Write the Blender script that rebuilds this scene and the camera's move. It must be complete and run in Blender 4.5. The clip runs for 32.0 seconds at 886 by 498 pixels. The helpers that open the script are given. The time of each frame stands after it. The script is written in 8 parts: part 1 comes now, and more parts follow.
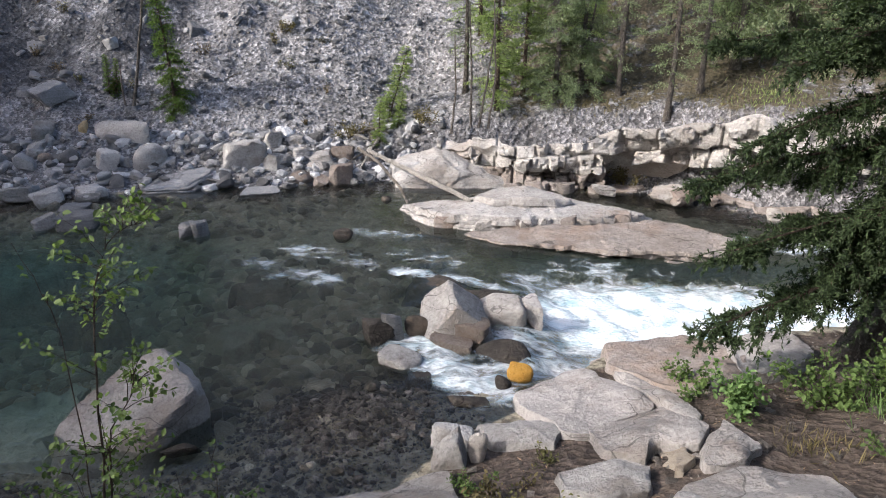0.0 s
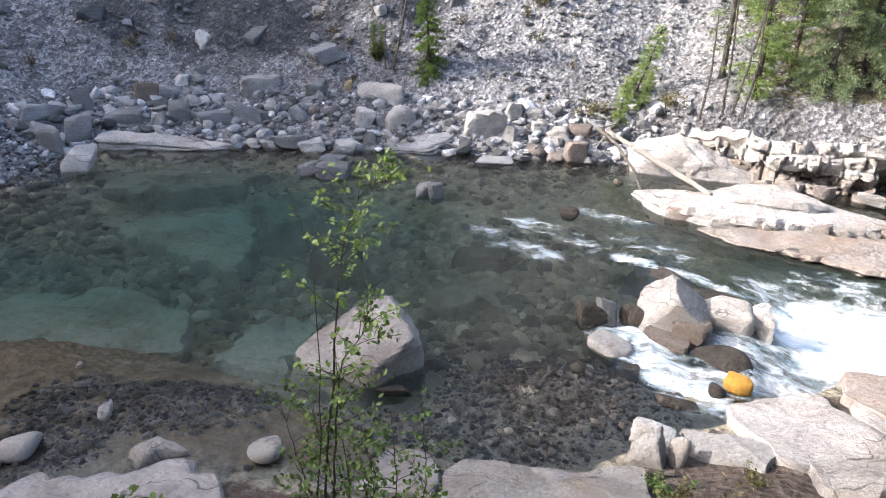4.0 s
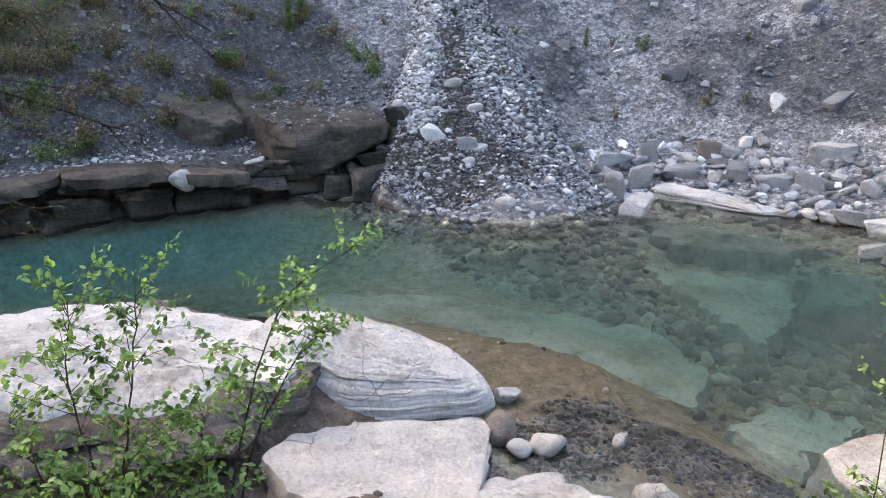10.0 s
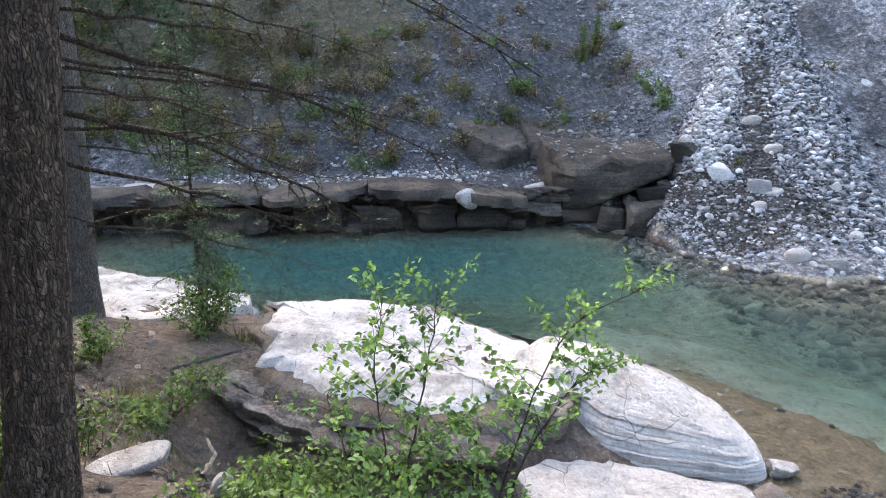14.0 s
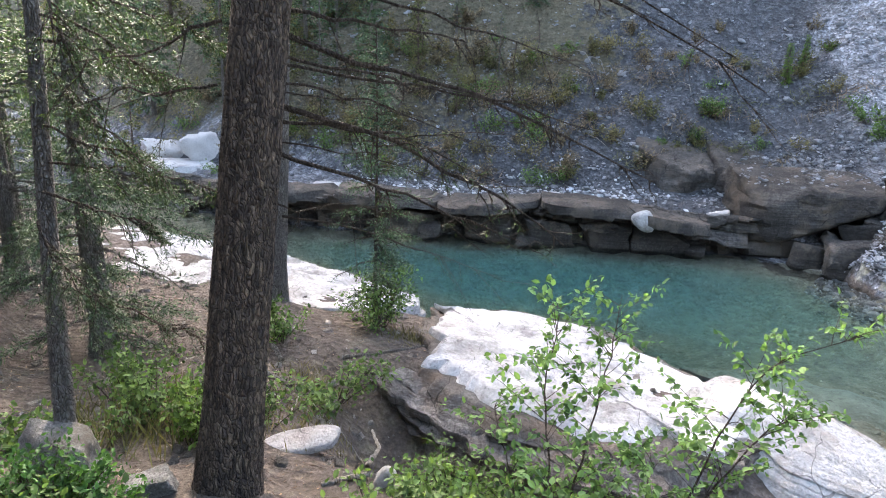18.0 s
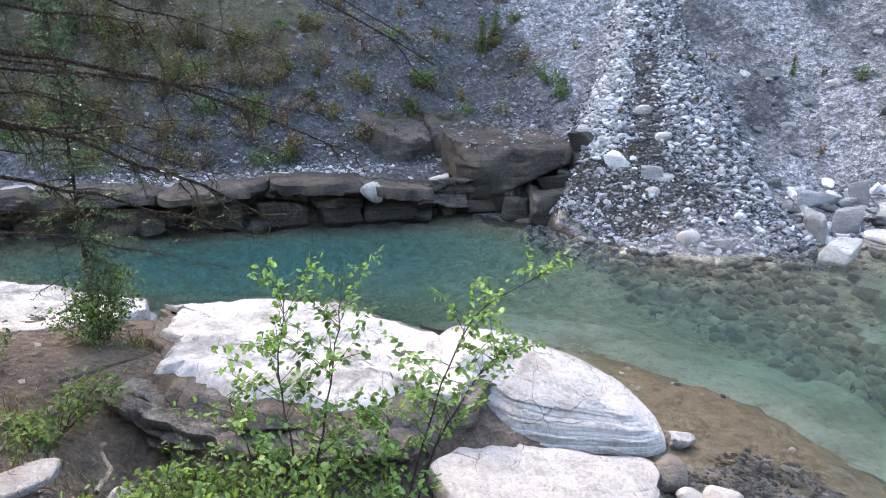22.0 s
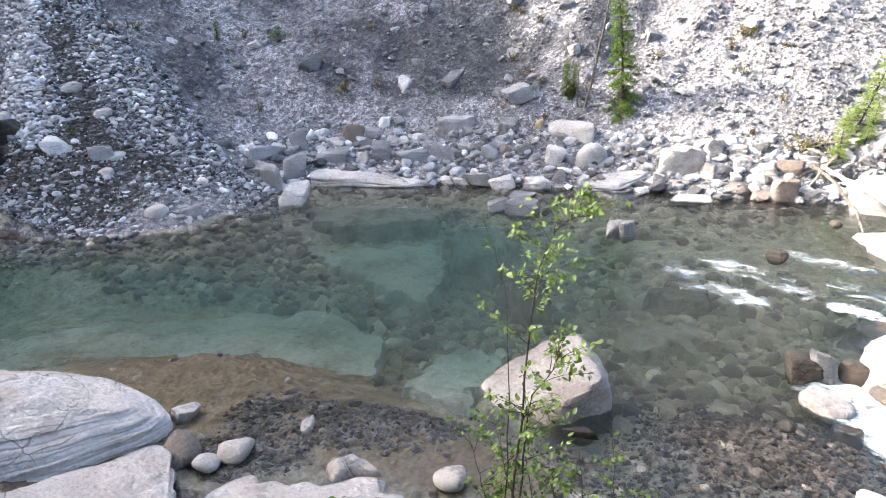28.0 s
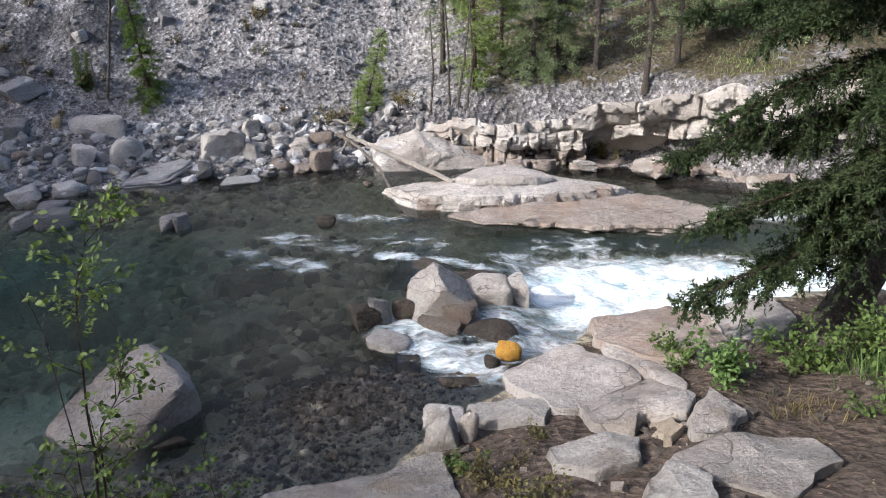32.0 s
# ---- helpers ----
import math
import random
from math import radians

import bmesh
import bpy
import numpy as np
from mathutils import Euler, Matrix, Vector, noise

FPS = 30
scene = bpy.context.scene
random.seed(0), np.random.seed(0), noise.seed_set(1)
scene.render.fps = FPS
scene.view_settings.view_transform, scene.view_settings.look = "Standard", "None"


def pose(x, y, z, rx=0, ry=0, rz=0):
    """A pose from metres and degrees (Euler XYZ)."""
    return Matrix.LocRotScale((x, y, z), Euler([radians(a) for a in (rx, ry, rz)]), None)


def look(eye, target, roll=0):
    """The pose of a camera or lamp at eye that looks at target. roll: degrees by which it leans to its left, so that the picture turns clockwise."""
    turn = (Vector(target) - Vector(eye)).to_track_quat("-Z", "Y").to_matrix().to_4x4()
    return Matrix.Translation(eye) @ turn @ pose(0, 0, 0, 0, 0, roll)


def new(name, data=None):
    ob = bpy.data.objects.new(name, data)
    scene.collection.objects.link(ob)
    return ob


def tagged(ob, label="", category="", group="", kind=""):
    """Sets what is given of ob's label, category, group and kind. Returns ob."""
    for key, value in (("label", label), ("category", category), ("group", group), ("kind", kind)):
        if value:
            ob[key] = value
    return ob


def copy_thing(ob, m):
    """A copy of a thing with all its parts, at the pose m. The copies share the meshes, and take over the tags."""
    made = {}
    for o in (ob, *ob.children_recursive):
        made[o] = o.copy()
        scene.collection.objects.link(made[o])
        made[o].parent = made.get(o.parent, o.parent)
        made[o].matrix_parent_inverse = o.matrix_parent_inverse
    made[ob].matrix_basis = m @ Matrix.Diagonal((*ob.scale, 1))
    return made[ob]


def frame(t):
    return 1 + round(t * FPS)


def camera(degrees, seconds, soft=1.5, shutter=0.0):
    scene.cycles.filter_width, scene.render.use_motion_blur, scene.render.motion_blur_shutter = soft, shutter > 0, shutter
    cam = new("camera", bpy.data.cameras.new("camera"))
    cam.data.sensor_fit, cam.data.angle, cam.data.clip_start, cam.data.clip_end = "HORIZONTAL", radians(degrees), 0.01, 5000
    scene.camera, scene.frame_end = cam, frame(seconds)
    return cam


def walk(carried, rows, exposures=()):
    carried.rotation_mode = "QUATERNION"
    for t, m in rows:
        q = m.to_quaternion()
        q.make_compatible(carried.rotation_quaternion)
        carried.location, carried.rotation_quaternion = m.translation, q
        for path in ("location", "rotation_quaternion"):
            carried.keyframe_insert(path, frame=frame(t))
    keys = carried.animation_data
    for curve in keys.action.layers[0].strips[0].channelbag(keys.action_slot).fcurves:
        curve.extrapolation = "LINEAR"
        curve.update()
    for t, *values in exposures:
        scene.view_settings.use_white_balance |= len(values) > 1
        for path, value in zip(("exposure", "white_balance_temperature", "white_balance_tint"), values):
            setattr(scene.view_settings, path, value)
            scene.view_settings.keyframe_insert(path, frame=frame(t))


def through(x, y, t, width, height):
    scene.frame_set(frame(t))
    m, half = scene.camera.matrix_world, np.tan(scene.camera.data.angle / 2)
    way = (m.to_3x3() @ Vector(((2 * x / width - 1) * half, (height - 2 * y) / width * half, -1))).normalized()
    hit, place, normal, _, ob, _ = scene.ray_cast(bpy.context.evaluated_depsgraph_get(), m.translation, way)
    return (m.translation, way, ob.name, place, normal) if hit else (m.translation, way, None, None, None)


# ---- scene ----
EXPOSURES = [(0, 1.22, 6450, 14), (2.5, 1.5, 6500, 14), (4.5, 2.2, 6600, 14), (6, 2.6, 6850, 14), (9, 2.95, 7200, 13), (11, 3.0, 7250, 13), (13, 3.15, 7100, 12), (16, 3.45, 7000, 12), (21, 3.45, 7000, 12), (23.5, 3.2, 7150, 13), (26, 3.0, 7150, 13), (29, 2.65, 6750, 14), (31, 1.65, 6450, 14), (32, 1.25, 6450, 14)]
cam = camera(65.3, 32.0, soft=1.0)
# seconds, place, and turn about x, y, z in degrees
PATH = [
    (0, 0.224, 0.327, 4.788, 69.07, -0.95, 0.01),
    (0.5, 0.224, 0.315, 4.784, 68.76, -0.85, 1.44),
    (1, 0.222, 0.309, 4.793, 68.38, -0.94, 3.42),
    (1.5, 0.212, 0.290, 4.806, 68.04, -1.07, 6.07),
    (2, 0.209, 0.285, 4.802, 67.75, -1.28, 8.80),
    (2.5, 0.213, 0.286, 4.789, 67.42, -1.63, 11.46),
    (4.5, 0.183, 0.239, 4.846, 66.70, -1.45, 22.75),
    (5, 0.165, 0.222, 4.850, 67.02, -1.44, 25.76),
    (5.5, 0.147, 0.213, 4.861, 67.26, -1.28, 28.79),
    (6, 0.112, 0.203, 4.851, 67.37, -1.00, 31.86),
    (6.5, 0.103, 0.164, 4.861, 67.26, -0.98, 35.35),
    (7, 0.084, 0.155, 4.857, 67.13, -0.81, 38.73),
    (7.5, 0.061, 0.202, 4.812, 67.40, -0.18, 41.58),
    (8, 0.048, 0.186, 4.806, 67.93, 0.51, 44.40),
    (8.5, 0.034, 0.153, 4.807, 68.75, 1.50, 50.31),
    (9, -0.008, 0.094, 4.829, 69.60, 1.59, 54.98),
    (9.5, -0.025, 0.039, 4.850, 70.51, 1.79, 58.62),
    (10, -0.066, -0.011, 4.850, 71.16, 1.15, 62.54),
    (10.5, -0.037, -0.056, 4.871, 71.39, 0.42, 66.74),
    (11, -0.041, -0.100, 4.890, 71.57, 0.40, 70.51),
    (11.5, -0.040, -0.130, 4.909, 71.83, 0.46, 74.12),
    (12, 0.003, -0.181, 4.952, 71.99, 0.62, 77.36),
    (12.5, 0.025, -0.212, 4.980, 72.26, 0.60, 80.08),
    (13, 0.014, -0.232, 4.982, 72.71, 0.43, 82.22),
    (13.5, 0.004, -0.245, 4.979, 73.24, 0.64, 83.87),
    (15.5, -0.076, -0.320, 4.923, 74.36, -0.32, 88.64),
    (16, -0.084, -0.350, 4.926, 74.61, -0.51, 91.02),
    (16.5, -0.090, -0.377, 4.926, 74.81, -0.72, 93.36),
    (17, -0.093, -0.394, 4.922, 74.90, -0.63, 95.60),
    (17.5, -0.099, -0.404, 4.921, 74.84, -0.75, 97.79),
    (18, -0.101, -0.416, 4.919, 74.75, -1.06, 99.37),
    (18.5, -0.099, -0.408, 4.923, 74.51, -0.92, 99.30),
    (19, -0.098, -0.398, 4.923, 74.26, -1.06, 96.53),
    (19.5, -0.099, -0.386, 4.924, 74.11, -0.81, 93.22),
    (20, -0.095, -0.365, 4.924, 74.04, -0.65, 90.46),
    (20.5, -0.081, -0.341, 4.927, 74.02, -0.66, 87.16),
    (21, -0.067, -0.305, 4.938, 73.78, -0.16, 83.89),
    (21.5, -0.052, -0.264, 4.933, 73.48, 0.22, 80.86),
    (22, -0.035, -0.204, 4.942, 73.02, 0.57, 77.20),
    (22.5, -0.017, -0.182, 4.954, 72.72, 0.59, 73.31),
    (23, -0.018, -0.150, 4.943, 72.51, 0.61, 69.80),
    (23.5, -0.029, -0.118, 4.921, 72.34, 0.62, 65.89),
    (24, -0.033, -0.085, 4.915, 71.88, 1.08, 60.94),
    (24.5, -0.010, -0.049, 4.912, 71.28, 1.78, 56.82),
    (25, 0.006, -0.005, 4.920, 70.64, 2.10, 53.64),
    (25.5, 0.046, 0.066, 4.902, 70.20, 2.29, 50.43),
    (26, 0.077, 0.138, 4.880, 69.96, 2.53, 46.43),
    (26.5, 0.114, 0.184, 4.864, 69.89, 2.65, 42.89),
    (28.5, 0.142, 0.223, 4.798, 69.44, 2.33, 31.55),
    (29, 0.166, 0.258, 4.800, 68.64, 2.76, 27.55),
    (29.5, 0.161, 0.255, 4.819, 67.55, 2.85, 21.80),
    (30, 0.169, 0.248, 4.823, 67.01, 2.40, 16.68),
    (30.5, 0.193, 0.269, 4.822, 66.94, 1.86, 11.92),
    (31, 0.223, 0.291, 4.812, 67.08, 1.45, 7.05),
    (31.5, 0.237, 0.314, 4.804, 67.31, 0.98, 2.13),
    (32, 0.242, 0.327, 4.803, 67.51, 0.93, -2.04),
]
walk(cam, [(t, pose(x, y, z, rx, ry, rz)) for t, x, y, z, rx, ry, rz in PATH], EXPOSURES)


# ---- light: the sun stands over the hill upstream, whose shade covers all but the rapids ----
SUN = Vector((-0.80, -0.30, 0.515)).normalized()
world = bpy.data.worlds.new("sky")
scene.world = world
world.use_nodes = True
sky = world.node_tree.nodes.new("ShaderNodeTexSky")
sky.sky_type, sky.sun_disc = "NISHITA", False
sky.sun_elevation, sky.sun_rotation = math.asin(SUN.z), math.atan2(SUN.x, SUN.y)
sky.air_density, sky.dust_density = 1.0, 4.0
world.node_tree.links.new(sky.outputs[0], world.node_tree.nodes["Background"].inputs[0])
world.node_tree.nodes["Background"].inputs[1].default_value = 0.15
sun = new("sun", bpy.data.lights.new("sun", "SUN"))
sun.data.energy, sun.data.angle, sun.data.color = 2.6, radians(2.5), (1.0, 0.95, 0.88)
sun.matrix_world = look(SUN * 60, (0, 0, 0))


# ---- the lie of the land ----
FAR = np.array([(60, 18), (30, 13.5), (16, 13.2), (11, 13.8), (7.5, 15.2), (6.3, 16), (5.3, 16.8), (4.2, 17.1), (1.8, 17.5), (-1, 17.7), (-3, 17.2),
                (-5.5, 16.7), (-7.1, 16.3), (-9.8, 15.3), (-12.4, 14), (-13.8, 13.3), (-13.9, 12.2), (-13.4, 10.5), (-13.4, 9), (-14.5, 7.8),
                (-16.4, 6.9), (-17.8, 6.5), (-18.9, 4.8), (-19.2, 2), (-19.4, -2), (-19.5, -8), (-21, -14), (-25, -22), (-34, -36), (-60, -60)], float)
NEAR = np.array([(60, 14), (30, 9.6), (12, 10.0), (6, 9.8), (4.2, 9.35), (2.6, 8.9), (1.3, 7.6), (0.7, 7.1), (0.2, 6.5), (-0.6, 5.6), (-2.3, 5.0),
                 (-3.6, 4.7), (-4.2, 4.8), (-5, 3.9), (-5.9, 3.7), (-6.6, 4.1), (-7.8, 4.2), (-9.2, 3.6), (-10, 2.2), (-11.6, 0.8), (-12.3, -1),
                 (-12.6, -2.7), (-15, -6.6), (-17, -10), (-19, -18), (-28, -36), (-55, -64)], float)


def smooth(a, b, v):
    u = np.clip((v - a) / (b - a), 0, 1)
    return u * u * (3 - 2 * u)


def line_distance(x, y, line):
    best = np.full(np.shape(x), 1e9)
    for (ax, ay), (bx, by) in zip(line[:-1], line[1:]):
        dx, dy = bx - ax, by - ay
        u = np.clip(((x - ax) * dx + (y - ay) * dy) / (dx * dx + dy * dy), 0, 1)
        best = np.minimum(best, np.hypot(x - ax - u * dx, y - ay - u * dy))
    return best


def inside(x, y, ring):
    found = np.zeros(np.shape(x), bool)
    for (ax, ay), (bx, by) in zip(ring, np.roll(ring, -1, 0)):
        cross = (ay > y) != (by > y)
        if by != ay:
            found ^= cross & (x < (bx - ax) * (y - ay) / (by - ay) + ax)
    return found


RIVER = np.concatenate([FAR, NEAR[::-1]])
FARLAND = np.concatenate([FAR, np.array([(-900, -900), (-900, 900), (900, 900), (900, 18)])])


def waves(x, y, size, seed):
    """Cheap smooth relief made of sines, about -1 to 1."""
    r = np.random.RandomState(seed)
    out = 0
    for k in range(7):
        a, p, f = r.uniform(0, 6.28), r.uniform(0, 6.28), r.uniform(0.6, 1.9) / size * 6.28
        out = out + np.sin((x * np.cos(a) + y * np.sin(a)) * f + p)
    return out / 4


def spot(x, y, cx, cy, rx, ry):
    return np.exp(-(((x - cx) / rx) ** 2 + ((y - cy) / ry) ** 2))


def fan_height(x, y):
    ax, ay = x + 24.6, y - 12.9
    far = np.hypot(ax, ay)
    down, across = 0.927 * ax - 0.375 * ay, 0.375 * ax + 0.927 * ay
    half = 0.35 + 0.04 * np.maximum(down, 0) + 0.021 * np.maximum(down, 0) ** 2 + 0.15 * np.sin(far * 1.3)
    return 7.2 - 0.67 * far - 1.9 * smooth(0, 1.9, np.abs(across) - half) - 3 * smooth(1, -1, down)


def ground_z(x, y):
    x, y = np.asarray(x, float), np.asarray(y, float)
    df, dn = line_distance(x, y, FAR), line_distance(x, y, NEAR)
    wet, far = inside(x, y, RIVER), inside(x, y, FARLAND)
    # far side: stony beach, scree slope, steep hill above
    right = smooth(-2.5, 1.0, x) * smooth(9, 11, y)
    left = smooth(7.2, 5.2, y) * smooth(-14, -16, x)
    steep = 0.42 * np.minimum(df, 2.2) + 0.78 * np.clip(df - 2.2, 0, 6) + (1.15 * (1 - right) + 0.35 * right) * np.clip(df - 8.2, 0, 17) + 0.05 * np.clip(df - 25, 0, 300)
    ledge_r = (1.25 + 0.10 * np.clip(x, 0, 8)) * smooth(0.7, 1.5, df) + 0.22 * np.clip(df - 0.7, 0, 3) + 0.55 * np.clip(df - 3.7, 0, 8) + 0.35 * np.clip(df - 11.7, 0, 30)
    ledge_l = 0.95 * smooth(0.5, 1.2, df) + 0.14 * np.clip(df - 0.6, 0, 1.8) + 0.8 * np.clip(df - 2.4, 0, 6) + 1.25 * np.clip(df - 8.4, 0, 17) + 0.05 * np.clip(df - 25, 0, 300)
    hill = steep * (1 - right) * (1 - left) + ledge_r * right + ledge_l * left * (1 - right)
    hill = hill + smooth(2, 5, df) * (0.28 * waves(x, y, 6.0, 3) + 0.16 * waves(x, y, 1.9, 4) + 0.08 * np.abs(waves(x, y, 0.9, 6))) + 0.04 * waves(x, y, 0.8, 5) * smooth(0, 1, df)
    # unseen crest raised or lowered in spots to steer where its shade falls
    hill = hill + 2.2 * spot(x, y, -47, -8.5, 6, 5) + 10.0 * spot(x, y, -50, -22, 10, 8) + 2.8 * spot(x, y, -47, -12.8, 6, 2.4) - 1.3 * spot(x, y, -45, 2.5, 6, 4)
    fan = fan_height(x, y)
    hill = np.where(df > 0.0, np.maximum(hill, np.minimum(fan, hill + 1.3)), hill)
    # near side: from the shore up to the path where the viewer stands
    r = np.hypot(x, y + 0.1)
    u = dn / (dn + r + 1e-6)
    bank = np.interp(u, (0, 0.06, 0.2, 0.35, 0.5, 0.6, 0.8, 1), (0, 0.12, 0.5, 1.0, 1.65, 2.2, 2.95, 3.3))
    back = 0.6 * x - 0.8 * y
    bank = bank + 0.38 * np.clip(back - 1.2, 0, 40) + 0.07 * waves(x, y, 2.2, 8) * smooth(0, 1, dn) + 0.03 * waves(x, y, 0.7, 9)
    bank = bank + 0.45 * smooth(0.3, 1.6, dn) * smooth(-6.5, -9, x) * smooth(3, 1, y)
    bank = bank - 0.8 * spot(x, y, -6.2, -0.1, 1.0, 2.2)
    bank = bank - 0.3 * spot(x, y, -9.0, -1.0, 1.8, 1.5) - 0.45 * spot(x, y, -6.5, -1.6, 0.8, 1.1) - 0.45 * spot(x, y, -7.0, -1.95, 0.9, 0.7) - 0.25 * spot(x, y, -7.6, -2.6, 0.6, 0.5)
    bank = bank - 0.45 * spot(x, y, -4.3, 3.3, 1.0, 0.9)
    # river bed
    pool = 1.3 * spot(x, y, -15.5, -1, 3.5, 7) + 0.45 * spot(x, y, -9.5, 6.6, 3.0, 1.8) + 0.3 * spot(x, y, -5.5, 8.2, 3, 2.2) + 0.55 * spot(x, y, -7, 11.5, 4, 2.0)
    deep = 0.10 + 0.28 * smooth(0, 2.5, np.minimum(df, dn)) + pool * smooth(0, 2.0, np.minimum(df, dn))
    deep = deep - 0.40 * spot(x, y, -1.0, 7.3, 1.4, 1.0) - 0.20 * spot(x, y, -6.3, 5.4, 2.3, 1.2) - (0.34 + 0.10 * waves(x, y, 0.8, 14)) * spot(x, y, -7.4, 6.0, 2.0, 0.9) - 0.12 * spot(x, y, -8.4, 5.0, 2.0, 0.8) - 0.15 * spot(x, y, -3.4, 5.7, 1.2, 0.6) + 0.05 * waves(x, y, 1.1, 11)
    deep = deep + 0.32 * smooth(0.9, 2.2, x) * smooth(7.4, 8.4, y) * smooth(13.0, 12.0, y)
    bed = -np.maximum(deep, 0.03 - 0.03 * spot(x, y, -0.9, 7.15, 1.0, 0.7))
    return np.where(wet, bed, np.where(far, hill, bank))


# ---- materials ----
class Nodes:
    """A node material under construction."""

    def __init__(self, name):
        self.mat = bpy.data.materials.new(name)
        self.mat.use_nodes = True
        self.tree = self.mat.node_tree
        self.bsdf = self.tree.nodes["Principled BSDF"]
        self.out = self.tree.nodes["Material Output"]
        self.where = self.add("ShaderNodeTexCoord").outputs["Object"]

    def add(self, kind, **props):
        node = self.tree.nodes.new(kind)
        for key, value in props.items():
            setattr(node, key, value)
        return node

    def link(self, a, b):
        self.tree.links.new(a, b)

    def geo(self, name):
        return self.add("ShaderNodeNewGeometry").outputs[name]

    def world_place(self):
        self.where = self.geo("Position")
        return self.where

    def noise(self, scale, detail=4.0, rough=0.55, stretch=None, kind="noise"):
        place = self.where
        if stretch:
            m = self.add("ShaderNodeMapping")
            m.inputs["Scale"].default_value = stretch
            self.link(place, m.inputs[0])
            place = m.outputs[0]
        if kind == "cells":
            n = self.add("ShaderNodeTexVoronoi")
            n.inputs["Scale"].default_value = scale
            self.link(place, n.inputs["Vector"])
            return n
        n = self.add("ShaderNodeTexNoise")
        n.inputs["Scale"].default_value, n.inputs["Detail"].default_value, n.inputs["Roughness"].default_value = scale, detail, rough
        self.link(place, n.inputs["Vector"])
        return n.outputs["Fac"]

    def ramp(self, value, stops):
        r = self.add("ShaderNodeValToRGB")
        e = r.color_ramp.elements
        while len(e) < len(stops):
            e.new(0.5)
        for k, (at, c) in enumerate(stops):
            e[k].position, e[k].color = at, (*c, 1) if len(c) == 3 else c
        self.link(value, r.inputs[0])
        return r.outputs[0]

    def mix(self, f, a, b, how="MIX"):
        m = self.add("ShaderNodeMix", data_type="RGBA", blend_type=how)
        for slot, v in ((0, f), (6, a), (7, b)):
            if isinstance(v, (int, float)):
                m.inputs[slot].default_value = v
            elif isinstance(v, tuple):
                m.inputs[slot].default_value = (*v, 1)
            else:
                self.link(v, m.inputs[slot])
        return m.outputs[2]

    def maths(self, how, a, b=0.0, c=0.0, clamp=False):
        m = self.add("ShaderNodeMath", operation=how, use_clamp=clamp)
        for slot, v in enumerate((a, b, c)):
            if isinstance(v, (int, float)):
                m.inputs[slot].default_value = v
            else:
                self.link(v, m.inputs[slot])
        return m.outputs[0]

    def attr(self, name):
        return self.add("ShaderNodeAttribute", attribute_name=name)

    def bump(self, height, strength, distance):
        b = self.add("ShaderNodeBump")
        b.inputs["Strength"].default_value, b.inputs["Distance"].default_value = strength, distance
        self.link(height, b.inputs["Height"])
        self.link(b.outputs[0], self.bsdf.inputs["Normal"])
        return b

    def finish(self, colour, rough=0.85, specular=0.3):
        if isinstance(colour, tuple):
            self.bsdf.inputs["Base Color"].default_value = (*colour, 1)
        else:
            self.link(colour, self.bsdf.inputs["Base Color"])
        if isinstance(rough, (int, float)):
            self.bsdf.inputs["Roughness"].default_value = rough
        else:
            self.link(rough, self.bsdf.inputs["Roughness"])
        self.bsdf.inputs["Specular IOR Level"].default_value = specular
        return self.mat


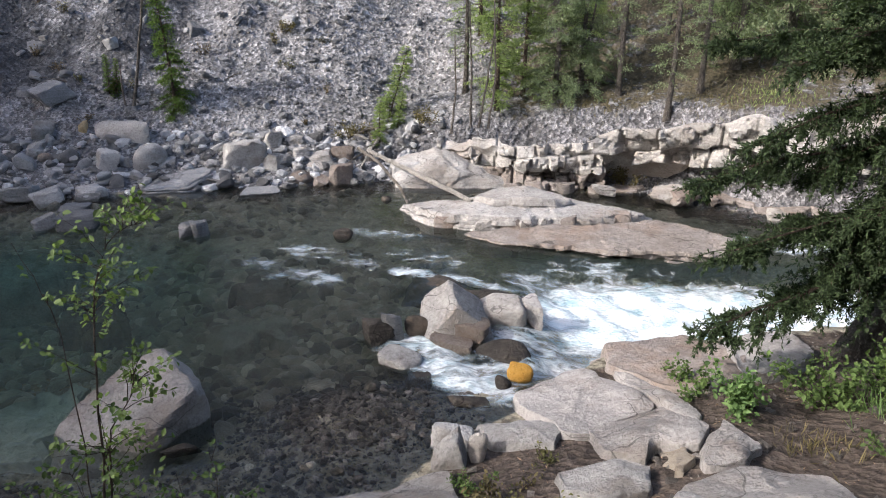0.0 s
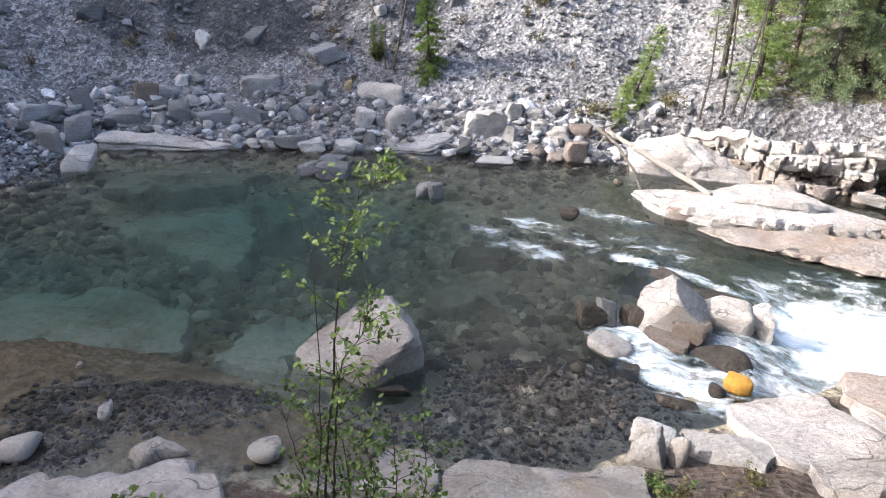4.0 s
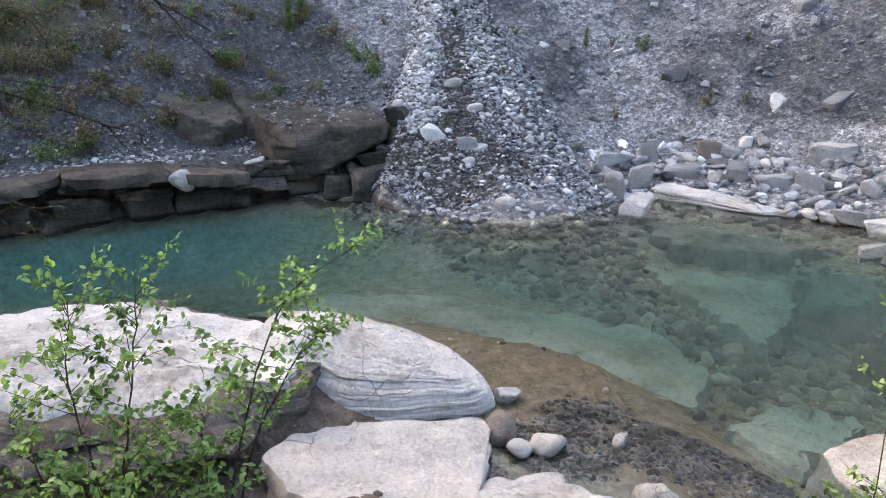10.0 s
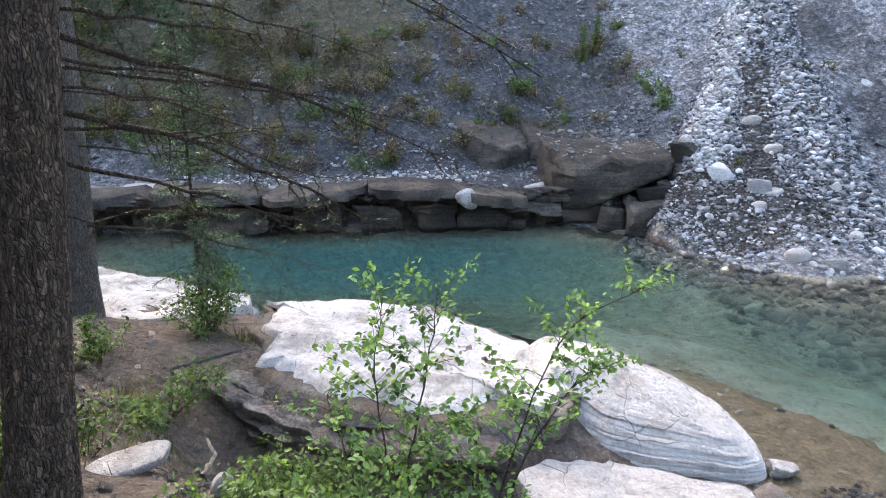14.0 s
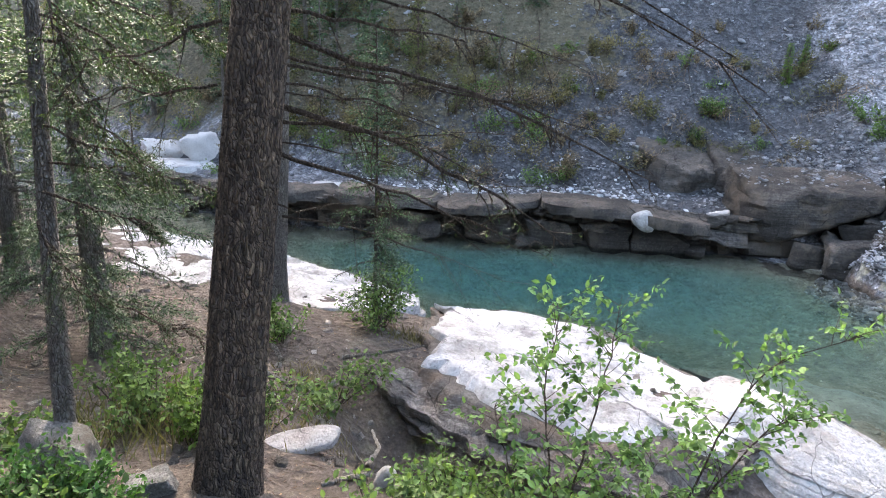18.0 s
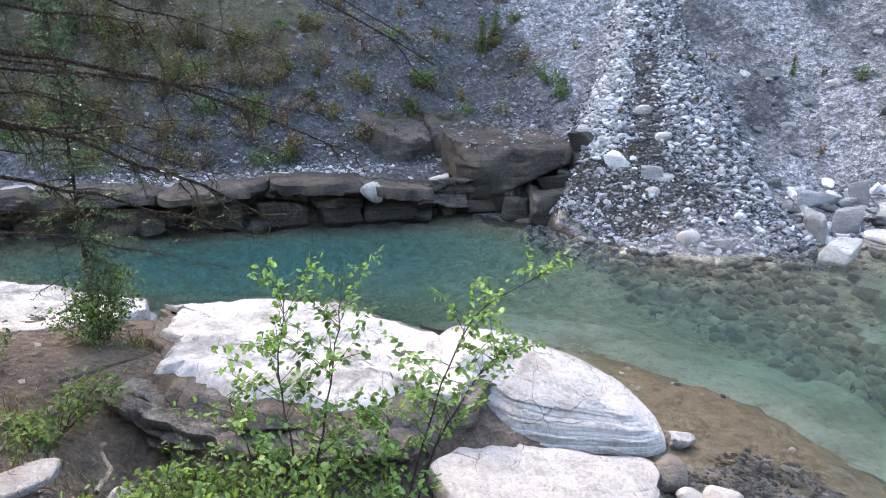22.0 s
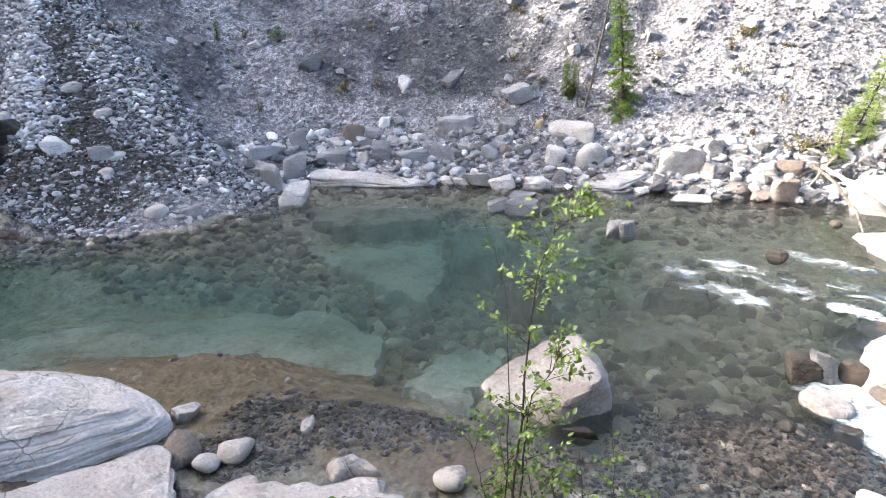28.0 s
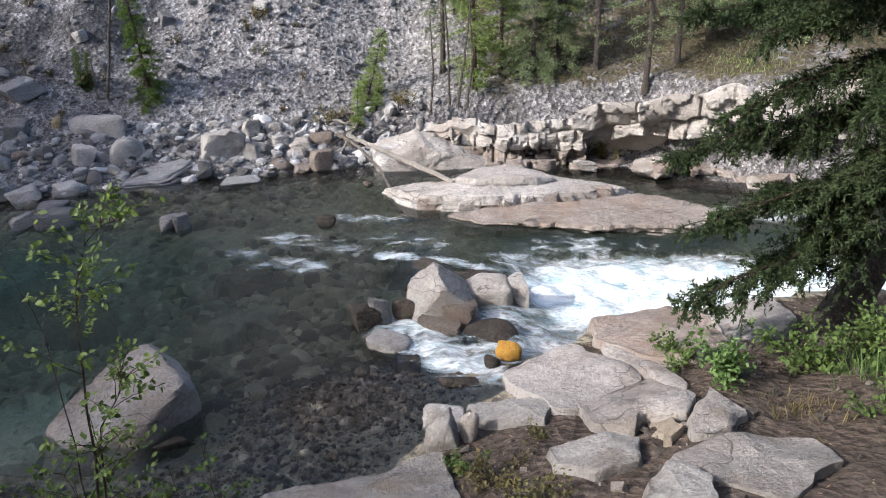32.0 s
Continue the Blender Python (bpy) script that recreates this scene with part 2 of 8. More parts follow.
def rock_material(name, dark, mid, light, per="object", scale=2.0, layered=0.0, stain=None, spread=0.5, wet=False, cracked=0.0):
    """Stone: mottled at two scales, with cracks, lichen-like stains, bedding where layered, and each piece a little different."""
    n = Nodes(name)
    n.world_place()
    big, fine = n.noise(scale, 5), n.noise(scale * 14, 6, 0.65)
    colour = n.ramp(n.maths("MULTIPLY_ADD", fine, 0.55, n.maths("MULTIPLY", big, 0.5)), [(0.3, dark), (0.52, mid), (0.75, light)])
    if layered:
        bands = n.noise(scale * 2.2, 4, 0.6, (0.35, 0.35, 9.0))
        colour = n.mix(n.ramp(bands, [(0.42, (0, 0, 0)), (0.6, (layered,) * 3)]), colour, dark)
    if stain:
        patch = n.ramp(n.noise(scale * 0.7, 5, 0.7), [(0.49, (0, 0, 0)), (0.64, (0.8, 0.8, 0.8))])
        colour = n.mix(patch, colour, stain)
    rnd = n.add("ShaderNodeObjectInfo").outputs["Random"] if per == "object" else n.geo("Random Per Island")
    tone = n.ramp(rnd, [(0.0, (1 - spread,) * 3), (0.5, (1, 0.99, 0.97)), (0.86, (1 + spread * 0.6,) * 3), (1.0, (1 + spread * (1.7 if per == "island" else 0.7),) * 3)])
    colour = n.mix(1.0, colour, tone, "MULTIPLY")
    relief = n.maths("ADD", n.maths("MULTIPLY", fine, 0.5), n.maths("MULTIPLY", n.noise(scale * 4, 6, 0.7), 0.8))
    if cracked:
        # joints: thin wandering lines
        bend = n.add("ShaderNodeVectorMath", operation="MULTIPLY_ADD")
        wob = n.add("ShaderNodeTexNoise")
        wob.inputs["Scale"].default_value = 1.6
        n.link(n.where, wob.inputs["Vector"]), n.link(wob.outputs["Color"], bend.inputs[0]), n.link(n.where, bend.inputs[2])
        bend.inputs[1].default_value = (0.7, 0.7, 0.5)
        cell = n.add("ShaderNodeTexVoronoi", feature="DISTANCE_TO_EDGE")
        cell.inputs["Scale"].default_value = cracked
        squash = n.add("ShaderNodeMapping")
        squash.inputs["Scale"].default_value = (0.35, 1.6, 2.6)
        n.link(bend.outputs[0], squash.inputs[0]), n.link(squash.outputs[0], cell.inputs["Vector"])
        broken = n.maths("MULTIPLY_ADD", n.noise(1.1, 5), 0.085, -0.040)
        line = n.maths("LESS_THAN", cell.outputs["Distance"], broken)
        colour = n.mix(n.maths("MULTIPLY", line, 0.6), colour, tuple(v * 0.35 for v in dark))
        relief = n.maths("SUBTRACT", relief, n.maths("MULTIPLY", line, 0.8))
        rusty = n.ramp(n.noise(0.9, 6, 0.75), [(0.56, (0, 0, 0)), (0.68, (0.3, 0.3, 0.3))])
        colour = n.mix(rusty, colour, (0.27, 0.205, 0.15))
    pits = n.ramp(n.noise(scale * 9, 5, 0.8), [(0.32, (0.45, 0.45, 0.45)), (0.45, (1, 1, 1))])
    colour = n.mix(0.75, colour, pits, "MULTIPLY")
    n.bump(n.maths("ADD", relief, n.maths("MULTIPLY", n.noise(scale * 30, 4, 0.7), 0.35)), 1.0, 0.09)
    return n.finish(colour, 0.35 if wet else 0.88, 0.5 if wet else 0.25)


MAT = {}
MAT["pale_rock"] = rock_material("pale_rock", (0.26, 0.255, 0.245), (0.47, 0.46, 0.448), (0.63, 0.62, 0.605), scale=1.4, spread=0.12, stain=(0.20, 0.185, 0.168), cracked=1.1)
MAT["layer_rock"] = rock_material("layer_rock", (0.22, 0.212, 0.203), (0.48, 0.472, 0.46), (0.64, 0.632, 0.62), scale=1.3, spread=0.12, layered=0.1, stain=(0.36, 0.32, 0.28), cracked=0.8)
MAT["low_rock"] = rock_material("low_rock", (0.21, 0.20, 0.192), (0.37, 0.356, 0.344), (0.52, 0.508, 0.496), scale=1.6, spread=0.2, stain=(0.25, 0.222, 0.198), cracked=0.9)
MAT["boulder"] = rock_material("boulder", (0.22, 0.218, 0.215), (0.43, 0.427, 0.42), (0.60, 0.595, 0.586), scale=1.8, spread=0.35, stain=(0.24, 0.22, 0.20))
MAT["slate"] = rock_material("slate", (0.13, 0.134, 0.14), (0.25, 0.255, 0.264), (0.38, 0.386, 0.396), scale=2.0, spread=0.4, layered=0.3)
MAT["brown_rock"] = rock_material("brown_rock", (0.10, 0.082, 0.07), (0.20, 0.172, 0.152), (0.32, 0.29, 0.265), scale=1.8, spread=0.3, stain=(0.20, 0.15, 0.12))
# dark ledge stone, lowered further to take in shade from trees and overhangs
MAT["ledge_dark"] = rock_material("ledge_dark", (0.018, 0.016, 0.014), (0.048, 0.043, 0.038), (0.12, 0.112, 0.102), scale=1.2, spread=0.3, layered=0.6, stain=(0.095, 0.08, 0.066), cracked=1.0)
MAT["ledge_pale"] = rock_material("ledge_pale", (0.18, 0.17, 0.158), (0.44, 0.428, 0.41), (0.64, 0.63, 0.61), scale=1.3, spread=0.2, layered=0.25, stain=(0.33, 0.30, 0.27), cracked=1.3)
MAT["ledge_pink"] = rock_material("ledge_pink", (0.15, 0.128, 0.113), (0.32, 0.288, 0.266), (0.48, 0.452, 0.43), scale=1.3, spread=0.2, layered=0.3, stain=(0.26, 0.20, 0.165), cracked=1.1)
# brown ledge stone, made darker to hold the shade under the ledge
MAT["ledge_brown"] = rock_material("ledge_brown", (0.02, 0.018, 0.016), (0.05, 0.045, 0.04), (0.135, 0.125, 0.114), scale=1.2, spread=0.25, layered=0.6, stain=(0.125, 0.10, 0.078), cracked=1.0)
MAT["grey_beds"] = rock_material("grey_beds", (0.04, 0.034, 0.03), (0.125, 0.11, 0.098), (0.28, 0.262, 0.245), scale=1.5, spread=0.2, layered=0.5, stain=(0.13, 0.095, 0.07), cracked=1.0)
# bright tan tone that paints a patch of sun on the bank
MAT["tan_slab"] = rock_material("tan_slab", (0.30, 0.25, 0.19), (0.46, 0.40, 0.32), (0.58, 0.53, 0.45), scale=2.5, spread=0.1)
MAT["bed_slab"] = rock_material("bed_slab", (0.12, 0.116, 0.096), (0.27, 0.26, 0.225), (0.40, 0.39, 0.35), scale=2.2, spread=0.2, stain=(0.13, 0.115, 0.08))
MAT["silt_slab"] = rock_material("silt_slab", (0.20, 0.21, 0.18), (0.35, 0.365, 0.32), (0.46, 0.475, 0.43), scale=0.9, spread=0.1, stain=(0.19, 0.18, 0.14))
MAT["lichen_rock"] = rock_material("lichen_rock", (0.035, 0.034, 0.033), (0.18, 0.178, 0.175), (0.50, 0.49, 0.48), scale=4.5, spread=0.1, stain=(0.10, 0.085, 0.065))
MAT["dark_gravel"] = rock_material("dark_gravel", (0.022, 0.02, 0.018), (0.075, 0.068, 0.06), (0.22, 0.20, 0.178), per="island", scale=4.0, spread=0.9, wet=True)
MAT["wet_gravel"] = rock_material("wet_gravel", (0.045, 0.04, 0.036), (0.10, 0.09, 0.08), (0.21, 0.20, 0.185), per="island", scale=4.0, spread=0.8)
MAT["dirt_chip"] = rock_material("dirt_chip", (0.09, 0.08, 0.07), (0.20, 0.18, 0.16), (0.36, 0.335, 0.31), per="island", scale=5.0, spread=0.7)
MAT["tan_rock"] = rock_material("tan_rock", (0.20, 0.15, 0.08), (0.36, 0.28, 0.16), (0.48, 0.40, 0.26), scale=2.5, spread=0.1)
MAT["ochre"] = rock_material("ochre", (0.28, 0.13, 0.025), (0.50, 0.27, 0.05), (0.60, 0.36, 0.10), scale=2.5, spread=0.1)
MAT["white_stone"] = rock_material("white_stone", (0.33, 0.305, 0.285), (0.51, 0.485, 0.46), (0.66, 0.645, 0.62), scale=3.0, spread=0.15)
MAT["spotted_stone"] = rock_material("spotted_stone", (0.42, 0.41, 0.38), (0.62, 0.61, 0.57), (0.74, 0.73, 0.70), scale=5.0, spread=0.1, stain=(0.03, 0.03, 0.028))
MAT["scree"] = rock_material("scree", (0.14, 0.142, 0.148), (0.23, 0.234, 0.242), (0.34, 0.345, 0.355), per="island", scale=5.0, spread=0.35)
MAT["fan_stone"] = rock_material("fan_stone", (0.13, 0.135, 0.145), (0.29, 0.297, 0.315), (0.50, 0.505, 0.52), per="island", scale=4.0, spread=0.9)
MAT["white_cobble"] = rock_material("white_cobble", (0.28, 0.285, 0.295), (0.48, 0.485, 0.495), (0.66, 0.665, 0.67), per="island", scale=4.0, spread=0.5)
MAT["cobble"] = rock_material("cobble", (0.19, 0.194, 0.203), (0.385, 0.39, 0.40), (0.59, 0.595, 0.605), per="island", scale=5.0, spread=0.75)
MAT["bedstone"] = rock_material("bedstone", (0.075, 0.067, 0.05), (0.235, 0.212, 0.165), (0.50, 0.47, 0.39), per="island", scale=4.0, spread=0.85, wet=True)


def ground_material():
    n = Nodes("ground_mix")
    n.world_place()
    zone = n.attr("zone").outputs["Color"]
    sep = n.add("ShaderNodeSeparateColor")
    n.link(zone, sep.inputs[0])
    big, mid, fine = n.noise(0.6, 5), n.noise(4.0, 5, 0.65), n.noise(26.0, 5, 0.7)
    chips = n.noise(9.0, kind="cells")
    shale = n.ramp(n.maths("MULTIPLY_ADD", mid, 0.5, n.maths("MULTIPLY", fine, 0.5)), [(0.3, (0.085, 0.085, 0.089)), (0.5, (0.185, 0.185, 0.19)), (0.7, (0.30, 0.30, 0.304))])
    grey = n.add("ShaderNodeRGBToBW")
    n.link(chips.outputs["Color"], grey.inputs[0])
    shale = n.mix(0.55, shale, n.ramp(grey.outputs[0], [(0.2, (0.45, 0.45, 0.46)), (0.8, (1.6, 1.6, 1.62))]), "MULTIPLY")
    small = n.noise(24.0, kind="cells")
    grey2 = n.add("ShaderNodeRGBToBW")
    n.link(small.outputs["Color"], grey2.inputs[0])
    shale = n.mix(0.55, shale, n.ramp(grey2.outputs[0], [(0.2, (0.5, 0.5, 0.51)), (0.8, (1.6, 1.6, 1.62))]), "MULTIPLY")
    # lighter shale: sun on the slope's downstream part put into its colour
    sunlit_shale = n.mix(0.5, n.ramp(n.maths("MULTIPLY_ADD", mid, 0.5, n.maths("MULTIPLY", fine, 0.5)), [(0.32, (0.17, 0.167, 0.163)), (0.5, (0.41, 0.405, 0.395)), (0.68, (0.62, 0.615, 0.60))]), n.ramp(grey.outputs[0], [(0.2, (0.5, 0.5, 0.5)), (0.8, (1.5, 1.5, 1.5))]), "MULTIPLY")
    shale = n.mix(n.attr("pale").outputs["Fac"], shale, sunlit_shale)
    shale = n.mix(n.ramp(big, [(0.45, (0, 0, 0)), (0.65, (0.5, 0.5, 0.5))]), shale, (0.11, 0.107, 0.107))
    # dark soil tone; it also carries slope shade put into the ground's colour
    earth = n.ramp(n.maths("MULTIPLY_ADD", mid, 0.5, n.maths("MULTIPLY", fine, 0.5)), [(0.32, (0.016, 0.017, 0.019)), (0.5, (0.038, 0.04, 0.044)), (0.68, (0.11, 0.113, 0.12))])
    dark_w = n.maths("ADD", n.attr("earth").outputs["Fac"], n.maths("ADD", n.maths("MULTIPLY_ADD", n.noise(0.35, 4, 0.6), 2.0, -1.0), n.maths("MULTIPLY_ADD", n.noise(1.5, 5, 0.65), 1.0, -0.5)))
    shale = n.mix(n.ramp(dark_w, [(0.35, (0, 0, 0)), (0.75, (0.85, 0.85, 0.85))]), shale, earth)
    clods = n.ramp(n.maths("MULTIPLY_ADD", grey.outputs[0], 0.5, n.maths("MULTIPLY", grey2.outputs[0], 0.5)), [(0.28, (0.5, 0.5, 0.5)), (0.5, (0.95, 0.95, 0.95)), (0.72, (1.7, 1.7, 1.7))])
    shale = n.mix(0.4, shale, clods, "MULTIPLY")
    dirt = n.ramp(n.maths("MULTIPLY_ADD", mid, 0.5, n.maths("MULTIPLY", fine, 0.5)), [(0.3, (0.034, 0.027, 0.022)), (0.5, (0.10, 0.08, 0.066)), (0.72, (0.215, 0.178, 0.15))])
    bed = n.ramp(n.maths("MULTIPLY_ADD", mid, 0.6, n.maths("MULTIPLY", fine, 0.4)), [(0.3, (0.105, 0.094, 0.068)), (0.5, (0.28, 0.258, 0.20)), (0.7, (0.46, 0.435, 0.35))])
    moss = n.ramp(n.maths("MULTIPLY_ADD", mid, 0.5, n.maths("MULTIPLY", fine, 0.5)), [(0.3, (0.028, 0.025, 0.016)), (0.5, (0.085, 0.074, 0.048)), (0.7, (0.19, 0.17, 0.12))])
    sand = n.ramp(n.maths("MULTIPLY_ADD", mid, 0.6, n.maths("MULTIPLY", fine, 0.4)), [(0.3, (0.13, 0.10, 0.062)), (0.5, (0.235, 0.185, 0.12)), (0.7, (0.32, 0.265, 0.19))])
    bed = n.mix(n.ramp(n.maths("ADD", n.attr("sand").outputs["Fac"], n.maths("MULTIPLY_ADD", n.noise(1.2, 4), 1.2, -0.6)), [(0.3, (0, 0, 0)), (0.65, (1, 1, 1))]), bed, sand)
    edge = n.maths("ADD", n.maths("MULTIPLY_ADD", mid, 1.6, -0.8), n.maths("MULTIPLY_ADD", big, 1.6, -0.8))
    weights = [n.ramp(n.maths("ADD", sep.outputs[k], n.maths("MULTIPLY", edge, n.maths("MULTIPLY", sep.outputs[k], 2.2, clamp=True))), [(0.35, (0, 0, 0)), (0.65, (1, 1, 1))]) for k in range(3)]
    colour = n.mix(weights[0], shale, dirt)
    colour = n.mix(weights[2], colour, moss)
    colour = n.mix(weights[1], colour, bed)
    n.bump(n.maths("ADD", n.maths("MULTIPLY", fine, 0.5), n.maths("ADD", mid, n.maths("MULTIPLY", chips.outputs["Distance"], 0.8))), 1.0, 0.11)
    return n.finish(colour, 0.92, 0.2)


MAT["ground"] = ground_material()


def water_material():
    """Clear mountain water: the deeper it is the more its milky green-blue silt hides the bed; foam in the rapids."""
    n = Nodes("river_water")
    n.world_place()
    depth, foam = n.attr("depth").outputs["Fac"], n.attr("foam").outputs["Fac"]
    ripple = n.maths("ADD", n.noise(2.2, 3, 0.5, (1.0, 1.6, 1)), n.maths("MULTIPLY", n.noise(9.0, 3, 0.6), 0.25))
    bump = n.add("ShaderNodeBump")
    bump.inputs["Strength"].default_value, bump.inputs["Distance"].default_value = 0.38, 0.06
    n.link(ripple, bump.inputs["Height"])
    murk = n.add("ShaderNodeBsdfDiffuse")
    n.link(n.ramp(n.maths("DIVIDE", depth, 1.8), [(0.0, (0.06, 0.065, 0.05)), (0.25, (0.095, 0.12, 0.10)), (0.55, (0.07, 0.145, 0.132)), (1.0, (0.032, 0.112, 0.118))]), murk.inputs[0])
    clear = n.add("ShaderNodeBsdfTransparent")
    n.link(n.ramp(n.maths("DIVIDE", depth, 1.5), [(0.0, (0.95, 0.95, 0.92)), (0.3, (0.82, 0.88, 0.81)), (0.6, (0.46, 0.66, 0.60)), (1.0, (0.14, 0.42, 0.41))]), clear.inputs[0])
    hide = n.maths("SUBTRACT", 1.0, n.maths("POWER", 2.718, n.maths("MULTIPLY", depth, -0.28)), clamp=True)
    body = n.add("ShaderNodeMixShader")
    n.link(hide, body.inputs[0]), n.link(clear.outputs[0], body.inputs[1]), n.link(murk.outputs[0], body.inputs[2])
    gloss = n.add("ShaderNodeBsdfGlossy")
    gloss.inputs["Roughness"].default_value = 0.06
    n.link(bump.outputs[0], gloss.inputs["Normal"])
    fresnel = n.add("ShaderNodeFresnel")
    fresnel.inputs["IOR"].default_value = 1.33
    n.link(bump.outputs[0], fresnel.inputs["Normal"])
    surface = n.add("ShaderNodeMixShader")
    n.link(fresnel.outputs[0], surface.inputs[0]), n.link(body.outputs[0], surface.inputs[1]), n.link(gloss.outputs[0], surface.inputs[2])
    froth = n.add("ShaderNodeBsdfDiffuse")
    n.link(n.ramp(n.noise(2.6, 6, 0.65, (0.8, 1.3, 1)), [(0.33, (0.34, 0.49, 0.55)), (0.5, (0.66, 0.75, 0.79)), (0.66, (0.80, 0.84, 0.86))]), froth.inputs[0])
    fb = n.add("ShaderNodeBump")
    fb.inputs["Strength"].default_value, fb.inputs["Distance"].default_value = 0.9, 0.12
    n.link(n.noise(3.2, 5, 0.65, (0.8, 1.3, 1)), fb.inputs["Height"])
    n.link(fb.outputs[0], froth.inputs["Normal"])
    streak = n.maths("ADD", n.maths("MULTIPLY", n.noise(1.8, 7, 0.72, (0.8, 1.5, 1)), 0.6), n.maths("MULTIPLY", n.noise(6.0, 7, 0.75, (0.7, 1.8, 1)), 0.4))
    white = n.ramp(n.maths("MULTIPLY_ADD", foam, 0.85, n.maths("MULTIPLY_ADD", streak, 3.2, -1.75)), [(0.22, (0, 0, 0)), (0.55, (0.45, 0.45, 0.45)), (0.95, (0.97, 0.97, 0.97))])
    both = n.add("ShaderNodeMixShader")
    n.link(white, both.inputs[0]), n.link(surface.outputs[0], both.inputs[1]), n.link(froth.outputs[0], both.inputs[2])
    n.link(both.outputs[0], n.out.inputs["Surface"])
    return n.mat


MAT["water"] = water_material()


def bark_material(name, dark, mid, light):
    """Furrowed bark: long plates, each with its own tone, between dark fissures."""
    n = Nodes(name)
    ridges = n.noise(11.0, 7, 0.75, (2.4, 2.4, 0.5))
    fine = n.noise(34.0, 5, 0.75, (1.6, 1.6, 0.6))
    bend = n.add("ShaderNodeVectorMath", operation="MULTIPLY_ADD")
    wob = n.add("ShaderNodeTexNoise")
    wob.inputs["Scale"].default_value = 7.0
    n.link(n.where, wob.inputs["Vector"]), n.link(wob.outputs["Color"], bend.inputs[0]), n.link(n.where, bend.inputs[2])
    bend.inputs[1].default_value = (0.09, 0.09, 0.25)
    long_ = n.add("ShaderNodeMapping")
    long_.inputs["Scale"].default_value = (1.0, 1.0, 0.34)
    n.link(bend.outputs[0], long_.inputs[0])
    edge, cell = n.add("ShaderNodeTexVoronoi", feature="DISTANCE_TO_EDGE"), n.add("ShaderNodeTexVoronoi")
    for node in (edge, cell):
        node.inputs["Scale"].default_value = 44.0
        n.link(long_.outputs[0], node.inputs["Vector"])
    own = n.add("ShaderNodeRGBToBW")
    n.link(cell.outputs["Color"], own.inputs[0])
    tone = n.maths("ADD", n.maths("MULTIPLY", own.outputs[0], 0.14), n.maths("ADD", n.maths("MULTIPLY", ridges, 0.46), n.maths("MULTIPLY", fine, 0.40)))
    colour = n.ramp(tone, [(0.34, dark), (0.48, mid), (0.68, light)])
    gap = n.ramp(edge.outputs["Distance"], [(0.0, (1, 1, 1)), (0.2, (0, 0, 0))])
    colour = n.mix(n.maths("MULTIPLY", gap, n.maths("MULTIPLY", ridges, 0.8)), colour, tuple(v * 0.6 for v in dark))
    n.bump(n.maths("ADD", n.maths("SUBTRACT", ridges, gap), n.maths("MULTIPLY", fine, 0.5)), 1.0, 0.05)
    return n.finish(colour, 0.95, 0.15)


MAT["bark"] = bark_material("bark", (0.024, 0.019, 0.017), (0.095, 0.074, 0.062), (0.33, 0.25, 0.18))
MAT["bark_grey"] = bark_material("bark_grey", (0.06, 0.053, 0.047), (0.16, 0.143, 0.126), (0.31, 0.287, 0.262))
MAT["dead_wood"] = bark_material("dead_wood", (0.20, 0.17, 0.14), (0.38, 0.34, 0.29), (0.55, 0.51, 0.46))
MAT["pale_wood"] = bark_material("pale_wood", (0.48, 0.44, 0.38), (0.64, 0.60, 0.54), (0.74, 0.71, 0.66))
MAT["twig"] = bark_material("twig", (0.03, 0.022, 0.017), (0.07, 0.052, 0.04), (0.13, 0.105, 0.085))


def leaf_material(name, dark, light, through=0.35):
    n = Nodes(name)
    rnd = n.geo("Random Per Island")
    colour = n.ramp(rnd, [(0.0, dark), (0.7, light), (1.0, tuple(min(1, v * 1.25) for v in light))])
    n.link(colour, n.bsdf.inputs["Base Color"])
    n.bsdf.inputs["Roughness"].default_value, n.bsdf.inputs["Specular IOR Level"].default_value = 0.65, 0.2
    back = n.add("ShaderNodeBsdfTranslucent")
    n.link(n.mix(1.0, colour, (1.25, 1.35, 0.7), "MULTIPLY"), back.inputs[0])
    m = n.add("ShaderNodeMixShader")
    m.inputs[0].default_value = through
    n.link(n.bsdf.outputs[0], m.inputs[1]), n.link(back.outputs[0], m.inputs[2]), n.link(m.outputs[0], n.out.inputs[0])
    return n.mat


MAT["leaf"] = leaf_material("leaf", (0.045, 0.085, 0.03), (0.155, 0.25, 0.095), 0.45)
MAT["leaf_pale"] = leaf_material("leaf_pale", (0.045, 0.075, 0.027), (0.145, 0.205, 0.08), 0.42)
MAT["needle"] = leaf_material("needle", (0.012, 0.022, 0.01), (0.05, 0.076, 0.034), 0.2)
MAT["needle_mid"] = leaf_material("needle_mid", (0.022, 0.038, 0.022), (0.075, 0.112, 0.062), 0.2)
MAT["needle_green"] = leaf_material("needle_green", (0.04, 0.075, 0.015), (0.10, 0.16, 0.035), 0.3)
MAT["needle_light"] = leaf_material("needle_light", (0.085, 0.13, 0.045), (0.27, 0.35, 0.14), 0.4)
MAT["needle_grey"] = leaf_material("needle_grey", (0.075, 0.105, 0.062), (0.26, 0.32, 0.2), 0.4)
MAT["litter"] = leaf_material("litter", (0.05, 0.032, 0.022), (0.26, 0.18, 0.12), 0.1)
MAT["shrub"] = leaf_material("shrub", (0.035, 0.06, 0.02), (0.11, 0.17, 0.055), 0.35)
MAT["olive_brush"] = leaf_material("olive_brush", (0.032, 0.036, 0.016), (0.12, 0.118, 0.05), 0.25)
MAT["juniper"] = leaf_material("juniper", (0.02, 0.05, 0.012), (0.07, 0.15, 0.04), 0.3)
